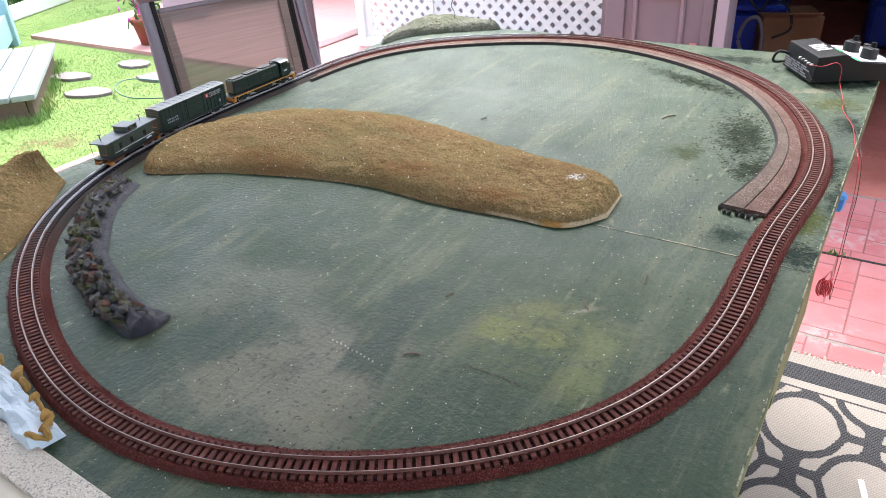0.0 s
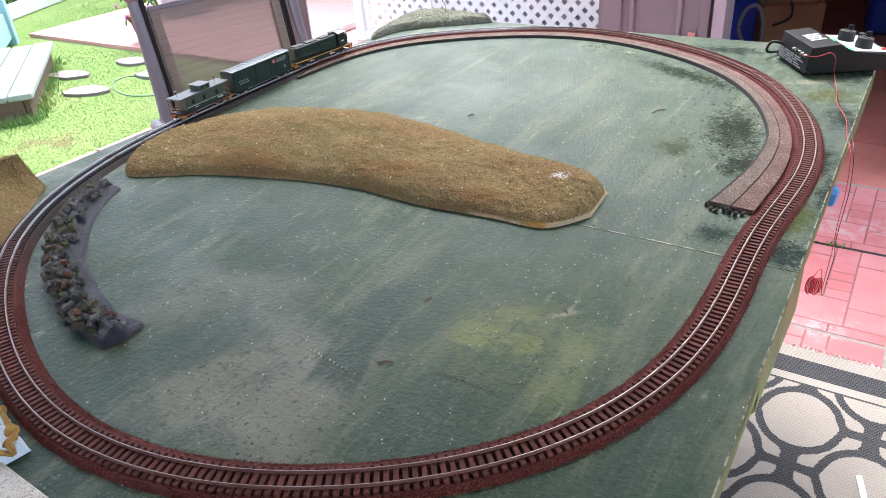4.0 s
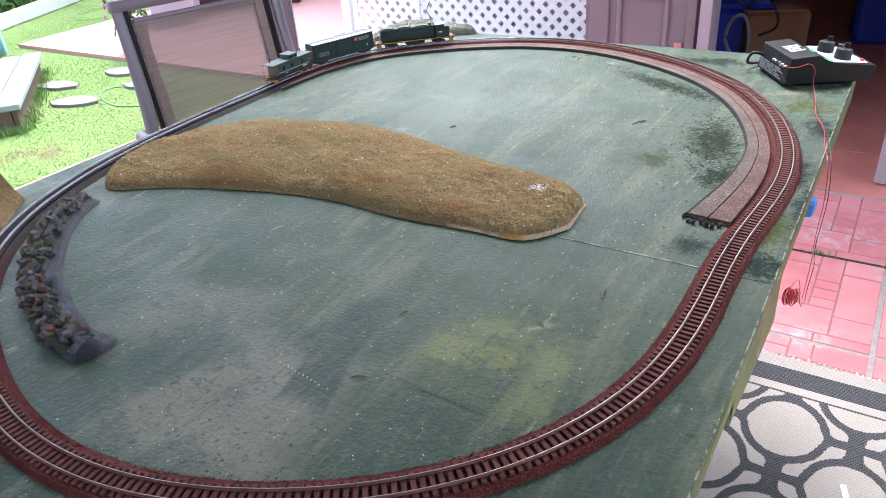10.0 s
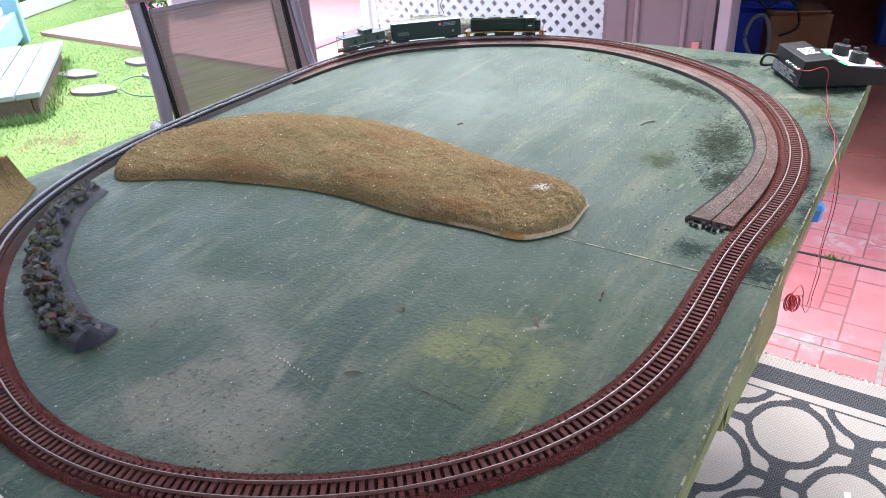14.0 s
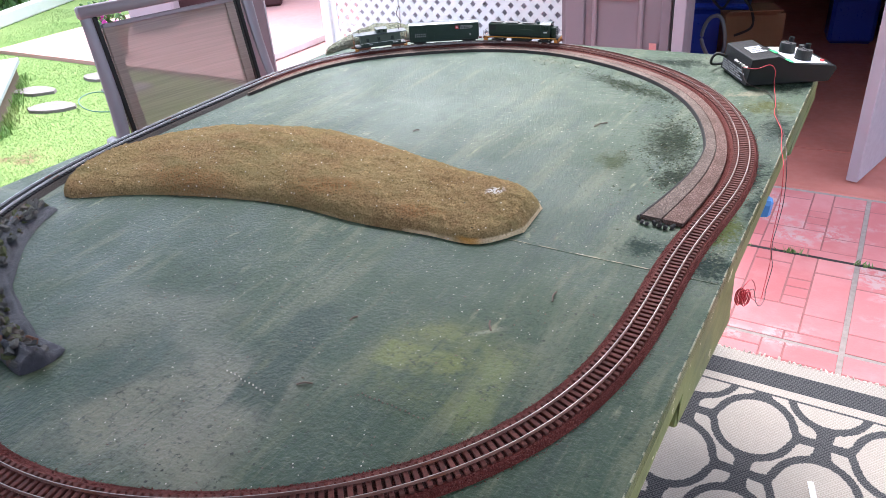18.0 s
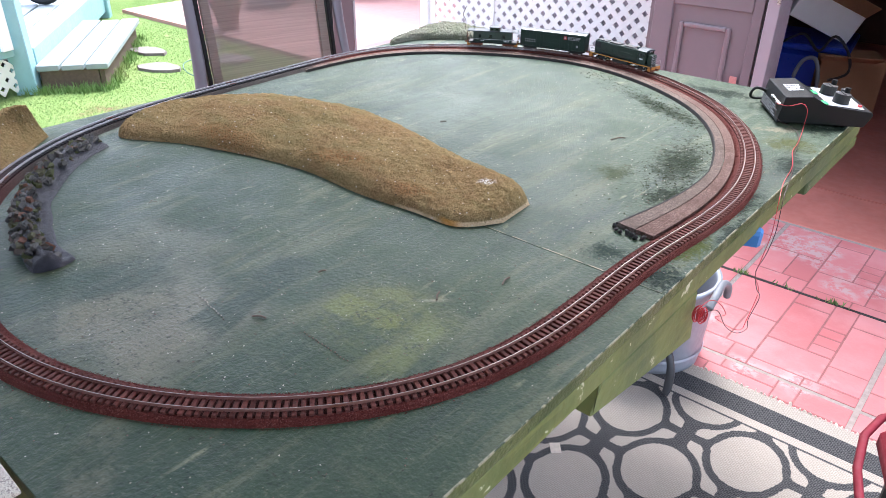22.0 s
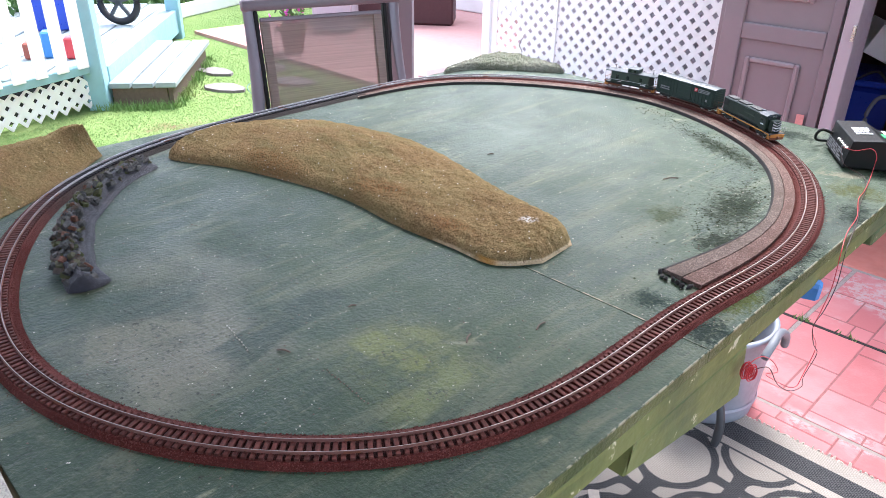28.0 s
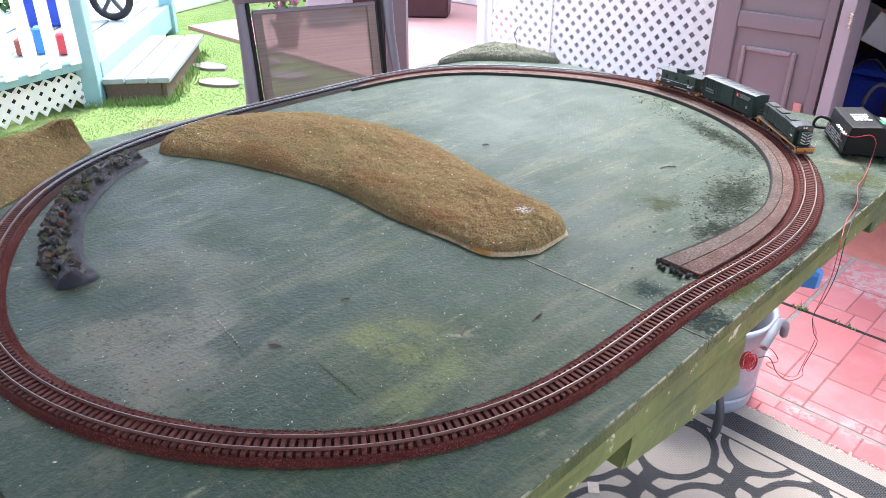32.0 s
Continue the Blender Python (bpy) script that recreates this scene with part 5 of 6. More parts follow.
scatter("table_debris", "pale chips and crumbs scattered on the green board", "debris", 3200, SPECKLE, on_table, (0.0003, 0.0011), 21)
scatter("table_debris", "dark moss crumbs scattered on the green board", "debris", 2000, TWIG, on_table, (0.0004, 0.0014), 22)


def moss_place(r):
    if r.random() < 0.5:
        x, y = r.gauss(-0.165, 0.045), r.gauss(1.20, 0.11)
    else:
        u = r.random()
        x, y = -0.22 - 0.36 * u + r.gauss(0, 0.015), 1.41 + 0.21 * u + r.gauss(0, 0.022)
    return (x, y, TOP) if inside_oval(x, y, 0.062) else None


scatter("moss_crumbs", "dark green dried moss crumbs by the gravel roadbed", "moss", 1100, plain("dried_moss", (0.030, 0.038, 0.014), 0.95, vary=0.5, scale=90), moss_place, (0.0004, 0.0019), 23)

# gravel siding roadbed: two strips inside the main line, open at both ends
S_A, S_B = 0.192, 2.124


def spur_width(u):
    """u runs from the left end to the right end: maps a unit offset to metres inside the main line."""
    inner = 0.036 + 0.022 * min(1, u / 0.25) + 0.026 * max(0.0, (u - 0.85) / 0.15)
    return lambda o: 0.0245 + (inner - 0.0245) * o


g = thing("siding_roadbed", pose(0, 0, 0), "unlaid pinkish-grey gravel roadbed strips beside the track", "roadbed")
for a, b, nm in ((0.0, 0.47, "outer_strip"), (0.50, 1.0, "inner_strip")):
    zt = TOP + 0.0062
    e = 0.07
    prof = [(a, TOP + 0.0002), (a, zt), (b - (e if b == 1.0 else 0.0), zt), (b, TOP + 0.0002)]
    part(nm, sweep(prof, S_A + (0.03 if nm == "outer_strip" else 0), S_B, 220, False, spur_width), SPUR_RED if nm == "outer_strip" else SPUR, g)
part("dark_side", sweep([(1.0, TOP + 0.0002), (0.945, TOP + 0.0060), (0.99, TOP + 0.0064), (1.05, TOP + 0.0002)], S_A, S_B, 220, False, spur_width), CORKSIDE, g, "dark painted roadbed edge")
x, y, a = track_at(S_B)
for k in range(7):
    o = 0.035 + 0.008 * k
    xx, yy, _ = track_at(S_B + 0.004 + rng.uniform(0, 0.012), o)
    part("end_crumb", lump(bmesh.new(), (xx, yy, TOP + 0.003), (0.006, 0.004, 0.003), rng), CORKSIDE, g)

# ---- hills and rocks ----


def mound(name, near, far, heights, material, label, seed, ramp=False, nu=200, nv=56, rough=0.0035):
    """A mound between a near and a far foot line; heights along it."""
    def f(u, v):
        a, b = spline(near, u), spline(far, u)
        p = a.lerp(b, v)
        h = spline([(q, 0, 0) for q in heights], u).x
        near_side = (1 - (1 - min(1.0, v / 0.20)) ** 2.2) ** 0.6
        far_side = (1 - max(0.0, (v - 0.55) / 0.45) ** 2) ** 0.7
        if ramp:
            near_side, far_side = 0.12 * min(1.0, v / 0.03) + 0.88 * min(1.0, v / 0.58), 1 - max(0.0, (v - 0.70) / 0.30) ** 3
        z = h * near_side * (0.72 + 0.28 * math.sin(math.pi * min(1.0, v / 0.62) / 2) ** 2) * far_side * min(1.0, (min(u, 1 - u) / 0.05)) ** 0.5
        n = noise.noise(Vector((p.x * 8 + seed, p.y * 8, 0))) * 0.22 + noise.noise(Vector((p.x * 26, p.y * 26 + seed, 1))) * 0.12
        n *= 0.35 if ramp else 1.0
        k = min(1.0, z / 0.01)
        return Vector((p.x, p.y, TOP + 0.0008 + z * (1 + n) + k * rough * (noise.noise(Vector((p.x * 120, p.y * 120, seed))) + 0.5 * noise.noise(Vector((p.x * 330, p.y * 330, seed))))))
    bm = grid_mesh(bmesh.new(), f, nu, nv)
    return solid(name, bm, material, label, "hill", smooth=True)


mound("model_hill", [(-1.022, 0.685), (-0.978, 0.645), (-0.865, 0.702), (-0.729, 0.744), (-0.610, 0.764), (-0.484, 0.759), (-0.373, 0.767), (-0.298, 0.772), (-0.256, 0.825)],
      [(-1.020, 0.705), (-1.042, 0.83), (-0.985, 0.960), (-0.850, 1.018), (-0.720, 1.030), (-0.580, 1.005), (-0.450, 0.965), (-0.325, 0.945), (-0.262, 0.900)],
      [0.018, 0.030, 0.035, 0.038, 0.037, 0.035, 0.033, 0.031, 0.027], FLOCK, "long low tan-brown flocked foam hill lying on the table", 3)
mound("model_hill", [(-0.86, 0.262), (-0.895, 0.325), (-0.950, 0.412), (-1.005, 0.480), (-1.048, 0.528), (-1.080, 0.562)],
      [(-0.93, 0.215), (-1.02, 0.235), (-1.085, 0.290), (-1.125, 0.375), (-1.131, 0.470), (-1.115, 0.552)],
      [0.030, 0.040, 0.047, 0.050, 0.051, 0.050, 0.049, 0.048, 0.050, 0.060, 0.058], FLOCK, "tan flocked foam hill outside the curve of the track", 9, True, rough=0.0018)
mound("model_hill", [(-1.118, 1.485), (-1.100, 1.580), (-1.030, 1.650), (-0.960, 1.700), (-0.905, 1.738)],
      [(-1.132, 1.500), (-1.132, 1.640), (-1.120, 1.735), (-1.05, 1.742), (-0.925, 1.743)],
      [0.014, 0.028, 0.032, 0.030, 0.022], FLOCK_GREY, "low grey-green flocked hill in the far corner of the table", 17, rough=0.003)
solid("twig_tree", tube([(-1.03, 1.70, TOP + 0.02), (-1.028, 1.70, TOP + 0.045), (-1.036, 1.698, TOP + 0.062), (-1.026, 1.70, TOP + 0.085)], 0.0011, 5), TWIG, "bare dry twig stuck in the grey-green hill", "twig")


def build_rocks():
    line = [(-0.598, 0.357), (-0.665, 0.364), (-0.735, 0.386), (-0.806, 0.418), (-0.875, 0.470), (-0.940, 0.537), (-0.978, 0.607)]
    t = thing("rock_ridge", pose(0, 0, 0), "curved ridge of stacked dark slate chips on a plaster base", "rocks")

    def side(u):
        a, b = spline([(*p, 0) for p in line], max(0, u - 0.01)), spline([(*p, 0) for p in line], min(1, u + 0.01))
        d = (b - a).normalized()
        return Vector((d.y, -d.x, 0))

    def f(u, v):
        p = spline([(*q, 0) for q in line], u)
        w = 0.0245 + 0.004 * noise.noise(Vector((u * 9, 0, 0)))
        w *= min(1, min(u, 1 - u) / 0.04 + 0.35)
        o = (v - 0.5) * 2 * w
        z = 0.022 * max(0, math.sin(math.pi * min(1, (1 - v) * 1.35))) ** 0.8 if v > 0.26 else 0.006
        return Vector((p.x, p.y, TOP + 0.0006 + z * (0.8 + 0.5 * noise.noise(Vector((u * 30, v * 6, 0)))) * (1 if 0 < v < 1 else 0) * min(1, min(u, 1 - u) / 0.03))) - side(u) * o
    part("plaster_base", grid_mesh(bmesh.new(), f, 60, 12), ROCK_BASE, t, "dark blue-grey plaster base", True)
    r = random.Random(31)

    def chip(centre, size, turn):
        """A flat, angular, split piece of slate."""
        bm = bmesh.new()
        n = r.choice((4, 5, 5, 6))
        low, high = [], []
        e = Euler((r.uniform(-0.75, 0.55), r.uniform(-0.5, 0.4), turn)).to_matrix()
        for q in range(n):
            a = 2 * math.pi * (q + r.uniform(-0.28, 0.28)) / n
            k, m = r.uniform(0.75, 1.15), r.uniform(0.65, 0.95)
            low.append(bm.verts.new(Vector(centre) + e @ Vector((size[0] * k * math.cos(a), size[1] * k * math.sin(a), -size[2]))))
            high.append(bm.verts.new(Vector(centre) + e @ Vector((size[0] * k * m * math.cos(a), size[1] * k * m * math.sin(a), size[2] * r.uniform(0.5, 1.3)))))
        bm.faces.new(high)
        bm.faces.new(low)
        for q in range(n):
            bm.faces.new((low[q], low[(q + 1) % n], high[(q + 1) % n], high[q]))
        return bm

    for k in range(300):
        big = k < 175
        u = r.uniform(0.05, 0.985)
        p = spline([(*q, 0) for q in line], u)
        d = spline([(*q, 0) for q in line], min(1, u + 0.02)) - spline([(*q, 0) for q in line], max(0, u - 0.02))
        o = r.uniform(-0.025, 0.009) if big else r.uniform(-0.027, 0.012)
        q = p + side(u) * o
        h = max(0.004, 0.029 - abs(o + 0.007) * 0.95) * min(1.0, 0.45 + u * 4) * (1.0 - 0.35 * max(0.0, u - 0.7) / 0.3)
        size = (r.uniform(0.0075, 0.0125), r.uniform(0.005, 0.008), r.uniform(0.0020, 0.0038)) if big else (r.uniform(0.003, 0.006), r.uniform(0.0025, 0.0045), r.uniform(0.0012, 0.0026))
        kind = r.random()
        pick = 0 if kind < 0.34 else 4 if kind < 0.52 else 2 if kind < 0.74 else 1 if kind < 0.84 else 5 if kind < 0.94 else 3
        part("stone", chip((q.x, q.y, TOP + h * (r.uniform(0.70, 1.0) if big else r.uniform(0.3, 1.05))), size, math.atan2(d.y, d.x) + r.uniform(-0.5, 0.5)), ROCKS[pick], t)


build_rocks()
# ---- controller and wires ----


def writing(parent, name, rows, material, x0, y0, w, h, m):
    """Unreadable print as plain bars in a local xy patch."""
    r = random.Random(len(name) * 7 + rows)
    bm = bmesh.new()
    for i in range(rows):
        x = x0
        while x < x0 + w * r.uniform(0.75, 1.0):
            q = min(r.uniform(0.12, 0.35) * w, x0 + w - x)
            box(bm, x, y0 + h * i / rows, 0.0001, x + q, y0 + h * (i + 0.62) / rows, 0.0004, m)
            x += q + 0.05 * w
    part(name, bm, material, parent)


def build_controller():
    m = pose(-0.111, 1.519, TOP + 0.001, 0, 0, 32)
    c = thing("power_controller", m, "black model railway power controller with two knobs", "controller")
    L, D = 0.172, 0.134
    prof = [(0.0, 0.004), (0.008, 0.054), (0.058, 0.057), (0.085, 0.040), (0.168, 0.032), (L, 0.026), (0.160, 0.002)]
    bm = bmesh.new()
    a = [bm.verts.new((x, 0.0, z)) for x, z in prof]
    b = [bm.verts.new((x, D, z)) for x, z in prof]
    bm.faces.new(a)
    bm.faces.new(b)
    for i in range(len(prof)):
        bm.faces.new((a[i], a[(i + 1) % len(prof)], b[(i + 1) % len(prof)], b[i]))
    bmesh.ops.bevel(bm, geom=list(bm.edges), offset=0.0018, segments=2, affect="EDGES", profile=0.5)
    part("case", bm, BLACKISH, c)
    slope = math.atan2(0.032 - 0.040, 0.168 - 0.085)
    top = Matrix.Translation((0.088, 0.0, 0.0402)) @ Matrix.Rotation(-slope, 4, "Y")
    part("panel", boxed(0.002, 0.008, 0.0002, 0.068, D - 0.006, 0.0012, top), LABEL_WHITE, c, "white printed control panel")
    part("green_strip", boxed(-0.006, 0.010, 0.0004, 0.004, 0.032, 0.0016, top), LABEL_GREEN, c)
    part("green_strip", boxed(-0.006, 0.078, 0.0004, 0.004, 0.102, 0.0016, top), LABEL_GREEN, c)
    for x, y, s in ((0.032, 0.036, 1.15), (0.024, 0.090, 1.15)):
        kn = part("knob", cyl(bmesh.new(), 0.0135 * s, 0.0125 * s, 0.018, top @ Matrix.Translation((x, y, 0.0014)), 22), BLACK_MATT, c, "fluted black knob")
        part("crank_peg", cyl(bmesh.new(), 0.0052, 0.0050, 0.027, top @ Matrix.Translation((x + 0.010, y + 0.011, 0.0014)), 14), BLACKISH, kn, "round finger peg")
        part("pointer", boxed(-0.0015, -0.012, 0.018, 0.0015, 0.012, 0.0195, top @ Matrix.Translation((x, y, 0.0014))), BLACK_MATT, kn)
    part("switch", boxed(0.048, 0.082, 0.0014, 0.058, 0.094, 0.016, top, 0.001), BLACK_MATT, c)
    part("indicator", boxed(0.060, 0.018, 0.0014, 0.066, 0.024, 0.005, top), LABEL_RED, c, "red indicator")
    cap = Matrix.Translation((0.010, 0.0, 0.0548)) @ Matrix.Rotation(-math.atan2(0.004, 0.05), 4, "Y")
    writing(c, "label_print", 4, LABEL_WHITE, 0.012, 0.040, 0.028, 0.046, cap)
    side = Matrix.Rotation(radians(90), 4, "X")
    for i in range(5):
        part("terminal", cyl(bmesh.new(), 0.0024, 0.0022, 0.005, Matrix.Translation((0.0055, 0.016 + i * 0.013, 0.036)) @ Matrix.Rotation(radians(-90), 4, "Y"), 8), STEEL, c, "brass terminal screw")
    lft = Matrix(((0, 0, -1, 0.0008), (-1, 0, 0, D), (0, 1, 0, 0), (0, 0, 0, 1)))
    writing(c, "side_print", 5, LABEL_GREY, 0.008, 0.008, 0.116, 0.022, lft)
    part("cord", tube([(0.006, D - 0.012, 0.030), (-0.014, D - 0.010, 0.036), (-0.022, D - 0.004, 0.024), (-0.014, D + 0.006, 0.010), (0.03, D + 0.03, 0.004)], 0.0028, 8), BLACK_MATT, c, "black power cord", True)
    return m


CM = build_controller()
p0 = CM @ Vector((-0.001, 0.018, 0.036))
red = [p0, CM @ Vector((0.012, -0.010, 0.040)), CM @ Vector((0.036, -0.012, 0.046)), CM @ Vector((0.047, -0.014, 0.034)), CM @ Vector((0.047, -0.016, 0.012)), (-0.052, 1.480, TOP + 0.006), (-0.043, 1.43, TOP + 0.003), (-0.037, 1.383, TOP + 0.003), (-0.014, 1.306, TOP + 0.003), (-0.003, 1.23, TOP + 0.003), (0.010, 1.175, TOP - 0.006), (0.015, 1.160, 0.697), (0.015, 1.140, 0.664), (0.016, 1.120, 0.640), (0.015, 1.170, 0.585), (0.015, 1.140, 0.545), (0.015, 1.125, 0.536), (0.015, 1.083, 0.557), (0.015, 1.013, 0.605), (0.015, 0.965, 0.641), (0.016, 1.010, 0.622), (0.015, 0.977, 0.656), (0.014, 0.93, 0.685), (0.008, 0.905, 0.680)]
solid("layout_wire", tube(red, 0.0006, 6), RED_WIRE, "thin red wire from the controller over the table edge", "wire", smooth=True)
dark = [CM @ Vector((-0.001, 0.031, 0.036)), CM @ Vector((0.0, -0.004, 0.012)), (-0.070, 1.505, TOP + 0.003), (-0.044, 1.44, TOP + 0.003), (-0.030, 1.37, TOP + 0.003), (-0.008, 1.29, TOP + 0.003), (0.012, 1.19, TOP - 0.004), (0.019, 1.165, 0.70), (0.019, 1.14, 0.668), (0.019, 1.106, 0.653), (0.019, 1.135, 0.61), (0.020, 1.165, 0.578), (0.019, 1.133, 0.552), (0.019, 1.140, 0.530), (0.019, 1.083, 0.552), (0.019, 1.013, 0.601), (0.018, 0.960, 0.655), (0.014, 0.916, 0.672)]
solid("layout_wire", tube(dark, 0.0006, 6), DARK_WIRE, "thin dark wire hanging over the table edge", "wire", smooth=True)

# bucket, coil of wire and chair foot under the table
b = thing("zinc_bucket", pose(-0.355, 1.705, 0.0, 0, 0, 0), "grey galvanised bucket standing on the patio", "bucket")
part("body", lathe([(0.001, 0.012), (0.126, 0.012), (0.130, 0.0), (0.134, 0.0), (0.137, 0.02), (0.149, 0.238), (0.154, 0.242), (0.154, 0.254), (0.143, 0.254), (0.141, 0.24), (0.128, 0.03), (0.001, 0.028)], 48), ZINC, b, "", True)
part("hoop", lathe([(0.1395, 0.040), (0.1430, 0.044), (0.1405, 0.051)], 48), ZINC, b)
part("handle", tube([(0.158, 0.075, 0.195), (0.162, 0.055, 0.235), (0.160, 0.010, 0.262), (0.166, -0.045, 0.255), (0.166, -0.080, 0.235)], 0.010, 8), GREYHOSE, b, "grey grip handle", True)
part("contents", lathe([(0.001, 0.15), (0.133, 0.15)], 24), BLACK_MATT, b, "dark bucket contents")
bm = bmesh.new()
rr = random.Random(6)
for k in range(7):
    tilt = rr.uniform(-0.5, 0.5)
    tube([(0.003 * math.cos(a) + 0.0018 * k - 0.006, (0.004 + 0.001 * (k % 3)) * math.cos(a) + 0.006 * tilt * math.sin(a), (0.010 + 0.002 * (k % 2)) * math.sin(a)) for a in [q * math.pi / 5 for q in range(10)]], 0.0008, 5, True, bm)
solid("wire_coil", bm, RED_WIRE, "small coil of red wire hanging below the table", "wire", kind="stuff", m= pose(0.013, 0.905, 0.674, 0, 0, 0))
solid("metal_foot", tube([(-0.262, 1.56, 0.13), (-0.240, 1.555, 0.115), (-0.224, 1.545, 0.075), (-0.220, 1.535, 0.03), (-0.222, 1.53, 0.012)], 0.011, 8, flat=0.7), GRAPHITE, "curved grey metal foot on the rug edge", "foot", smooth=True)
solid("spring_clamp", boxed(-0.016, -0.010, 0, 0.016, 0.010, 0.035, bevel=0.005), LABEL_BLUE, "blue plastic clamp under the table edge", "clamp", pose(-0.012, 1.150, 0.672, 20, 0, 20))

# pieces lying by the near edge
f = thing("foam_offcut", pose(-0.630, 0.209, TOP + 0.001, 0, 0, -11), "broken pale blue foam offcut with ochre flock", "foam")
part("foam", grid_mesh(bmesh.new(), lambda u, v: Vector((-0.10 + 0.195 * u, -0.018 + 0.034 * v + 0.005 * noise.noise(Vector((u * 8, v * 3, 1))), 0.012 + 0.007 * noise.noise(Vector((u * 9, v * 4, 2))) if 0 < v < 1 and 0 < u < 1 else 0.0)), 30, 8), FOAM, f)
for u, v, q in ((0.086, -0.004, 0.013), (0.080, 0.006, 0.012), (0.070, 0.010, 0.012), (0.088, 0.004, 0.010), (0.062, 0.012, 0.010), (0.0, 0.016, 0.010), (0.045, 0.014, 0.009), (0.03, 0.014, 0.010), (-0.02, 0.015, 0.012), (-0.06, 0.012, 0.013), (-0.09, 0.008, 0.012)):
    part("flock_patch", lump(bmesh.new(), (u, v, 0.008), (q, q * 0.7, 0.0035), rng, 2), OCHRE, f, "ochre flock crust")
e = thing("side_board", pose(-0.42, 0.176, 0, 0, 0, -2), "cream board with a speckled sandy edge against the table", "board")
part("board", boxed(-0.70, -0.055, 0.60, 0.16, -0.024, TOP, bevel=0.002), CREAM, e)
part("sandy_lip", boxed(-0.70, -0.031, TOP + 0.0006, 0.16, 0.004, TOP + 0.0050, bevel=0.001), SPECKLE, e, "speckled sandy lip")
part("white_ledge", boxed(-0.70, -0.080, 0.58, 0.16, -0.058, TOP - 0.010, bevel=0.002), WHITE, e, "white ledge")
part("stand", boxed(-0.72, -0.06, 0.0, 0.12, -0.02, 0.598), LILAC, e, "grey support below the board")

# twigs on the table
for x, y, a, l in ((-0.322, 0.455, 30, 0.016), (-0.345, 0.568, 70, 0.010), (-0.20, 0.62, 120, 0.018), (-0.60, 1.10, 60, 0.012), (-0.30, 1.24, 60, 0.03), (-0.16, 0.70, 100, 0.02)):
    solid("twig", tube([(-l / 2, 0, 0.0012), (0, l * 0.08, 0.002), (l / 2, 0, 0.0012)], 0.0011, 5), TWIG, "tiny dry twig lying on the green board", "twig", pose(x, y, TOP + 0.0002, 0, 0, a))

# trails of tiny crumbs left along scratches
for x0, y0, x1, y1, n_, mm, lab in ((-0.262, 0.469, -0.190, 0.466, 15, TWIG, "row of dark crumbs on the green board"), (-0.410, 0.437, -0.351, 0.428, 11, SPECKLE, "row of pale crumbs on the green board")):
    bm = bmesh.new()
    for k in range(n_):
        q = k / (n_ - 1)
        lump(bm, (x0 + (x1 - x0) * q, y0 + (y1 - y0) * q + rng.uniform(-0.001, 0.001), TOP + 0.0008), (0.0014, 0.0011, 0.0010), rng)
    solid("crumb_trail", bm, mm, lab, "debris", kind="stuff")

# ---- rug ----
RX0, RX1, RY0, RY1 = -1.6, 1.3, -0.6, RUG_END


def build_rug():
    r = thing("outdoor_rug", pose(0, 0, 0), "beige and charcoal woven outdoor rug with a lantern trellis pattern", "rug")
    part("weave", boxed(RX0, RY0, 0.0005, RX1, RY1, 0.006, bevel=0.001), RUG, r)
    fr = bmesh.new()
    rr = random.Random(2)
    x = RX0
    while x < RX1:
        lump(fr, (x, RY1 + rr.uniform(-0.003, 0.004), 0.004), (rr.uniform(0.006, 0.012), 0.005, 0.003), rr)
        x += 0.012
    part("fringe", fr, FRINGE, r, "knotted beige edge")


build_rug()
solid("paper_scrap", boxed(-0.006, -0.035, 0, 0.006, 0.035, 0.001), LABEL_WHITE, "thin white paper scrap on the rug", "paper", pose(0.16, 1.28, 0.0085, 0, 0, 15))
solid("paper_scrap", boxed(-0.012, -0.016, 0, 0.012, 0.016, 0.001), FRINGE, "pale scrap on the rug under the table", "paper", pose(-0.33, 1.19, 0.0085, 0, 0, 40))

# red cushioned stool beyond the table's near corner
c = thing("cushioned_stool", pose(0.50, 0.97, 0, 0, 0, 20), "crimson seat cushion on a dark metal stool", "stool")
bm = bmesh.new()
box(bm, -0.21, -0.21, 0.44, 0.21, 0.21, 0.53, bevel=0.035)
part("cushion", bm, CUSHION, c, "crimson piped cushion", True)
part("piping", tube([(-0.205, -0.205, 0.50), (0.205, -0.205, 0.50), (0.205, 0.205, 0.50), (-0.205, 0.205, 0.50)], 0.006, 6, True), CUSHION, c, "", True)
for x, y in ((-0.17, -0.17), (0.17, -0.17), (0.17, 0.17), (-0.17, 0.17)):
    part("leg", cyl(bmesh.new(), 0.012, 0.012, 0.432, Matrix.Translation((x, y, 0.008)), 10), GRAPHITE, c)

# ---- train ----
RT = RAIL_TOP


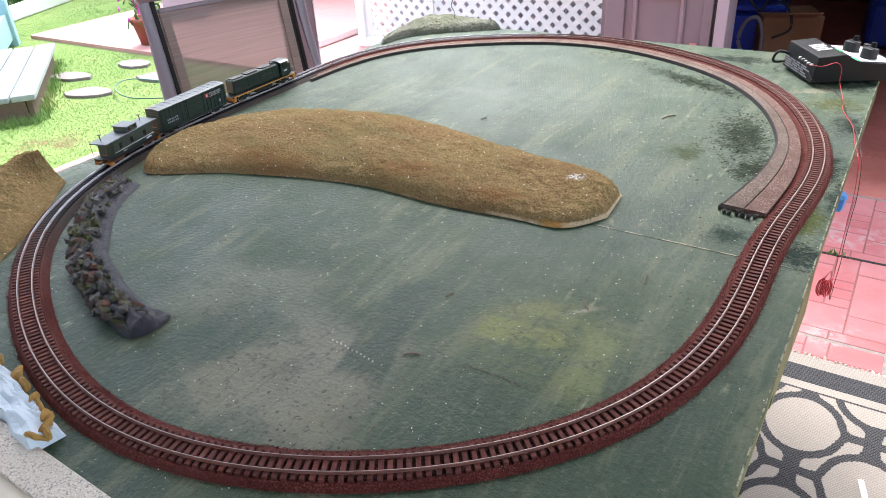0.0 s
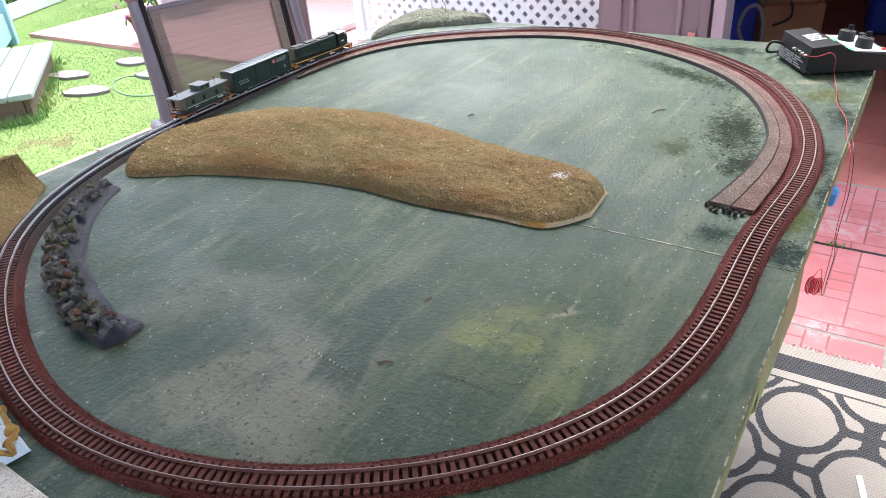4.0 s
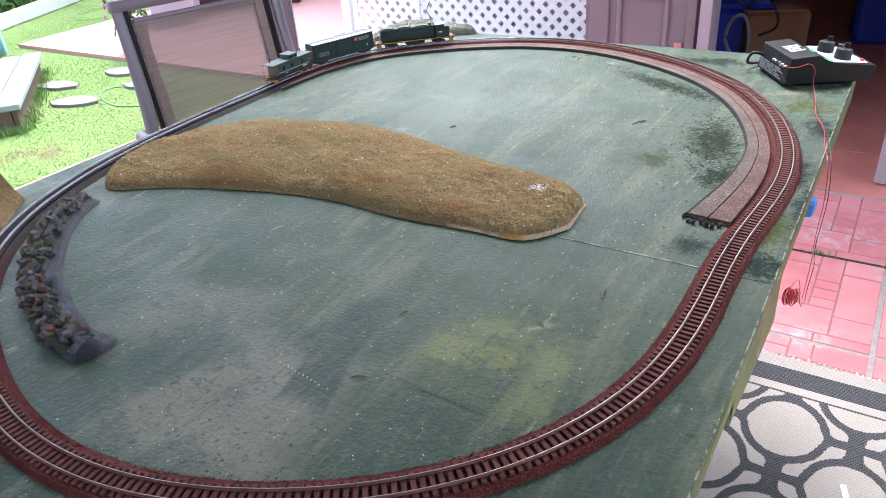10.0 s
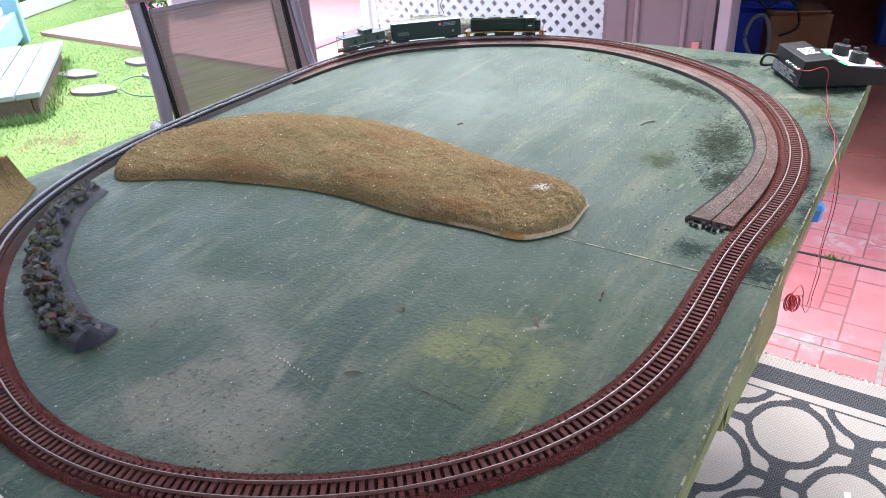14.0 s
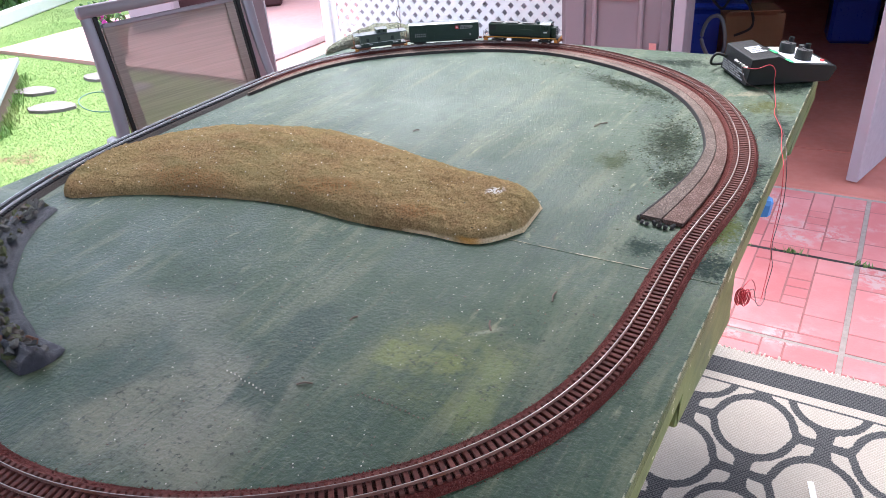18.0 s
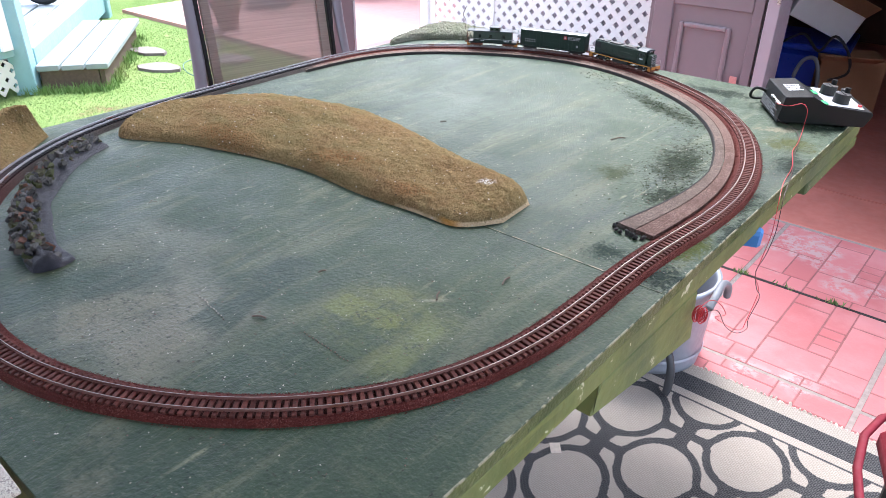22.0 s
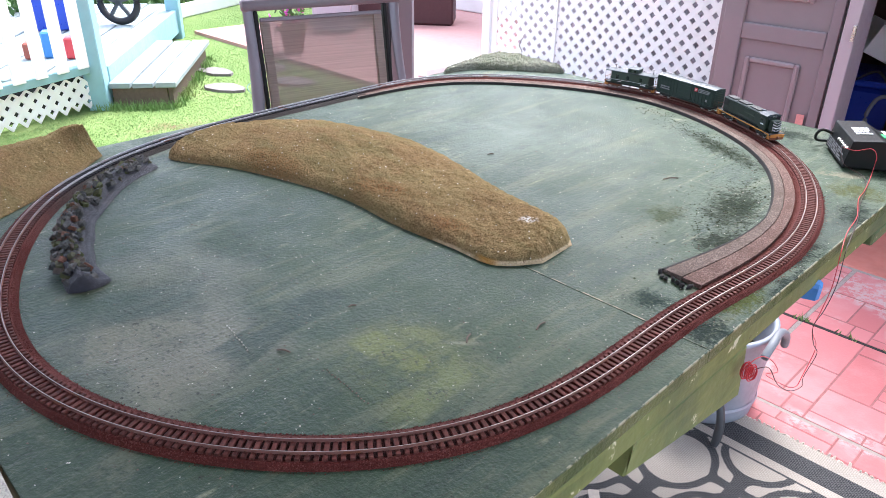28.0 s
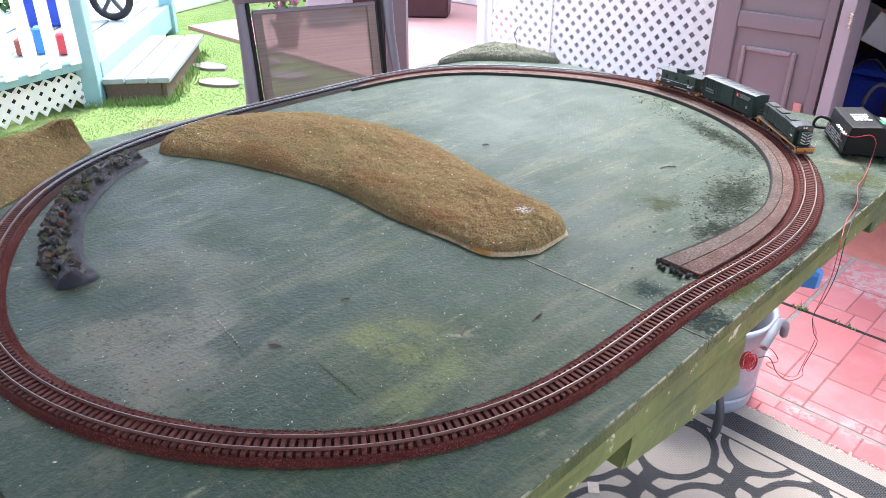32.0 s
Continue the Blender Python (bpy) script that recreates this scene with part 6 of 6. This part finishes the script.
def wheels(parent, x, side_frame, mat_frame):
    """A two-axle truck at x along the car."""
    t = part("truck", boxed(x - 0.014, -0.0085, 0.004, x + 0.014, 0.0085, 0.0085), mat_frame, parent)
    for s in (-1, 1):
        part("side_frame", boxed(x - 0.0165, s * 0.0108 - 0.001, 0.0035, x + 0.0165, s * 0.0108 + 0.001, 0.0085, bevel=0.0008), mat_frame, t)
    for dx in (-0.0105, 0.0105):
        bm = bmesh.new()
        for s in (-1, 1):
            cyl(bm, 0.0048, 0.0048, 0.0022, Matrix.Translation((x + dx, s * 0.0083, 0.0049)) @ Matrix.Rotation(radians(90), 4, "X") @ Matrix.Translation((0, 0, -0.0011)), 14)
        cyl(bm, 0.0012, 0.0012, 0.018, Matrix.Translation((x + dx, 0.009, 0.0049)) @ Matrix.Rotation(radians(90), 4, "X"), 6)
        part("wheelset", bm, STEEL, t, "bright steel wheels")


def coupler(parent, x, s):
    part("coupler", boxed(min(x, x + s * 0.008), -0.0022, 0.0075, max(x, x + s * 0.008), 0.0022, 0.0115, bevel=0.0006), RUSTY, parent)


def handrail(parent, pts, material=BLACK_MATT, r=0.00035, name="handrail"):
    bm = bmesh.new()
    for a, b in zip(pts, pts[1:]):
        tube([a, b], r, 4, False, bm)
    part(name, bm, material, parent)


def build_boxcar():
    c = thing("toy_boxcar", pose(0, 0, RT), "dark green ribbed model boxcar with a red and white emblem", "toy train")
    L, W = 0.172, 0.0335
    part("frame", boxed(-L / 2 + 0.001, -W / 2 + 0.002, 0.0085, L / 2 - 0.001, W / 2 - 0.002, 0.0118), BLACK_MATT, c)
    part("body", boxed(-L / 2, -W / 2, 0.0120, L / 2, W / 2, 0.0500, bevel=0.0006), CAR_GREEN, c)
    bm = bmesh.new()
    vs = []
    for x in (-L / 2 - 0.0008, L / 2 + 0.0008):
        vs.append([bm.verts.new((x, y, z)) for y, z in ((-W / 2 - 0.0006, 0.0502), (-W / 4, 0.0520), (0, 0.0526), (W / 4, 0.0520), (W / 2 + 0.0006, 0.0502))])
    for i in range(4):
        bm.faces.new((vs[0][i], vs[0][i + 1], vs[1][i + 1], vs[1][i]))
    bm.faces.new(vs[0])
    bm.faces.new(vs[1])
    part("roof", bm, ROOF_DARK, c, "blue-grey ribbed roof")
    rb = bmesh.new()
    for i in range(12):
        x = -L / 2 + 0.008 + i * (L - 0.016) / 11
        pr = [(y, z + 0.0004) for y, z in ((-W / 2 + 0.001, 0.0503), (-W / 4, 0.0520), (0, 0.0526), (W / 4, 0.0520), (W / 2 - 0.001, 0.0503))]
        ra, rc = [rb.verts.new((x - 0.0006, y, z)) for y, z in pr], [rb.verts.new((x + 0.0006, y, z)) for y, z in pr]
        for k in range(4):
            rb.faces.new((ra[k], ra[k + 1], rc[k + 1], rc[k]))
        for row in (ra, rc):
            foot = [rb.verts.new((v.co.x, v.co.y, v.co.z - 0.0006)) for v in row]
            for k in range(4):
                rb.faces.new((row[k], row[k + 1], foot[k + 1], foot[k]))
    part("roof_ribs", rb, ROOF_DARK, c)
    for s in (-1, 1):
        for i in range(18):
            x = -L / 2 + 0.005 + i * (L - 0.010) / 17
            if -0.022 < x < 0.022:
                continue
            part("side_rib", boxed(x - 0.0007, s * W / 2 - (0.0 if s > 0 else 0.0009), 0.0130, x + 0.0007, s * W / 2 + (0.0009 if s > 0 else 0.0), 0.0490), CAR_GREEN, c)
        y0, y1 = (W / 2, W / 2 + 0.0013) if s > 0 else (-W / 2 - 0.0013, -W / 2)
        d = part("sliding_door", boxed(-0.020, y0, 0.0135, 0.020, y1, 0.0485), CAR_GREEN, c)
        for k in range(4):
            part("door_batten", boxed(-0.019, y0 + s * 0.0007, 0.016 + k * 0.009, 0.019, y1 + s * 0.0006, 0.0168 + k * 0.009), CAR_GREEN, d)
        part("sill", boxed(-L / 2 + 0.01, y0, 0.0105, L / 2 - 0.01, y1, 0.0122), CAR_GREEN, c)
        m = Matrix(((-s, 0, 0, 0), (0, 0, s, s * (W / 2 + 0.0010)), (0, 1, 0, 0), (0, 0, 0, 1)))
        # emblem and lettering on the leading half, reporting marks on the trailing half
        part("emblem", boxed(0.030, y0 + s * 0.0004, 0.0370, 0.0375, y1 + s * 0.0002, 0.0445), LABEL_RED, c, "square red emblem")
        part("emblem_mark", boxed(0.0325, y0 + s * 0.0007, 0.0390, 0.0352, y1 + s * 0.0004, 0.0425), LABEL_WHITE, c)
        rr = random.Random(4)
        wb = bmesh.new()
        for row in range(3):
            x = 0.041
            while x < 0.066 + rr.uniform(0, 0.006):
                q = rr.uniform(0.0018, 0.004)
                box(wb, x, y0 + s * 0.0004, 0.0425 - row * 0.0030, x + q, y1 + s * 0.0002, 0.0442 - row * 0.0030)
                x += q + 0.0009
        for row in range(2):
            x = -0.072
            while x < -0.044:
                q = rr.uniform(0.0018, 0.0035)
                box(wb, x, y0 + s * 0.0004, 0.0265 - row * 0.0050, x + q, y1 + s * 0.0002, 0.0292 - row * 0.0050)
                x += q + 0.0022
        box(wb, 0.064, y0 + s * 0.0004, 0.0200, 0.068, y1 + s * 0.0002, 0.0250)
        tagged(part("lettering", wb, LABEL_GREY, c), "worn white lettering", kind="stuff")
    for s in (-1, 1):
        for k in range(8):
            x = s * (L / 2)
            part("end_rib", boxed(min(x, x + s * 0.0012), -W / 2 + 0.001, 0.0150 + k * 0.0042, max(x, x + s * 0.0012), W / 2 - 0.001, 0.0166 + k * 0.0042), CAR_GREEN, c)
        handrail(c, [(s * (L / 2 - 0.001), -W / 2 - 0.0012, 0.014 + 0.0045 * 0), (s * (L / 2 - 0.001), -W / 2 - 0.0012, 0.046)], name="ladder_rail")
        coupler(c, s * L / 2, s)
        wheels(c, s * 0.062, 0, BLACK_MATT)
    return c


def build_loco():
    c = thing("toy_locomotive", pose(0, 0, RT), "dark green model diesel locomotive with an orange-yellow sill stripe", "toy train")
    L = 0.192
    part("underframe", boxed(-L / 2, -0.0165, 0.0125, L / 2, 0.0165, 0.0160, bevel=0.0006), BLACK_MATT, c)
    for s in (-1, 1):
        y = s * 0.0166
        part("sill_stripe", boxed(-L / 2 + 0.004, min(y, y + s * 0.0007), 0.0138, L / 2 - 0.004, max(y, y + s * 0.0007), 0.0156), YELLOW, c, "orange-yellow sill stripe")
    part("long_hood", boxed(-L / 2 + 0.012, -0.0108, 0.0162, 0.052, 0.0108, 0.0455, bevel=0.0018), LOCO_GREEN, c)
    part("cab", boxed(0.0522, -0.0160, 0.0162, 0.0755, 0.0160, 0.0468, bevel=0.0012), LOCO_GREEN, c)
    bm = bmesh.new()
    vs = []
    for x in (0.0505, 0.0775):
        vs.append([bm.verts.new((x, yy, zz)) for yy, zz in ((-0.0168, 0.0462), (-0.0110, 0.0495), (0, 0.0504), (0.0110, 0.0495), (0.0168, 0.0462))])
    for i in range(4):
        bm.faces.new((vs[0][i], vs[0][i + 1], vs[1][i + 1], vs[1][i]))
    bm.faces.new(vs[0])
    bm.faces.new(vs[1])
    bmesh.ops.holes_fill(bm, edges=bm.edges)
    part("cab_roof", bm, ROOF_DARK, c, "blue-black arched cab roof")
    part("short_hood", boxed(0.0757, -0.0100, 0.0162, L / 2 - 0.007, 0.0100, 0.0395, bevel=0.0018), LOCO_GREEN, c)
    for x0, x1, z in ((-0.080, -0.050, 0.0475), (-0.040, -0.008, 0.0478), (0.004, 0.034, 0.0474)):
        part("roof_vent", boxed(x0, -0.0078, 0.0456, x1, 0.0078, z, bevel=0.0005), BLACK_MATT, c, "black roof grille")
    part("exhaust_stack", boxed(0.038, -0.003, 0.0456, 0.046, 0.003, 0.0500, bevel=0.0006), ROOF_DARK, c)
    for s in (-1, 1):
        y = s * 0.0161
        part("cab_window", boxed(0.0575, min(y, y + s * 0.0004), 0.0345, 0.0640, max(y, y + s * 0.0004), 0.0420), GLASS_DARK, c)
        part("cab_window", boxed(0.0655, min(y, y + s * 0.0004), 0.0345, 0.0715, max(y, y + s * 0.0004), 0.0420), GLASS_DARK, c)
        part("number_print", boxed(0.0600, min(y, y + s * 0.0004), 0.0270, 0.0690, max(y, y + s * 0.0004), 0.0295), LABEL_WHITE, c)
        y = s * 0.0109
        for i in range(7):
            x = -L / 2 + 0.016 + i * 0.0185
            part("hood_door", boxed(x, min(y, y + s * 0.0004), 0.0185, x + 0.0165, max(y, y + s * 0.0004), 0.0415), LOCO_GREEN, c)
        part("side_grille", boxed(-L / 2 + 0.015, min(y, y + s * 0.0007), 0.0290, -L / 2 + 0.032, max(y, y + s * 0.0007), 0.0420), BLACK_MATT, c)
        bm = bmesh.new()
        a = [bm.verts.new((x, y + s * 0.0008, z)) for x, z in ((-0.012, 0.0330), (0.032, 0.0315), (0.034, 0.0322), (0.020, 0.0345))]
        bm.faces.new(a)
        part("arrow_mark", bm, CABOOSE_GREEN, c, "pale green arrow stripe")
        posts = []
        for i in range(9):
            x = -L / 2 + 0.006 + i * (0.052 + L / 2 - 0.010) / 8
            handrail(c, [(x, s * 0.0158, 0.016), (x, s * 0.0158, 0.0255)], name="stanchion")
        handrail(c, [(-L / 2 + 0.004, s * 0.0158, 0.0255), (0.051, s * 0.0158, 0.0255)])
    for s, xe in ((-1, -L / 2), (1, L / 2)):
        part("end_plate", boxed(min(xe, xe + s * 0.0015), -0.0150, 0.0090, max(xe, xe + s * 0.0015), 0.0150, 0.0152), ORANGE, c, "orange-rust end plate")
        part("pilot", boxed(min(xe - s * 0.004, xe), -0.0150, 0.0040, max(xe - s * 0.004, xe), 0.0150, 0.0120), RUSTY, c)
        for y in (-0.0135, 0.0135):
            part("step", boxed(min(xe - s * 0.010, xe - s * 0.002), y - 0.002, 0.0045, max(xe - s * 0.010, xe - s * 0.002), y + 0.002, 0.0122), ORANGE, c)
        handrail(c, [(xe, -0.015, 0.0165), (xe, -0.015, 0.0285), (xe, -0.004, 0.0270), (xe, 0.004, 0.0270), (xe, 0.015, 0.0285), (xe, 0.015, 0.0165)], RUSTY if s < 0 else STEEL)
        coupler(c, xe, s)
    # striped front of the short hood
    st = bmesh.new()
    xf = L / 2 - 0.0068
    for s in (-1, 1):
        for k in range(4):
            z = 0.0180 + k * 0.0052
            a = [st.verts.new((xf + 0.0004, s * yy, zz)) for yy, zz in ((0.0008, z), (0.0095, z + 0.0042), (0.0095, z + 0.0062), (0.0008, z + 0.0022))]
            st.faces.new(a)
    part("nose_stripes", st, LILAC, c, "white chevron stripes on the nose")
    for y in (-0.0025, 0.0025):
        part("headlight", cyl(bmesh.new(), 0.0017, 0.0017, 0.0012, Matrix.Translation((0.0776, y, 0.0455)) @ Matrix.Rotation(radians(90), 4, "Y"), 10), STEEL, c)
    for y in (-0.0095, 0.0095):
        part("front_window", boxed(0.0755, y - 0.0035, 0.0400, 0.0760, y + 0.0035, 0.0448), GLASS_DARK, c)
    part("fuel_tank", boxed(-0.024, -0.0125, 0.0040, 0.024, 0.0125, 0.0123, bevel=0.0015), BLACK_MATT, c)
    wheels(c, -0.060, 0, BLACK_MATT)
    wheels(c, 0.060, 0, BLACK_MATT)
    return c


def build_caboose():
    c = thing("toy_caboose", pose(0, 0, RT), "olive green model caboose with a cupola and dark roof", "toy train")
    L, W = 0.100, 0.0325
    part("frame", boxed(-0.066, -W / 2 + 0.001, 0.0095, 0.066, W / 2 - 0.001, 0.0125), BLACK_MATT, c)
    part("body", boxed(-L / 2, -W / 2, 0.0127, L / 2, W / 2, 0.0385, bevel=0.0005), CABOOSE_GREEN, c)
    part("roof", boxed(-0.066, -W / 2 - 0.0012, 0.0387, 0.066, W / 2 + 0.0012, 0.0408, bevel=0.0008), ROOF_DARK, c, "blue-black overhanging roof")
    cu = part("cupola", boxed(-0.008, -W / 2 + 0.002, 0.0410, 0.018, W / 2 - 0.002, 0.0490, bevel=0.0005), CABOOSE_GREEN, c)
    part("cupola_roof", boxed(-0.0095, -W / 2 + 0.0008, 0.0492, 0.0195, W / 2 - 0.0008, 0.0505, bevel=0.0005), ROOF_DARK, cu)
    for s in (-1, 1):
        y = s * (W / 2 - 0.002)
        for x in (-0.005, 0.008):
            part("cupola_window", boxed(x, min(y, y + s * 0.0004), 0.0435, x + 0.006, max(y, y + s * 0.0004), 0.0480), GLASS_DARK, cu)
        y = s * W / 2
        for x in (-0.036, -0.008, 0.026):
            w = part("window", boxed(x, min(y, y + s * 0.0005), 0.0235, x + 0.0065, max(y, y + s * 0.0005), 0.0320), GLASS_DARK, c)
            part("window_frame", boxed(x - 0.001, min(y, y + s * 0.0009), 0.0222, x + 0.0075, max(y, y + s * 0.0009), 0.0234), CABOOSE_GREEN, w)
        part("belt_band", boxed(-L / 2, min(y, y + s * 0.0005), 0.0130, L / 2, max(y, y + s * 0.0005), 0.0195), CAR_GREEN, c, "darker green lower side")
        part("pale_line", boxed(-L / 2, min(y, y + s * 0.0007), 0.0197, L / 2, max(y, y + s * 0.0007), 0.0203), LABEL_WHITE, c)
        wb = bmesh.new()
        for x in (0.030, 0.0335, 0.037, 0.0405):
            box(wb, x, min(y, y + s * 0.0008), 0.0150, x + 0.0024, max(y, y + s * 0.0008), 0.0180)
        for x in (-0.030, -0.027, -0.024):
            box(wb, x, min(y, y + s * 0.0008), 0.0155, x + 0.002, max(y, y + s * 0.0008), 0.0172)
        tagged(part("lettering", wb, LABEL_WHITE, c), "small white lettering", kind="stuff")
    for s in (-1, 1):
        xe = s * 0.066
        part("end_beam", boxed(min(xe, xe - s * 0.003), -W / 2 + 0.001, 0.0080, max(xe, xe - s * 0.003), W / 2 - 0.001, 0.0125), ORANGE, c, "orange-rust end beam")
        handrail(c, [(xe, -W / 2 + 0.002, 0.0125), (xe, -W / 2 + 0.002, 0.0385)], RUSTY, 0.0005, "end_post")
        handrail(c, [(xe, W / 2 - 0.002, 0.0125), (xe, W / 2 - 0.002, 0.0385)], RUSTY, 0.0005, "end_post")
        handrail(c, [(xe, -W / 2 + 0.002, 0.0225), (xe, W / 2 - 0.002, 0.0225)], ORANGE, 0.0006)
        part("step", boxed(min(xe, xe - s * 0.008), -W / 2, 0.0035, max(xe, xe - s * 0.008), -W / 2 + 0.005, 0.0080), ORANGE, c)
        part("step", boxed(min(xe, xe - s * 0.008), W / 2 - 0.005, 0.0035, max(xe, xe - s * 0.008), W / 2, 0.0080), ORANGE, c)
        handrail(c, [(s * 0.050, 0.006, 0.0408), (s * 0.050, 0.006, 0.0500)], BLACK_MATT, 0.0009, "chimney")
        part("roof_hatch", boxed(s * 0.050 - 0.002, 0.003, 0.0500, s * 0.050 + 0.002, 0.009, 0.0508), BLACK_MATT, c)
        coupler(c, xe, s)
        wheels(c, s * 0.042, 0, RUSTY)
    return c


BOXCAR, LOCO, CABOOSE = build_boxcar(), build_loco(), build_caboose()

# ---- ties and pavers: the small repeated pieces ----


def build_ties():
    bm = boxed(-0.0023, -0.0150, ROAD - 0.001, 0.0023, 0.0150, TIE_TOP, bevel=0.0004)
    for s in (-1, 1):
        for o in (-0.0019, 0.0019):
            box(bm, -0.0008, s * 0.0081 + o - 0.0008, TIE_TOP, 0.0008, s * 0.0081 + o + 0.0008, TIE_TOP + 0.0006)
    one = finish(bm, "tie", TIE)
    n = int(LOOP / 0.0078)
    rest = bmesh.new()
    count = 0
    for i in range(n):
        x, y, a = track_at(LOOP * i / n)
        m = Matrix.Translation((x, y, 0)) @ Matrix.Rotation(a + radians(rng.uniform(-1.2, 1.2)), 4, "Z")
        if y < 1.02 and count < 300:
            ob = new("tie", one)
            ob.parent = TRACK
            ob.matrix_basis = m
            count += 1
        else:
            k = len(rest.verts)
            rest.from_mesh(one)
            rest.verts.ensure_lookup_table()
            bmesh.ops.transform(rest, matrix=m, verts=rest.verts[k:])
    ob = part("tie_run", rest, TIE, TRACK)
    tagged(ob, "plastic ties of the far side", kind="stuff")


build_ties()


def build_pavers():
    """Stamped slabs, each of sixteen mock bricks, between wide sandy joints."""
    r = random.Random(12)
    UX, UY, x0, y0, nx, ny = 0.470, 0.480, 0.165 - 7 * 0.470, 2.280 - 10 * 0.480, 14, 11
    stamp = [(0, 0.55, 0.40, 1), (0.40, 0.86, 0.63, 1), (0.40, 0.37, 0.63, 0.86), (0.63, 0.68, 0.77, 1), (0.63, 0.58, 0.77, 0.68), (0.63, 0.47, 0.77, 0.58), (0.63, 0.37, 0.77, 0.47), (0.77, 0.80, 1, 1),
             (0.77, 0.30, 1, 0.80), (0, 0.18, 0.22, 0.55), (0.22, 0.18, 0.40, 0.55), (0.40, 0.10, 0.77, 0.37), (0.77, 0.10, 1, 0.30), (0, 0, 0.28, 0.18), (0.28, 0, 0.40, 0.18), (0.40, 0, 0.70, 0.10), (0.70, 0, 1, 0.10)]
    meshes, verts, faces, beds, count = {}, [], [], bmesh.new(), 0
    for i in range(nx):
        for j in range(ny):
            ax, ay = x0 + i * UX, y0 + j * UY
            flip = (0, 2, 3, 1)[(i * 3 + j) % 4] if (i, j) != (6, 9) else 0
            e, g = 0.0070, 0.0017
            box(beds, ax + e, ay + e, -0.028, ax + UX - e, ay + UY - e, -0.0014)
            for k, (a, b, c, d) in enumerate(stamp):
                if flip & 1:
                    a, c = 1 - c, 1 - a
                if flip & 2:
                    b, d = 1 - d, 1 - b
                lo = [e if q == 0 else g for q in (a, b)]
                hi = [e if q == 1 else g for q in (c, d)]
                key = (k, flip)
                w, h = (c - a) * UX - lo[0] - hi[0], (d - b) * UY - lo[1] - hi[1]
                if key not in meshes:
                    meshes[key] = finish(boxed(0, 0, -0.0040, w, h, 0.0, bevel=0.0018), "paver", PAVER)
                m = pose(ax + a * UX + lo[0], ay + b * UY + lo[1], r.uniform(-0.0008, 0.0002), r.uniform(-0.1, 0.1), r.uniform(-0.1, 0.1), 0)
                if 5 <= i < 9 and 7 <= j < 11 and count < 300:
                    ob = new("paver", meshes[key])
                    ob.parent = PATIO
                    ob.matrix_basis = m
                    count += 1
                else:
                    v0 = len(verts)
                    verts += [m @ v.co for v in meshes[key].vertices]
                    faces += [[v0 + q for q in f.vertices] for f in meshes[key].polygons]
    me = bpy.data.meshes.new("paver_field")
    me.from_pydata(verts, [], faces)
    me.materials.append(PAVER)
    field = new("paver_field", me)
    field.parent = PATIO
    tagged(field, "red pavers of the outer patio", kind="stuff")
    tagged(part("slab_bed", beds, GROOVE, PATIO), "slabs toned dusky pink for the shade in the stamped grooves", kind="stuff")


build_pavers()

# ---- what moves: the train along the track ----
# front of the boxcar along the track, second by second
TRAIN = [(0, -0.0423), (1, 0.0138), (2, 0.0769), (3, 0.1369), (3.5, 0.166), (4.5, 0.2196), (5.5, 0.2682), (6.5, 0.3169), (7.5, 0.3642), (8.5, 0.4192), (9.5, 0.4814), (10.5, 0.5374), (11.5, 0.5917), (12.5, 0.6402), (13.5, 0.6845), (14.5, 0.7279), (15.5, 0.7705), (16.5, 0.8099), (17.5, 0.8474), (18.5, 0.8815), (19.5, 0.9151), (20.5, 0.9497), (21.5, 0.9844), (22.5, 1.019), (23.5, 1.0546), (24.5, 1.0903), (25.5, 1.1259), (26.5, 1.1635), (27.5, 1.2022), (28.5, 1.2418), (29.5, 1.2824), (30.5, 1.3181), (31.5, 1.3547), (32, 1.373)]


def on_track(s, half):
    """The pose of a car whose trucks stand half a wheelbase before and behind s."""
    a, b = track_at(s + half), track_at(s - half)
    return pose((a[0] + b[0]) / 2, (a[1] + b[1]) / 2, RT, 0, 0, math.degrees(math.atan2(a[1] - b[1], a[0] - b[0])))


def motions():
    for car, back, half in ((BOXCAR, 0.086, 0.062), (LOCO, -0.113, 0.060), (CABOOSE, 0.249, 0.042)):
        walk(car, [(t, on_track(s - back, half)) for t, s in TRAIN])


motions()
